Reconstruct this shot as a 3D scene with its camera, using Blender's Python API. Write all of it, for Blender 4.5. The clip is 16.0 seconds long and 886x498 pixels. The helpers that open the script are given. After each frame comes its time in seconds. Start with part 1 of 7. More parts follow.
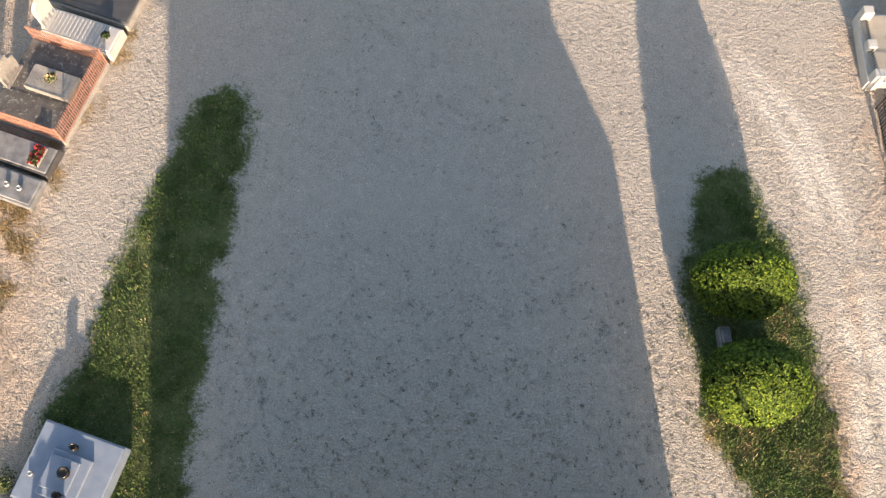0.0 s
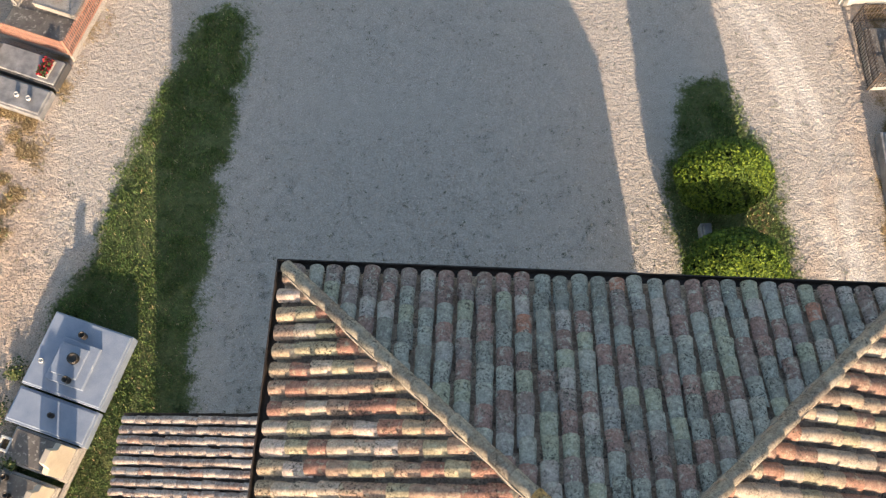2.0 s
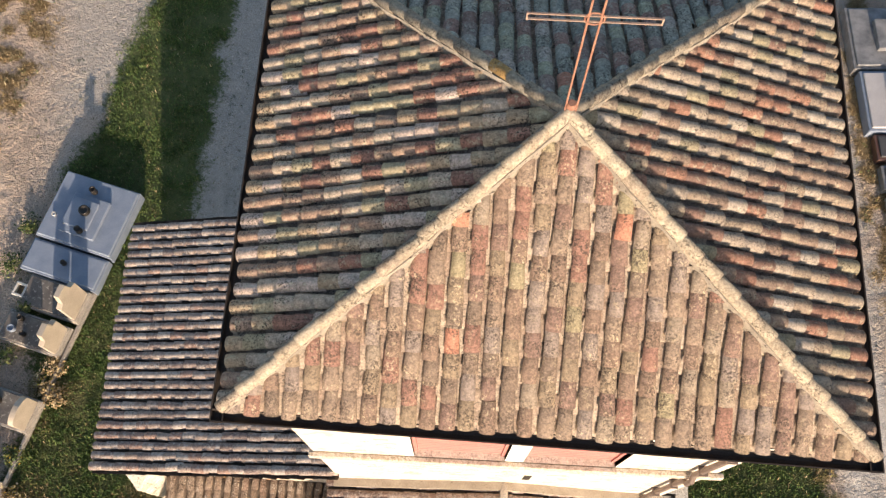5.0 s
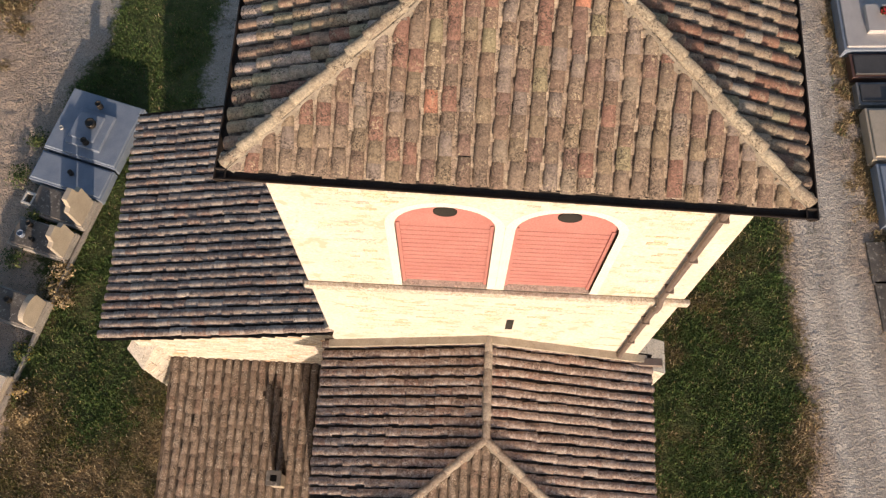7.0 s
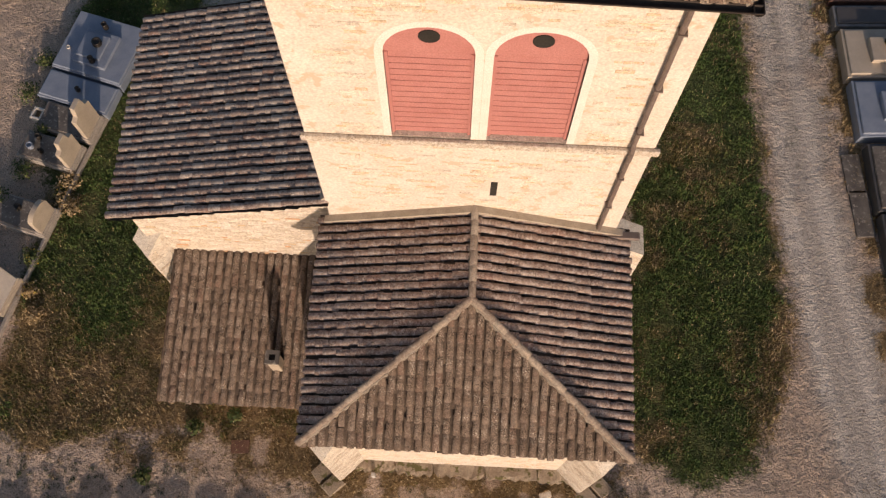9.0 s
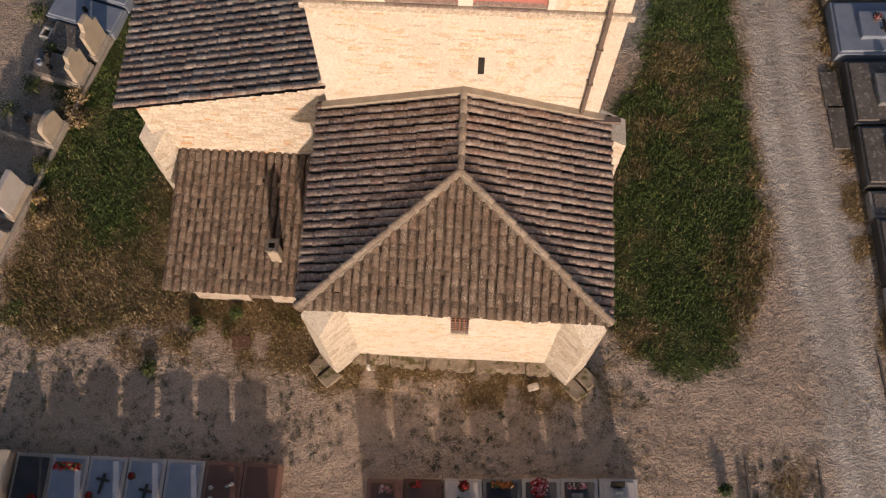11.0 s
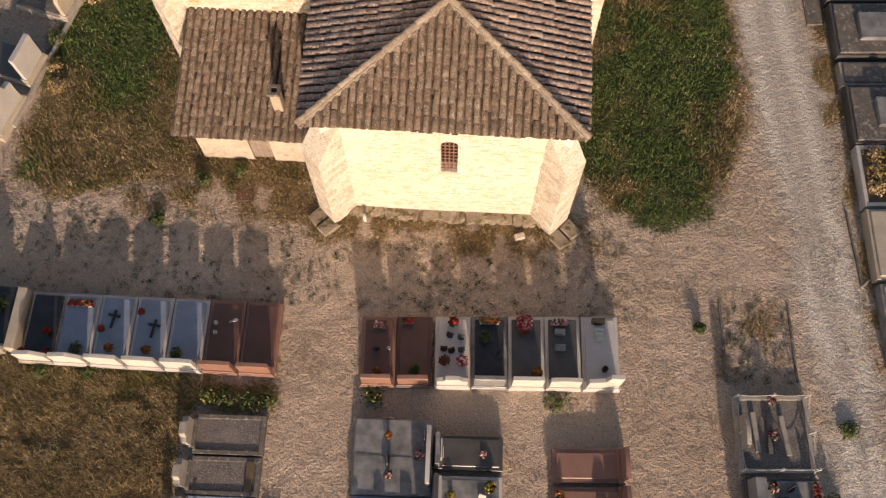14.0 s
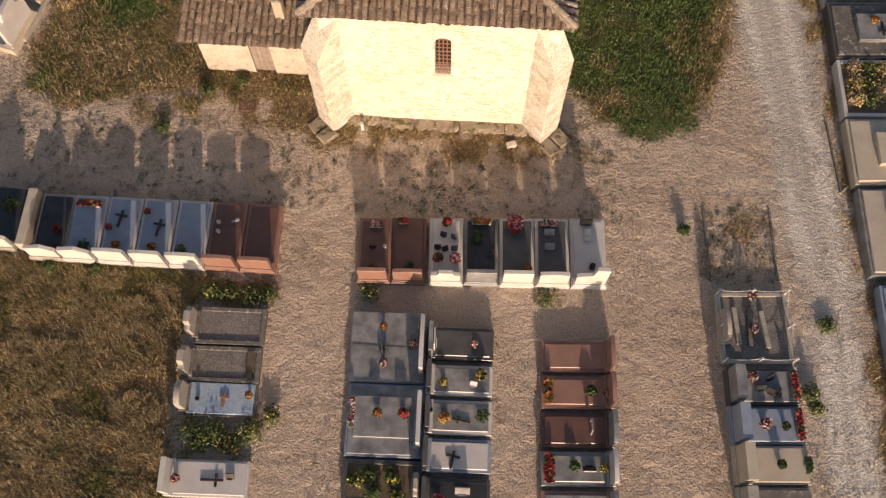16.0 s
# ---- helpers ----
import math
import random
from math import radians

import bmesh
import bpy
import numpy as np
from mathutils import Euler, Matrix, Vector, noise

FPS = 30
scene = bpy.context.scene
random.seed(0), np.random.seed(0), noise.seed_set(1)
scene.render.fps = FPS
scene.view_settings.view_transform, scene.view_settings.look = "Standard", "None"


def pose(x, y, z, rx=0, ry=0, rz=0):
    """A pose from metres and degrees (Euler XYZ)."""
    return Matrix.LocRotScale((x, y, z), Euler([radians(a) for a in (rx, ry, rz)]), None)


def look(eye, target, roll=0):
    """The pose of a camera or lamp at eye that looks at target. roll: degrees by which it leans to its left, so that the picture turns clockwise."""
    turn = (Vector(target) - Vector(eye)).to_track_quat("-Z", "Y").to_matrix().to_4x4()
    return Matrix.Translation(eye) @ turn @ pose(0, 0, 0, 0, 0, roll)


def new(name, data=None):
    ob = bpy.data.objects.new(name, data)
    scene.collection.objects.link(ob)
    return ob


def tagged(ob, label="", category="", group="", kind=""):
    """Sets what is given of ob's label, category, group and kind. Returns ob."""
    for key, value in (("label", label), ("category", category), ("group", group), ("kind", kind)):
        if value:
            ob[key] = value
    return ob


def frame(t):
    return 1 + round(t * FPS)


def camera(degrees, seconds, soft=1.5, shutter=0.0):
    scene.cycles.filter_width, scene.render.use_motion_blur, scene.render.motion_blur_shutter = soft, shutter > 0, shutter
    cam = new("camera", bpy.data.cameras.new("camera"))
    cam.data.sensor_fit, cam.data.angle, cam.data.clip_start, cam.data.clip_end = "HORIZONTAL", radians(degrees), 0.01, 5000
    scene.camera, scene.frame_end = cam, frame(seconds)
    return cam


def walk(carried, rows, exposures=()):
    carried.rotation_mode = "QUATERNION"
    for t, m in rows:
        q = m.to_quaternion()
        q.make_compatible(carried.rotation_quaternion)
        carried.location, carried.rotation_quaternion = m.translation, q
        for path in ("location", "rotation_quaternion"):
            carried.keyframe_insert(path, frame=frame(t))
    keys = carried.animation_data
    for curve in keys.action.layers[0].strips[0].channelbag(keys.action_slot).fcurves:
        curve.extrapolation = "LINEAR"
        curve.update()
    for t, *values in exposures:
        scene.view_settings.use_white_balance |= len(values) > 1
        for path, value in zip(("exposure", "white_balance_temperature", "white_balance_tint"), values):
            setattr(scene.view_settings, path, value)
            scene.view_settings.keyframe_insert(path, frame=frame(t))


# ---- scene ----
cam = camera(51.08, 16.0, soft=1.3)
# seconds, x, y, z, tilt up from straight down, roll, heading
PATH = [
    (0.0, -1.924, 3.091, 25.229, 19.29, 1.00, 2.64),
    (1.0, -1.748, 1.502, 25.260, 19.42, 0.96, 2.53),
    (2.0, -1.577, -0.050, 25.283, 19.53, 0.92, 2.44),
    (3.0, -1.403, -1.571, 25.310, 19.64, 0.89, 2.37),
    (4.0, -1.224, -3.069, 25.346, 19.74, 0.86, 2.30),
    (5.0, -1.038, -4.548, 25.394, 19.82, 0.84, 2.26),
    (6.0, -0.846, -6.017, 25.452, 19.90, 0.81, 2.22),
    (7.0, -0.651, -7.480, 25.517, 19.97, 0.80, 2.21),
    (8.0, -0.454, -8.943, 25.584, 20.02, 0.78, 2.20),
    (9.0, -0.260, -10.412, 25.647, 20.07, 0.77, 2.21),
    (10.0, -0.071, -11.889, 25.702, 20.10, 0.76, 2.23),
    (11.0, 0.113, -13.376, 25.743, 20.12, 0.76, 2.27),
    (12.0, 0.290, -14.873, 25.768, 20.14, 0.76, 2.32),
    (13.0, 0.463, -16.380, 25.780, 20.14, 0.77, 2.39),
    (14.0, 0.638, -17.891, 25.782, 20.13, 0.78, 2.47),
    (15.0, 0.822, -19.400, 25.783, 20.11, 0.79, 2.57),
    (16.0, 1.027, -20.897, 25.799, 20.08, 0.81, 2.67),
]
walk(cam, [(t, pose(x, y, z, 0, 0, yaw) @ pose(0, 0, 0, tilt, 0, roll)) for t, x, y, z, tilt, roll, yaw in PATH],
     exposures=[(0.0, 1.48, 6800, 11.0), (2.0, 1.48, 6800, 11.0), (3.0, 1.5, 6650, 10.0), (4.0, 1.15, 6500, 10.0), (5.0, 0.87, 6450, 11.0), (7.5, 0.07, 6520, 14.0), (9.0, -0.22, 6650, 18.0), (11.5, -0.28, 6800, 19.0), (12.5, 0.03, 7000, 18.0), (14.0, 0.24, 6980, 16.0), (16.0, 0.32, 6980, 16.0)])

# ---- sun, sky, exposure ----
SUN_EL, SUN_AZ = 13.5, 170.8
world = bpy.data.worlds.new("sky")
scene.world = world
world.use_nodes = True
wn = world.node_tree.nodes
sky = wn.new("ShaderNodeTexSky")
sky.sky_type, sky.sun_disc = "NISHITA", False
sky.sun_elevation, sky.sun_rotation = radians(SUN_EL), radians(SUN_AZ)
sky.altitude, sky.dust_density = 200, 2.0
wn["Background"].inputs["Strength"].default_value = 0.125
world.node_tree.links.new(sky.outputs["Color"], wn["Background"].inputs["Color"])
sun = new("sun", bpy.data.lights.new("sun", "SUN"))
sun.data.energy, sun.data.angle, sun.data.color = 4.8, radians(0.6), (1.0, 0.80, 0.61)
sun_dir = Vector((math.sin(radians(SUN_AZ)) * math.cos(radians(SUN_EL)), math.cos(radians(SUN_AZ)) * math.cos(radians(SUN_EL)), math.sin(radians(SUN_EL))))
sun.matrix_world = look(sun_dir * 80, (0, 0, 0))


# ---- materials ----
def nodes_of(name, rough=0.85, metal=0.0, spec=0.3):
    m = bpy.data.materials.new(name)
    m.use_nodes = True
    nt = m.node_tree
    b = nt.nodes["Principled BSDF"]
    b.inputs["Roughness"].default_value = rough
    b.inputs["Metallic"].default_value = metal
    b.inputs["Specular IOR Level"].default_value = spec
    return m, nt, b


def noise_of(nt, scale, detail=4.0, rough=0.6, vec=None):
    n = nt.nodes.new("ShaderNodeTexNoise")
    n.inputs["Scale"].default_value = scale
    n.inputs["Detail"].default_value = detail
    n.inputs["Roughness"].default_value = rough
    if vec is None:
        vec = nt.nodes.new("ShaderNodeNewGeometry").outputs["Position"]
    nt.links.new(vec, n.inputs["Vector"])
    return n.outputs["Fac"]


def ramp_of(nt, fac, stops, interp="LINEAR"):
    r = nt.nodes.new("ShaderNodeValToRGB")
    r.color_ramp.interpolation = interp
    e = r.color_ramp.elements
    while len(e) < len(stops):
        e.new(0.5)
    for i, (p, c) in enumerate(stops):
        e[i].position = p
        e[i].color = (c, c, c, 1) if isinstance(c, (int, float)) else (*c, 1)
    nt.links.new(fac, r.inputs["Fac"])
    return r.outputs["Color"]


def mix_of(nt, fac, a, b, mode="MIX"):
    m = nt.nodes.new("ShaderNodeMix")
    m.data_type, m.blend_type = "RGBA", mode
    for v, k in ((fac, 0), (a, 6), (b, 7)):
        if isinstance(v, (int, float)):
            m.inputs[k].default_value = v
        elif isinstance(v, tuple):
            m.inputs[k].default_value = (*v, 1)
        else:
            nt.links.new(v, m.inputs[k])
    return m.outputs[2]


def bump_of(nt, b, fac, strength, dist):
    n = nt.nodes.new("ShaderNodeBump")
    n.inputs["Strength"].default_value = strength
    n.inputs["Distance"].default_value = dist
    nt.links.new(fac, n.inputs["Height"])
    nt.links.new(n.outputs["Normal"], b.inputs["Normal"])


def plain(name, c1, c2, scale=3.0, fine=60.0, rough=0.8, metal=0.0, bump=0.3, dist=0.004, spec=0.3, spots=None, spot_scale=25.0, spot_at=0.62):
    """Two tones in large patches, a fine grain, optional spots of a third colour, and a fine relief."""
    m, nt, b = nodes_of(name, rough, metal, spec)
    big = noise_of(nt, scale)
    col = mix_of(nt, ramp_of(nt, big, [(0.3, 0.0), (0.7, 1.0)]), c1, c2)
    grain = noise_of(nt, fine, 3)
    col = mix_of(nt, 1.0, col, ramp_of(nt, grain, [(0.25, 0.72), (0.75, 1.18)]), "MULTIPLY")
    if spots:
        s = noise_of(nt, spot_scale, 3)
        col = mix_of(nt, ramp_of(nt, s, [(spot_at, 0.0), (spot_at + 0.06, 1.0)]), col, spots)
    nt.links.new(col, b.inputs["Base Color"])
    if bump:
        bump_of(nt, b, grain, bump, dist)
    return m


def random_of(nt, island):
    if island:
        return nt.nodes.new("ShaderNodeNewGeometry").outputs["Random Per Island"]
    return nt.nodes.new("ShaderNodeObjectInfo").outputs["Random"]


def pieces(name, stops, island, lichen=None, lichen_at=0.58, dark=(0.05, 0.045, 0.04), dark_at=0.62, rough=0.9, bump=0.5, dist=0.006, grain_scale=45.0, interp="CONSTANT", flecks=None):
    """Tiles, stones: one tone a piece, with lichen patches and dark specks over all."""
    m, nt, b = nodes_of(name, rough, 0, 0.2)
    rnd = random_of(nt, island)
    col = ramp_of(nt, rnd, stops, interp)
    grain = noise_of(nt, grain_scale, 4)
    col = mix_of(nt, 1.0, col, ramp_of(nt, grain, [(0.25, 0.62), (0.75, 1.3)]), "MULTIPLY")
    mottle = noise_of(nt, 17.0, 5, 0.75)
    col = mix_of(nt, 1.0, col, ramp_of(nt, mottle, [(0.3, 0.6), (0.5, 1.0), (0.7, 1.35)]), "MULTIPLY")
    if lichen:
        l = noise_of(nt, 12.0, 6, 0.75)
        col = mix_of(nt, ramp_of(nt, l, [(lichen_at - 0.04, 0.0), (lichen_at + 0.08, 0.7)]), col, lichen)
    d = nt.nodes.new("ShaderNodeMath")
    d.operation = "MULTIPLY"
    nt.links.new(ramp_of(nt, noise_of(nt, 36.0, 4, 0.65), [(dark_at - 0.03, 0.0), (dark_at + 0.07, 0.9)]), d.inputs[0])
    nt.links.new(ramp_of(nt, noise_of(nt, 3.6, 3, 0.6), [(0.42, 0.12), (0.6, 1.0)]), d.inputs[1])
    col = mix_of(nt, d.outputs[0], col, dark)
    if flecks:
        f = nt.nodes.new("ShaderNodeMath")
        f.operation = "MULTIPLY"
        nt.links.new(ramp_of(nt, noise_of(nt, 30.0, 4, 0.7), [(0.55, 0.0), (0.63, 0.85)]), f.inputs[0])
        nt.links.new(ramp_of(nt, noise_of(nt, 2.6, 3, 0.6), [(0.48, 0.0), (0.64, 1.0)]), f.inputs[1])
        col = mix_of(nt, f.outputs[0], col, flecks)
    nt.links.new(col, b.inputs["Base Color"])
    bump_of(nt, b, grain, bump, dist)
    return m


def both(name, stops, **kw):
    return pieces(name, stops, False, **kw), pieces(name + "_joined", stops, True, **kw)


# Light balance put into the colour: south and east tiles dimmed, west raised.
TILE_S = both("tower_tile_south_dimmed", [(0, (0.178, 0.126, 0.098)), (0.17, (0.205, 0.156, 0.122)), (0.33, (0.176, 0.118, 0.098)), (0.46, (0.200, 0.155, 0.112)), (0.58, (0.202, 0.164, 0.144)), (0.68, (0.205, 0.118, 0.094)), (0.79, (0.222, 0.180, 0.142)), (0.88, (0.164, 0.124, 0.098)), (0.95, (0.220, 0.190, 0.125)), (0.974, (0.330, 0.160, 0.112))], lichen=(0.36, 0.295, 0.205), lichen_at=0.61, dark=(0.05, 0.04, 0.034), dark_at=0.51, flecks=(0.42, 0.35, 0.24))
TILE_W = both("tower_tile_west_lit", [(0, (0.368, 0.250, 0.183)), (0.2, (0.442, 0.325, 0.217)), (0.38, (0.313, 0.167, 0.125)), (0.52, (0.497, 0.392, 0.300)), (0.68, (0.405, 0.342, 0.225)), (0.82, (0.368, 0.192, 0.138)), (0.89, (0.552, 0.433, 0.359))], lichen=(0.56, 0.52, 0.36), lichen_at=0.58, dark=(0.045, 0.038, 0.03), dark_at=0.535)
TILE_E = both("tower_tile_east_dimmed", [(0, (0.238, 0.172, 0.132)), (0.2, (0.279, 0.216, 0.160)), (0.38, (0.205, 0.128, 0.100)), (0.52, (0.312, 0.256, 0.204)), (0.68, (0.262, 0.224, 0.152)), (0.8, (0.262, 0.144, 0.104)), (0.92, (0.361, 0.304, 0.248))], lichen=(0.42, 0.38, 0.28), lichen_at=0.58, dark=(0.04, 0.034, 0.028), dark_at=0.57)
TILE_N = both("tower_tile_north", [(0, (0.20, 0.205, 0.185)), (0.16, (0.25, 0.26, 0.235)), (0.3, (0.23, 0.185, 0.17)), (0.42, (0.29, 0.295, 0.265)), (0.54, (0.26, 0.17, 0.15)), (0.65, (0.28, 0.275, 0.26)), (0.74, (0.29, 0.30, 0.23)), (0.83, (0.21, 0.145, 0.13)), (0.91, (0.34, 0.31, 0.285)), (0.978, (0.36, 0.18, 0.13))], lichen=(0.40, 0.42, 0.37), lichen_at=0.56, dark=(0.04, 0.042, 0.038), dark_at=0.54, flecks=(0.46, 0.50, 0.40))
TILE_A = both("annex_tile", [(0, (0.30, 0.23, 0.195)), (0.25, (0.37, 0.29, 0.245)), (0.5, (0.26, 0.195, 0.17)), (0.7, (0.42, 0.35, 0.305)), (0.88, (0.34, 0.225, 0.18))], lichen=(0.58, 0.53, 0.48), lichen_at=0.55, dark=(0.05, 0.042, 0.038), dark_at=0.55)
# Lit and dimmed copies of one tile: slope light put into the colour.
TILE_L = both("low_tile_lichened_lit", [(0, (0.275, 0.196, 0.160)), (0.25, (0.315, 0.228, 0.186)), (0.5, (0.245, 0.172, 0.140)), (0.72, (0.345, 0.262, 0.218)), (0.9, (0.290, 0.188, 0.150))], lichen=(0.56, 0.485, 0.43), lichen_at=0.53, dark=(0.04, 0.032, 0.026), dark_at=0.55, flecks=(0.60, 0.54, 0.49))
TILE_M = both("low_tile_south_dimmed", [(0, (0.160, 0.117, 0.089)), (0.25, (0.176, 0.131, 0.101)), (0.5, (0.148, 0.107, 0.082)), (0.72, (0.192, 0.146, 0.114)), (0.9, (0.168, 0.114, 0.086))], lichen=(0.34, 0.29, 0.235), lichen_at=0.59, dark=(0.035, 0.028, 0.02), dark_at=0.50, flecks=(0.50, 0.455, 0.39))
CHANNEL_ROWS = pieces("channel_tile", [(0, (0.25, 0.195, 0.155)), (0.35, (0.31, 0.25, 0.20)), (0.7, (0.22, 0.165, 0.13))], True, lichen=(0.40, 0.35, 0.27), dark_at=0.55)
# Low channels darkened: shade in the gaps between covers put into the colour.
CHANNEL_LOW_ROWS = pieces("low_channel_gap_shade", [(0, (0.075, 0.055, 0.042)), (0.35, (0.10, 0.075, 0.058)), (0.7, (0.06, 0.045, 0.035))], True, lichen=(0.15, 0.12, 0.09), lichen_at=0.62, dark_at=0.55)
CHANNEL = plain("roof_bed", (0.14, 0.11, 0.092), (0.21, 0.165, 0.14), 3, 40, 0.95, spots=(0.05, 0.045, 0.035))
# Bed under the low channels, darkened with the same gap shade.
CHANNEL_LOW = plain("low_bed_gap_shade", (0.10, 0.074, 0.058), (0.16, 0.12, 0.094), 3, 40, 0.95, spots=(0.05, 0.045, 0.035))
HIP = both("hip_tile", [(0, (0.28, 0.235, 0.18)), (0.4, (0.33, 0.285, 0.22)), (0.75, (0.25, 0.205, 0.16)), (0.95, (0.42, 0.26, 0.10))], lichen=(0.40, 0.37, 0.29), lichen_at=0.57, dark=(0.05, 0.042, 0.035), dark_at=0.54)
HIP_LOW = pieces("low_hip_tile", [(0, (0.25, 0.20, 0.16)), (0.4, (0.30, 0.25, 0.20)), (0.75, (0.22, 0.175, 0.14))], False, lichen=(0.36, 0.33, 0.28), lichen_at=0.57)
MORTAR = plain("mortar", (0.34, 0.285, 0.22), (0.45, 0.39, 0.31), 4, 50, 0.95, bump=0.6, dist=0.01, spots=(0.2, 0.16, 0.11), spot_at=0.64)
HIP_MORTAR = plain("hip_mortar", (0.24, 0.205, 0.165), (0.34, 0.30, 0.245), 7, 50, 0.95, bump=0.7, dist=0.012, spots=(0.07, 0.06, 0.05), spot_at=0.6)
DRESSED = plain("dressed_pale_stone", (0.66, 0.605, 0.54), (0.72, 0.675, 0.615), 2.5, 40, 0.9, bump=0.3, dist=0.006)
LIME = plain("lime_plaster_wall", (0.575, 0.500, 0.415), (0.665, 0.600, 0.525), 1.3, 22, 0.93, bump=0.6, dist=0.012, spots=(0.50, 0.415, 0.31), spot_at=0.575, spot_scale=3.2)
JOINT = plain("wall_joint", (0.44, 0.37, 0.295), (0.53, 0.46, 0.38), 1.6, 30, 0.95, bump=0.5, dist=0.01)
STREAK = both("showing_stone", [(0, (0.60, 0.515, 0.405)), (0.25, (0.635, 0.565, 0.47)), (0.45, (0.575, 0.475, 0.345)), (0.6, (0.615, 0.54, 0.44)), (0.74, (0.585, 0.445, 0.30)), (0.88, (0.50, 0.43, 0.35)), (0.95, (0.57, 0.39, 0.25))], lichen=(0.66, 0.60, 0.52), lichen_at=0.55, dark=(0.40, 0.33, 0.26), dark_at=0.60, dist=0.01)
STONE = both("wall_stone", [(0, (0.57, 0.495, 0.40)), (0.3, (0.64, 0.57, 0.475)), (0.6, (0.53, 0.455, 0.36)), (0.8, (0.66, 0.60, 0.52)), (0.94, (0.56, 0.42, 0.26)), (0.98, (0.54, 0.32, 0.18))], lichen=(0.68, 0.63, 0.55), lichen_at=0.6, dark=(0.34, 0.27, 0.20), dark_at=0.62, dist=0.01)
STONE_OLD = both("weathered_stone", [(0, (0.54, 0.465, 0.375)), (0.3, (0.60, 0.535, 0.445)), (0.6, (0.48, 0.405, 0.32)), (0.85, (0.64, 0.59, 0.505)), (0.95, (0.50, 0.37, 0.25))], lichen=(0.66, 0.62, 0.55), lichen_at=0.52, dark=(0.22, 0.18, 0.14), dark_at=0.54, dist=0.014)
FOOTING = plain("earthy_footing", (0.23, 0.175, 0.125), (0.40, 0.33, 0.245), 2.4, 26, 0.95, bump=1.0, dist=0.04, spots=(0.13, 0.115, 0.05), spot_at=0.55, spot_scale=5.0)
SAC_PLASTER = plain("worn_tan_plaster", (0.40, 0.335, 0.27), (0.53, 0.46, 0.38), 1.8, 24, 0.95, bump=0.5, dist=0.012, spots=(0.30, 0.23, 0.17), spot_at=0.62, spot_scale=4.0)
OLD_PLANK = plain("brown_grey_plank", (0.20, 0.155, 0.125), (0.29, 0.235, 0.195), 6, 70, 0.9)
LOUVRE = plain("red_paint", (0.40, 0.165, 0.145), (0.45, 0.20, 0.175), 2, 40, 0.8, bump=0.2, spots=(0.46, 0.25, 0.21), spot_at=0.66)

# Near-black colour stands in for the shade inside openings.
BLACK_HOLE = plain("opening_shade", (0.02, 0.018, 0.016), (0.035, 0.03, 0.025), 2, 30, 0.95)
GUTTER = plain("brown_gutter", (0.035, 0.027, 0.022), (0.055, 0.042, 0.034), 3, 50, 0.6)
PIPE = plain("zinc_pipe", (0.16, 0.12, 0.10), (0.22, 0.175, 0.15), 4, 60, 0.6, 0.2)
IRON = plain("rusty_iron", (0.21, 0.095, 0.062), (0.31, 0.165, 0.115), 12, 90, 0.8)
IRON_WORN = plain("worn_iron", (0.22, 0.15, 0.12), (0.34, 0.25, 0.20), 12, 90, 0.8)
IRON_DARK = plain("dark_iron", (0.05, 0.04, 0.035), (0.10, 0.07, 0.05), 12, 90, 0.7)
WHITE_MET = plain("white_metal", (0.38, 0.40, 0.43), (0.27, 0.285, 0.30), 14, 70, 0.6, bump=0.6, dist=0.01, spots=(0.10, 0.10, 0.10), spot_at=0.55, spot_scale=50)
GOLD = plain("ochre_block", (0.62, 0.54, 0.44), (0.52, 0.36, 0.19), 9, 60, 0.6)
WOOD = plain("grey_door_wood", (0.33, 0.27, 0.21), (0.42, 0.35, 0.28), 6, 70, 0.85)


def granite(name, c1, c2, rough=0.35, scale=2.5, spec=0.5):
    return plain(name, c1, c2, scale, 120, rough, bump=0.05, dist=0.001, spec=spec)


G_BROWN = granite("brown_granite", (0.105, 0.055, 0.043), (0.145, 0.075, 0.056))
G_ROSE = granite("rose_granite", (0.24, 0.13, 0.098), (0.29, 0.16, 0.12), 0.45)
G_BLACK = granite("black_granite", (0.028, 0.027, 0.028), (0.045, 0.043, 0.044), 0.22)
G_DARK = granite("dark_grey_granite", (0.065, 0.062, 0.062), (0.10, 0.095, 0.092), 0.3)
G_GREY = granite("grey_granite", (0.115, 0.116, 0.124), (0.30, 0.295, 0.29), 0.35, 2.6)
# Blue-grey stone made bluer: some sky reflection is put into the colour.
G_BLUE = granite("blue_grey_granite_sky_tint", (0.20, 0.24, 0.31), (0.27, 0.31, 0.38), 0.3)
G_PALE = granite("pale_granite", (0.46, 0.43, 0.42), (0.55, 0.52, 0.50), 0.4)
G_BEIGE = granite("beige_stone", (0.40, 0.34, 0.27), (0.50, 0.43, 0.34), 0.6)
G_WHITE = plain("white_stone", (0.49, 0.465, 0.425), (0.58, 0.555, 0.515), 3, 80, 0.6, bump=0.1)
G_OLD = plain("old_concrete", (0.30, 0.27, 0.24), (0.42, 0.38, 0.33), 3, 50, 0.95, bump=0.5, dist=0.006, spots=(0.16, 0.14, 0.12), spot_at=0.6)
G_OLDDARK = plain("lichened_dark_slab", (0.10, 0.088, 0.080), (0.19, 0.17, 0.15), 3, 50, 0.9, bump=0.4, spots=(0.30, 0.275, 0.24), spot_at=0.58, spot_scale=9)
G_BLUETILE = plain("pale_blue_mosaic", (0.22, 0.29, 0.38), (0.34, 0.40, 0.48), 8, 60, 0.6, spots=(0.5, 0.52, 0.54), spot_at=0.63)
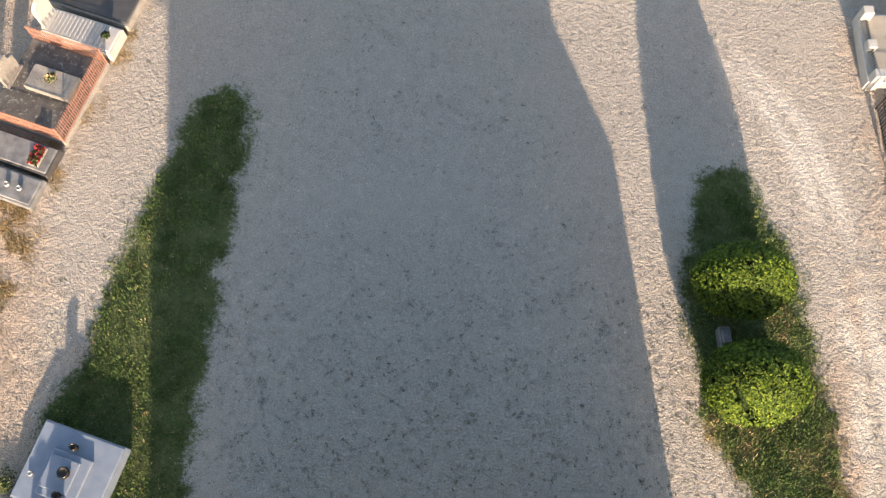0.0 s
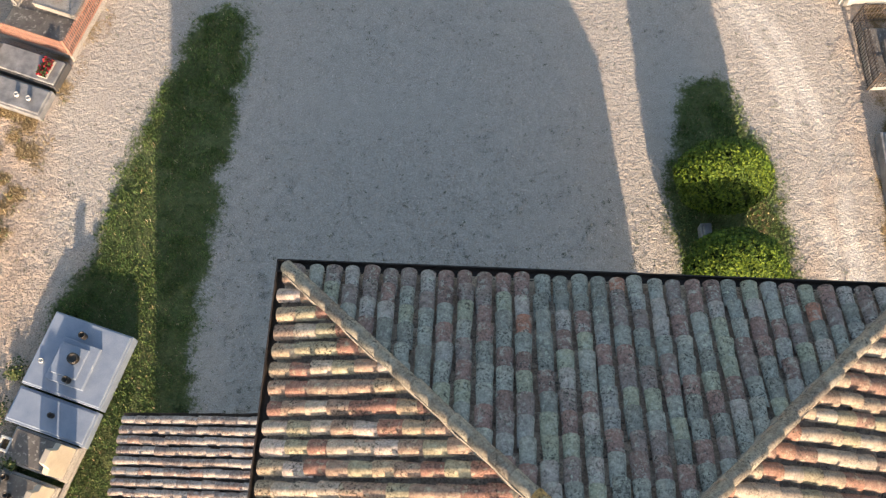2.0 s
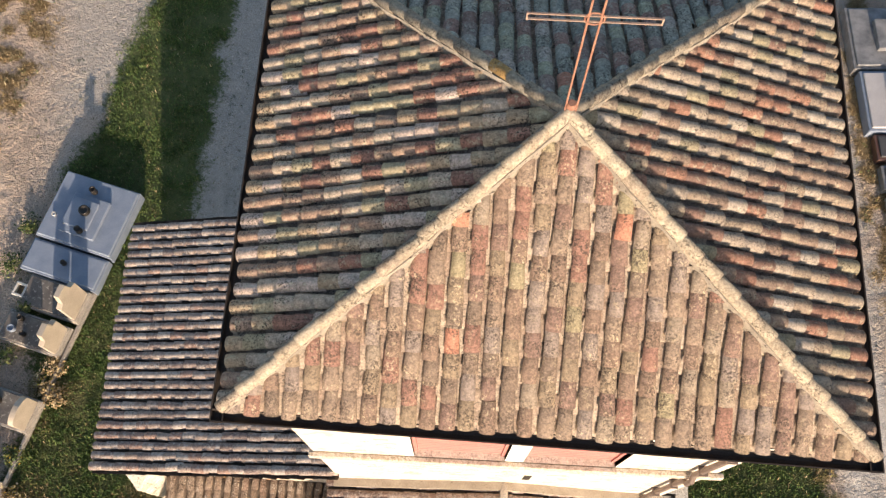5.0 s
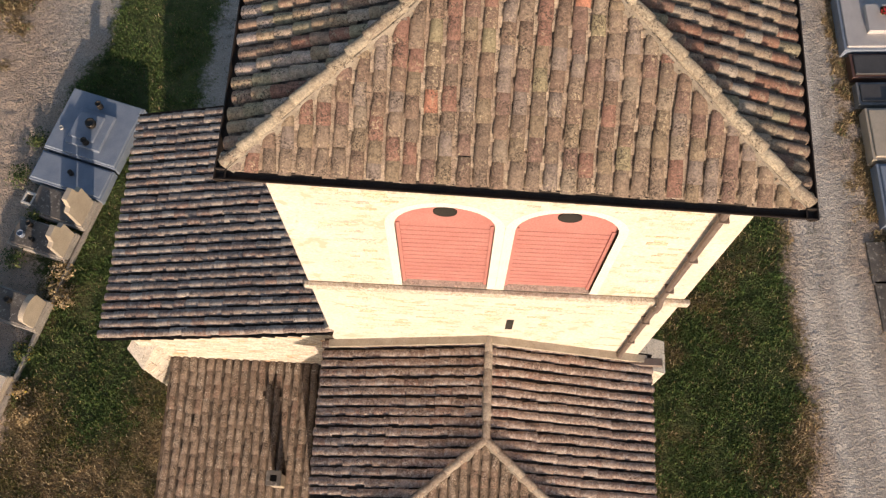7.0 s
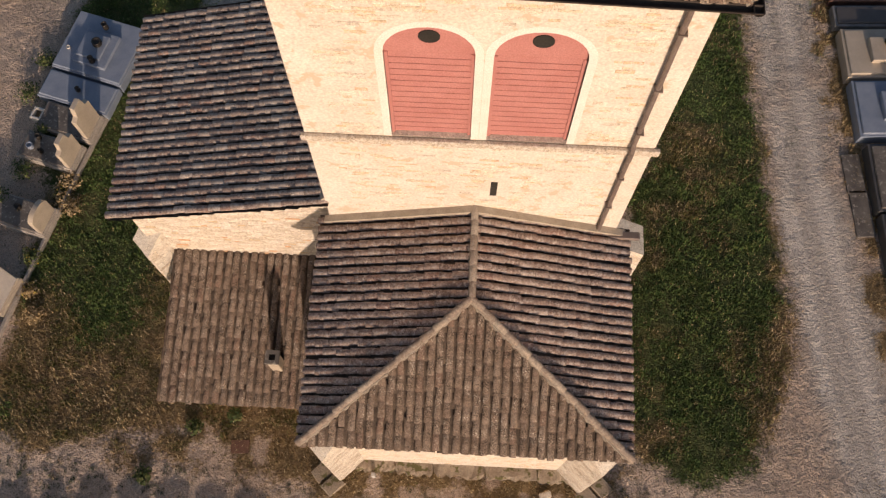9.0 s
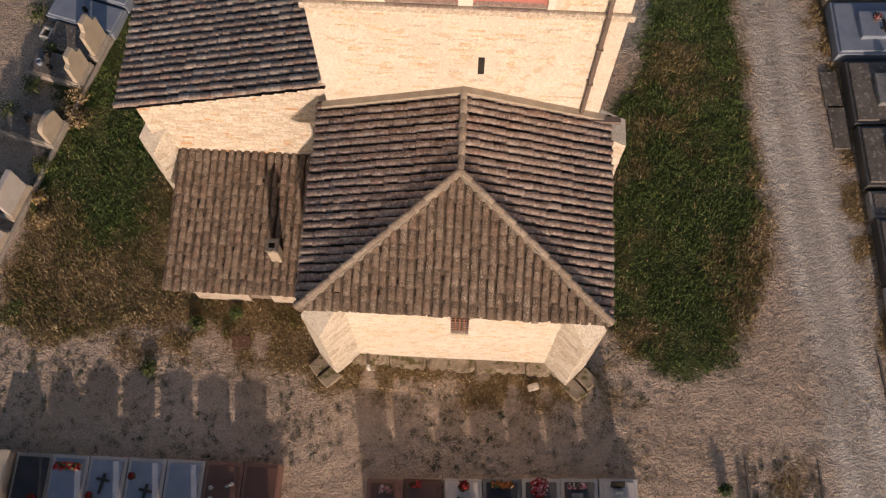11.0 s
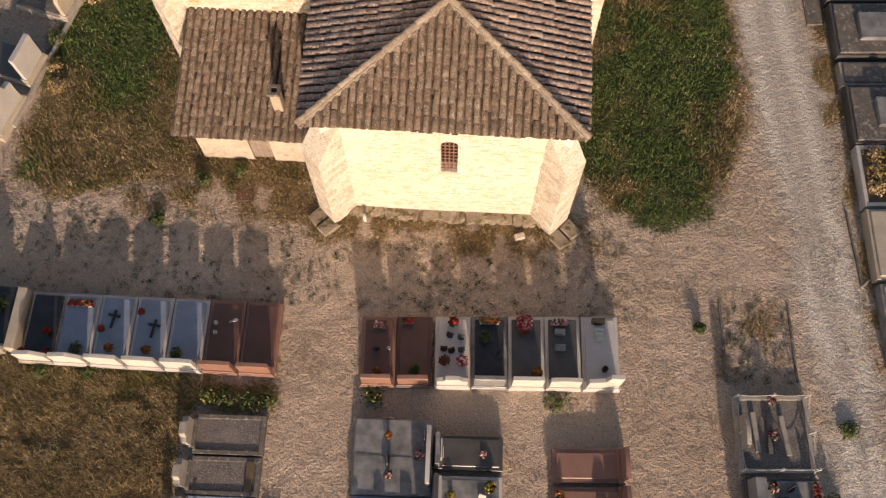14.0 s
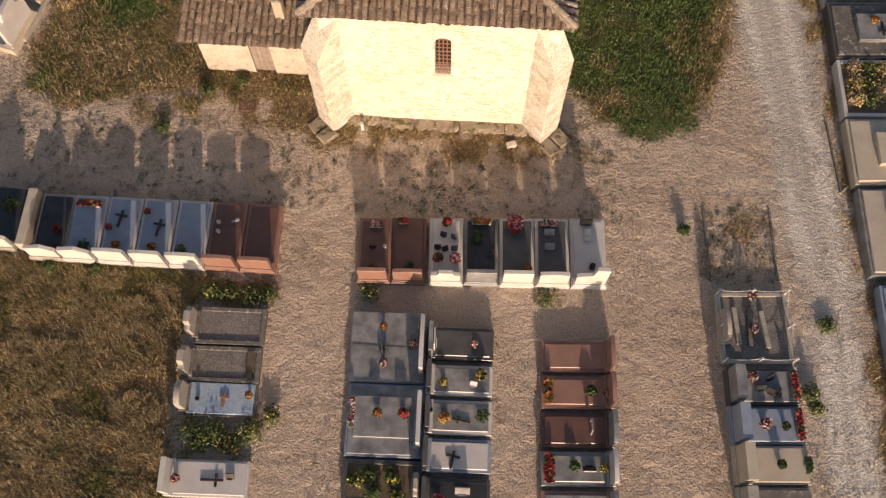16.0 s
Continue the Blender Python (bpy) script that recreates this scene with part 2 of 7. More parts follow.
GRAVEL_BED = plain("gravel_bed", (0.12, 0.105, 0.098), (0.20, 0.178, 0.165), 2.2, 45, 0.95, bump=1.0, dist=0.03, spots=(0.42, 0.385, 0.355), spot_at=0.56, spot_scale=34)
SOIL = plain("soil_bed", (0.10, 0.075, 0.05), (0.16, 0.12, 0.08), 5, 45, 0.95, bump=0.8, dist=0.02)
PINK_RUST = plain("salmon_iron", (0.33, 0.155, 0.105), (0.44, 0.235, 0.17), 8, 80, 0.7)
TERRA = plain("terracotta_pot", (0.38, 0.17, 0.10), (0.46, 0.22, 0.13), 8, 60, 0.8)
MANHOLE = plain("rusty_cover", (0.13, 0.07, 0.05), (0.19, 0.10, 0.07), 6, 60, 0.8)
BRONZE = plain("dark_bronze", (0.05, 0.045, 0.04), (0.08, 0.07, 0.06), 8, 60, 0.4, 0.6)


def leaves(name, stops, rough=0.7):
    m, nt, b = nodes_of(name, rough, 0, 0.25)
    col = ramp_of(nt, random_of(nt, True), stops)
    col = mix_of(nt, 1.0, col, ramp_of(nt, noise_of(nt, 1.3, 3), [(0.3, 0.7), (0.7, 1.25)]), "MULTIPLY")
    nt.links.new(col, b.inputs["Base Color"])
    return m


LEAF_BUSH = leaves("golden_hedge_leaf", [(0, (0.022, 0.048, 0.005)), (0.5, (0.070, 0.118, 0.010)), (1, (0.15, 0.195, 0.017))])
# Darker copy of the hedge leaf: shade deep in the bush, as colour.
LEAF_DARK = leaves("hedge_leaf_inner_shade", [(0, (0.015, 0.03, 0.005)), (1, (0.035, 0.06, 0.012))])
BLADE_GREEN = leaves("green_grass_blade", [(0, (0.056, 0.102, 0.029)), (0.5, (0.100, 0.158, 0.043)), (0.9, (0.160, 0.200, 0.060)), (1, (0.235, 0.235, 0.085))])
BLADE_DRY = leaves("dry_grass_blade", [(0, (0.18, 0.125, 0.06)), (0.5, (0.35, 0.25, 0.125)), (0.85, (0.52, 0.40, 0.225)), (1, (0.62, 0.52, 0.33))])
BLADE_OLIVE = leaves("olive_grass_blade", [(0, (0.075, 0.078, 0.026)), (0.5, (0.145, 0.135, 0.045)), (1, (0.26, 0.21, 0.075))])
LEAF_SHRUB = leaves("wild_plant_leaf", [(0, (0.035, 0.06, 0.018)), (0.6, (0.075, 0.10, 0.03)), (1, (0.15, 0.15, 0.055))])
WEED = leaves("weed_leaf", [(0, (0.03, 0.05, 0.015)), (1, (0.07, 0.10, 0.03))])
PET_RED = leaves("red_petals", [(0, (0.26, 0.012, 0.018)), (1, (0.50, 0.04, 0.05))])
PET_PINK = leaves("pink_petals", [(0, (0.38, 0.08, 0.11)), (0.6, (0.52, 0.27, 0.28)), (1, (0.66, 0.56, 0.53))])
PET_YEL = leaves("yellow_petals", [(0, (0.34, 0.24, 0.03)), (0.7, (0.50, 0.38, 0.07)), (1, (0.58, 0.52, 0.28))])
PET_ORANGE = leaves("orange_petals", [(0, (0.32, 0.08, 0.025)), (1, (0.50, 0.20, 0.06))])

PEBBLE = leaves("gravel_stone", [(0, (0.28, 0.22, 0.175)), (0.5, (0.48, 0.40, 0.33)), (1, (0.64, 0.56, 0.48))], 0.95)


def ground_material():
    m, nt, b = nodes_of("gravel_and_grass", 0.95, 0, 0.15)
    at = nt.nodes.new("ShaderNodeAttribute")
    at.attribute_name = "cover"
    sep = nt.nodes.new("ShaderNodeSeparateColor")
    nt.links.new(at.outputs["Color"], sep.inputs["Color"])
    big = noise_of(nt, 0.35, 5, 0.6)
    mid = noise_of(nt, 3.0, 5, 0.7)
    fine = noise_of(nt, 28.0, 4, 0.75)
    grit = noise_of(nt, 70.0, 2, 0.6)
    # gravel: brownish earth to pale stone, grey on the packed tracks
    earth = mix_of(nt, ramp_of(nt, big, [(0.35, 0.0), (0.65, 1.0)]), (0.615, 0.475, 0.37), (0.72, 0.57, 0.457))
    pale = mix_of(nt, ramp_of(nt, mid, [(0.3, 0.0), (0.7, 1.0)]), (0.425, 0.376, 0.322), (0.50, 0.444, 0.387))
    grav = mix_of(nt, sep.outputs["Blue"], earth, pale)
    grav = mix_of(nt, ramp_of(nt, at.outputs["Alpha"], [(0.0, 0.0), (0.55, 0.9)]), grav, (0.66, 0.60, 0.53))
    grav = mix_of(nt, 1.0, grav, ramp_of(nt, fine, [(0.25, 0.62), (0.5, 1.0), (0.75, 1.32)]), "MULTIPLY")
    grav = mix_of(nt, 1.0, grav, ramp_of(nt, grit, [(0.3, 0.7), (0.7, 1.22)]), "MULTIPLY")
    # soil and thatch under the grass
    turf = mix_of(nt, ramp_of(nt, mid, [(0.3, 0.0), (0.7, 1.0)]), (0.075, 0.105, 0.038), (0.15, 0.155, 0.065))
    thatch = mix_of(nt, ramp_of(nt, mid, [(0.3, 0.0), (0.7, 1.0)]), (0.23, 0.160, 0.084), (0.36, 0.255, 0.14))
    under = mix_of(nt, sep.outputs["Green"], turf, thatch)
    under = mix_of(nt, 1.0, under, ramp_of(nt, fine, [(0.25, 0.6), (0.75, 1.35)]), "MULTIPLY")
    edge = nt.nodes.new("ShaderNodeMath")
    edge.operation = "ADD"
    nt.links.new(sep.outputs["Red"], edge.inputs[0])
    nt.links.new(ramp_of(nt, noise_of(nt, 9.0, 4, 0.7), [(0.25, 0.0), (0.75, 0.75)]), edge.inputs[1])
    k = ramp_of(nt, edge.outputs[0], [(0.6, 0.0), (1.05, 1.0)])
    nt.links.new(mix_of(nt, k, grav, under), b.inputs["Base Color"])
    rough_up = nt.nodes.new("ShaderNodeMath")
    rough_up.operation = "MULTIPLY_ADD"
    rough_up.inputs[1].default_value = 1.5
    nt.links.new(noise_of(nt, 6.5, 4, 0.58), rough_up.inputs[0])
    vor = nt.nodes.new("ShaderNodeTexVoronoi")
    vor.inputs["Scale"].default_value = 15.0
    nt.links.new(nt.nodes.new("ShaderNodeNewGeometry").outputs["Position"], vor.inputs["Vector"])
    stony = nt.nodes.new("ShaderNodeMath")
    stony.operation = "MULTIPLY_ADD"
    stony.inputs[1].default_value = -0.05
    nt.links.new(vor.outputs["Distance"], stony.inputs[0])
    nt.links.new(noise_of(nt, 20.0, 3, 0.6), stony.inputs[2])
    nt.links.new(stony.outputs[0], rough_up.inputs[2])
    packed = nt.nodes.new("ShaderNodeMath")
    packed.operation = "MULTIPLY"
    nt.links.new(rough_up.outputs[0], packed.inputs[0])
    nt.links.new(ramp_of(nt, sep.outputs["Blue"], [(0.0, 1.0), (1.0, 0.32)]), packed.inputs[1])
    bump_of(nt, b, packed.outputs[0], 1.0, 0.18)
    return m


GROUND = ground_material()


# ---- mesh helpers ----
def mesh_of(name, bm, mat, smooth=False):
    me = bpy.data.meshes.new(name)
    bm.normal_update()
    bm.to_mesh(me)
    bm.free()
    me.materials.append(mat)
    if smooth:
        me.polygons.foreach_set("use_smooth", [True] * len(me.polygons))
    return me


def part(name, bm, mat, parent, label="", smooth=False):
    ob = new(name, mesh_of(name, bm, mat, smooth))
    ob.parent = parent
    if label:
        ob["label"] = label
    return ob


def share(name, me, parent, m):
    ob = new(name, me)
    ob.parent = parent
    ob.matrix_basis = m
    return ob


def thing(name, m, label, category, group="", kind=""):
    ob = new(name)
    ob.matrix_world = m
    ob.empty_display_size = 0.2
    return tagged(ob, label, category, group, kind)


def box(bm, x0, x1, y0, y1, z0, z1, m=None, bevel=0.0):
    vs = [bm.verts.new(v) for v in ((x0, y0, z0), (x1, y0, z0), (x1, y1, z0), (x0, y1, z0), (x0, y0, z1), (x1, y0, z1), (x1, y1, z1), (x0, y1, z1))]
    fs = [bm.faces.new([vs[i] for i in f]) for f in ((0, 3, 2, 1), (4, 5, 6, 7), (0, 1, 5, 4), (1, 2, 6, 5), (2, 3, 7, 6), (3, 0, 4, 7))]
    if bevel:
        es = {e for f in fs for e in f.edges}
        r = bmesh.ops.bevel(bm, geom=list(es), offset=bevel, segments=1, affect="EDGES")
        vs = list({v for f in r["faces"] for v in f.verts} | {v for v in vs if v.is_valid})
    if m is not None:
        bmesh.ops.transform(bm, matrix=m, verts=vs)
    return vs


def boxes(*specs, bevel=0.0):
    bm = bmesh.new()
    for s in specs:
        box(bm, *s, bevel=bevel)
    return bm


def prism(outline, y0, y1, bevel=0.0):
    """An outline in x and z, drawn out along y."""
    bm = bmesh.new()
    a = [bm.verts.new((x, y0, z)) for x, z in outline]
    b = [bm.verts.new((x, y1, z)) for x, z in outline]
    n = len(a)
    bm.faces.new(a)
    bm.faces.new(b[::-1])
    for i in range(n):
        bm.faces.new((a[i], b[i], b[(i + 1) % n], a[(i + 1) % n]))
    bmesh.ops.recalc_face_normals(bm, faces=bm.faces)
    if bevel:
        bmesh.ops.bevel(bm, geom=list(bm.edges), offset=bevel, segments=1, affect="EDGES")
    return bm


def rod(bm, a, b, r, seg=6):
    a, b = Vector(a), Vector(b)
    d = b - a
    m = Matrix.Translation((a + b) / 2) @ d.to_track_quat("Z", "Y").to_matrix().to_4x4()
    bmesh.ops.create_cone(bm, cap_ends=True, segments=seg, radius1=r, radius2=r, depth=d.length, matrix=m)


def add_mesh(name, verts, faces, mat, parent=None, smooth=False):
    me = bpy.data.meshes.new(name)
    me.from_pydata(verts, [], faces)
    me.materials.append(mat)
    if smooth:
        me.polygons.foreach_set("use_smooth", [True] * len(me.polygons))
    ob = new(name, me)
    ob.parent = parent
    return ob


# ---- ground ----
def lattice(x, y, cell, seed):
    """Smooth value noise on arrays, 0 to 1."""
    g = np.random.RandomState(seed).rand(256, 256)
    u, v = x / cell + 500.0, y / cell + 500.0
    i, j = np.floor(u).astype(int), np.floor(v).astype(int)
    f, h = u - i, v - j
    f, h = f * f * (3 - 2 * f), h * h * (3 - 2 * h)
    w = lambda a, b: g[a % 256, b % 256]
    return (w(i, j) * (1 - f) + w(i + 1, j) * f) * (1 - h) + (w(i, j + 1) * (1 - f) + w(i + 1, j + 1) * f) * h


def inside(x, y, poly):
    """Distance to an outline, positive inside it."""
    d = np.full(x.shape, 1e9)
    odd = np.zeros(x.shape, bool)
    for (ax, ay), (bx, by) in zip(poly, poly[1:] + poly[:1]):
        ex, ey = bx - ax, by - ay
        t = np.clip(((x - ax) * ex + (y - ay) * ey) / (ex * ex + ey * ey + 1e-12), 0, 1)
        d = np.minimum(d, np.hypot(x - ax - t * ex, y - ay - t * ey))
        if ay != by:
            odd ^= ((ay > y) != (by > y)) & (x < ex * (y - ay) / (by - ay) + ax)
    return np.where(odd, d, -d)


WEST_LAWN = [(-8.7, 2.9), (-8.9, 8.8), (-8.8, 12.6), (-8.6, 15.6), (-8.85, 16.5), (-9.4, 16.75), (-10.2, 16.0), (-10.9, 13.9), (-11.5, 11.3), (-12.1, 8.6), (-12.9, 6.4), (-13.4, 3.0), (-12.6, 0.0), (-12.9, -4.0), (-13.2, -7.0), (-11.3, -7.4), (-9.7, -7.0), (-7.6, -6.7), (-4.0, -6.8), (-3.4, -5.0), (-3.0, 2.0)]
EAST_LAWN = [(4.9, 14.6), (5.6, 15.0), (6.3, 14.8), (6.8, 13.6), (7.6, 11.9), (8.0, 9.3), (8.4, 7.1), (8.6, 5.6), (8.9, 3.0), (8.9, 0.3), (9.4, -2.3), (9.25, -4.2), (8.1, -6.8), (6.6, -7.75), (5.0, -7.0), (4.0, -5.7), (3.2, -2.5), (4.6, 0.2), (5.5, 3.0), (6.0, 5.4), (5.4, 6.7), (4.8, 7.6), (4.6, 11.7)]
MEADOW = [(-16.0, -12.5), (-11.0, -12.45), (-4.4, -12.85), (-4.4, -13.5), (-6.5, -13.5), (-6.9, -14.7), (-6.6, -19.0), (-6.6, -26.0), (-17.0, -26.0)]
APSE_VERGE = [(-9.5, -6.6), (-4.2, -6.3), (-2.3, -7.1), (2.6, -7.1), (4.6, -6.6), (5.2, -8.2), (3.6, -8.6), (0.5, -8.6), (-1.5, -8.6), (-4.4, -8.0), (-7.0, -7.7), (-9.5, -7.6)]
EAST_VERGE = [(11.0, 20.0), (10.8, 12.0), (11.2, 3.2), (11.6, -0.2), (12.0, -3.3), (12.5, -7.6), (12.8, -12.0), (13.2, -20.0), (14.0, -20.0), (13.2, -12.0), (12.6, -4.0), (12.0, 3.0), (11.6, 12.0)]
NW_VERGE = [(-12.2, 21.0), (-12.9, 17.2), (-13.8, 14.0), (-14.2, 11.8), (-14.4, 9.8), (-15.2, 7.0), (-19.0, 6.0), (-18.0, 12.0), (-14.8, 14.0), (-13.6, 18.0), (-13.2, 21.0)]
WEED_PLOT = [(8.1, -11.9), (8.1, -9.4), (10.1, -9.4), (10.4, -11.8)]
BED = [(-6.6, -17.75), (-6.3, -16.9), (-4.4, -16.8), (-4.1, -17.7)]
ROAD = [(9.2, 24.0), (9.1, 3.0), (9.3, 0.3), (9.5, -2.3), (10.0, -6.7), (10.3, -9.0), (11.0, -12.8), (11.3, -20.0), (13.0, -20.0), (12.4, -7.6), (12.0, -3.3), (11.6, -0.2), (11.1, 3.2), (10.6, 12.0), (9.7, 24.0)]
YARD = [(-16.0, 24.0), (-14.3, 11.0), (-13.4, 6.0), (-12.0, 8.0), (-9.0, 3.0), (8.0, 3.0), (8.2, 8.0), (10.6, 14.0), (9.6, 26.0)]

TYRE = [(4.0, 19.8), (6.4, 17.6), (7.7, 15.2), (8.3, 12.5), (8.8, 9.5), (9.0, 5.0), (9.3, 0.0), (9.8, -4.0), (10.5, -9.0), (11.3, -13.0), (11.5, -20.0), (12.7, -20.0), (12.4, -11.0), (11.9, -7.0), (11.4, -3.0), (10.9, 0.0), (10.4, 5.0), (10.0, 10.0), (9.4, 13.5), (8.4, 16.6), (6.6, 19.0), (4.0, 21.2)]


def cover_at(x, y):
    """How much grass, how dry, how pale the gravel, at points of the plan."""
    n = (lattice(x, y, 0.9, 1) - 0.5) * 0.9 + (lattice(x, y, 0.25, 2) - 0.5) * 0.5
    soft = lambda p, w=0.8: np.clip(0.5 + (inside(x, y, p) + n * 0.5) / w, 0, 1)
    west, east, mead = soft(WEST_LAWN), soft(EAST_LAWN), soft(MEADOW)
    sparse = np.clip(lattice(x, y, 0.45, 3) * 1.6 - 0.2, 0, 1)
    rest = np.maximum.reduce([soft(APSE_VERGE, 1.1) * 1.0, soft(NW_VERGE, 1.2) * 1.0, soft(EAST_VERGE, 0.7) * 1.5, soft(WEED_PLOT, 1.2) * 0.6, soft(BED)]) * sparse
    grass = np.maximum.reduce([west, east, mead, rest])
    patch = lattice(x, y, 1.7, 4) * 0.6 + lattice(x, y, 0.55, 14) * 0.4
    dry_west = np.clip((-y - 2.0) / 6.0 + 0.22 + (patch - 0.5) * 1.5, 0, 1)
    dry_east = np.clip(np.where(y > 3.5, -0.1 - abs(y - 5.5) * 0.09, 0.0) + np.clip((x - 8.3) * 1.1, 0, 0.9) + (patch - 0.5) * 2.2 + np.where(y < -5.8, 0.25, 0) + np.where((y > -1.5) & (y < 3.5), 0.25, 0), 0, 1)
    dry_mead = np.clip(0.95 + (patch - 0.5) * 1.3, 0, 1)
    dry = np.where(west >= grass - 1e-6, dry_west, np.where(east >= grass - 1e-6, dry_east, np.where(mead >= grass - 1e-6, dry_mead, 0.95)))
    track = np.maximum(np.clip(0.5 + (inside(x, y, ROAD) + n) / 1.0, 0, 1), np.clip(0.5 + (inside(x, y, YARD) + n) / 1.5, 0, 1))
    arc = inside(x, y, TYRE)
    ruts = np.clip(0.5 + (arc + n * 0.5) / 0.9, 0, 1) * (0.55 + 0.45 * np.sin(arc * 7.0)) * np.clip(lattice(x, y, 2.5, 12) * 1.8 - 0.2, 0, 1)
    return grass, dry, track, ruts


def spaced(lo, hi, step, far):
    mid = np.arange(lo, hi + 1e-6, step)
    out = np.array(far)
    return np.concatenate([lo - out[::-1], mid, hi + out])


gx = spaced(-17.0, 16.0, 0.09, (1.0, 4.0, 15.0, 60.0, 200.0, 600.0))
gy = spaced(-24.0, 25.0, 0.09, (1.0, 4.0, 15.0, 60.0, 200.0, 600.0))
X, Y = np.meshgrid(gx, gy)
gr, dr, tr, ru = cover_at(X, Y)
Z = 0.03 * (lattice(X, Y, 2.2, 7) - 0.5) + 0.02 * gr * lattice(X, Y, 0.3, 8) - 0.012 + (0.022 * (lattice(X, Y, 0.3, 9) - 0.5) + 0.034 * (lattice(X, Y, 0.19, 19) - 0.5)) * (1.0 - 0.85 * tr)
nx, ny = len(gx), len(gy)
gm = bpy.data.meshes.new("ground")
idx = np.arange(nx * ny).reshape(ny, nx)
gm.from_pydata(np.stack([X, Y, Z], -1).reshape(-1, 3).tolist(), [], np.stack([idx[:-1, :-1], idx[:-1, 1:], idx[1:, 1:], idx[1:, :-1]], -1).reshape(-1, 4).tolist())
ca = gm.attributes.new("cover", "FLOAT_COLOR", "POINT")
ca.data.foreach_set("color", np.stack([gr, dr, tr, ru], -1).reshape(-1).astype(np.float32))
gm.materials.append(GROUND)
gm.polygons.foreach_set("use_smooth", [True] * len(gm.polygons))
tagged(new("ground", gm), "pale gravel ground with worn grass and dry turf", "ground", kind="structure")


# ---- roofs and masonry ----
def wpart(name, bm, mat, parent, label="", smooth=False):
    """A part given in world places."""
    ob = part(name, bm, mat, parent, label, smooth)
    ob.matrix_parent_inverse = parent.matrix_world.inverted() if parent.parent is None else Matrix()
    return ob


def basis(o, u, v):
    u, v = Vector(u).normalized(), Vector(v).normalized()
    n = u.cross(v).normalized()
    m = Matrix.Identity(4)
    for i in range(3):
        m[i][0], m[i][1], m[i][2], m[i][3] = u[i], v[i], n[i], o[i]
    return m


def tile_shape(r, length, taper=0.80, t=0.018, seg=6, arch=0.95):
    vs, fs = [], []
    for y, k, dz in ((0.0, 1.0, 0.020), (length, taper, -0.016)):
        for i in range(seg + 1):
            a = math.pi * (0.03 + 0.94 * i / seg)
            vs.append((r * k * math.cos(a), y, r * k * math.sin(a) * arch + dz))
    for i in range(seg + 1):
        a = math.pi * (0.03 + 0.94 * i / seg)
        vs.append(((r - t) * math.cos(a), 0.0, (r - t) * math.sin(a) * arch + 0.020))
    n = seg + 1
    for i in range(seg):
        fs.append((i, i + n, i + n + 1, i + 1))
        fs.append((i, i + 1, i + 1 + 2 * n, i + 2 * n))
    return vs, fs


def channel_shape(r, length, seg=4):
    """A hollow tile lying on its back, wider at its upper end."""
    vs = []
    for y, k, dz in ((0.0, 0.86, 0.012), (length, 1.0, -0.012), (0.0, 0.86, -0.008)):
        vs += [(r * k * math.cos(math.pi * i / seg), y, 0.022 - r * k * 0.62 * math.sin(math.pi * i / seg) + dz) for i in range(seg + 1)]
    n = seg + 1
    fs = [(i, i + 1, i + 1 + n, i + n) for i in range(seg)] + [(i, i + 2 * n, i + 1 + 2 * n, i + 1) for i in range(seg)]
    return vs, fs


def joined(name, vs, fs, mats, mat, parent, label=""):
    """One mesh of many equal pieces, each at its own matrix."""
    base = np.array([(*v, 1.0) for v in vs])
    allv, allf = [], []
    for i, m in enumerate(mats):
        allv.append(base @ np.array(m).T[:, :3])
        allf.extend(tuple(a + i * len(vs) for a in f) for f in fs)
    me = bpy.data.meshes.new(name)
    me.from_pydata(np.concatenate(allv).tolist(), [], allf)
    me.materials.append(mat)
    ob = new(name, me)
    ob.parent = parent
    return tagged(ob, label, kind="stuff")


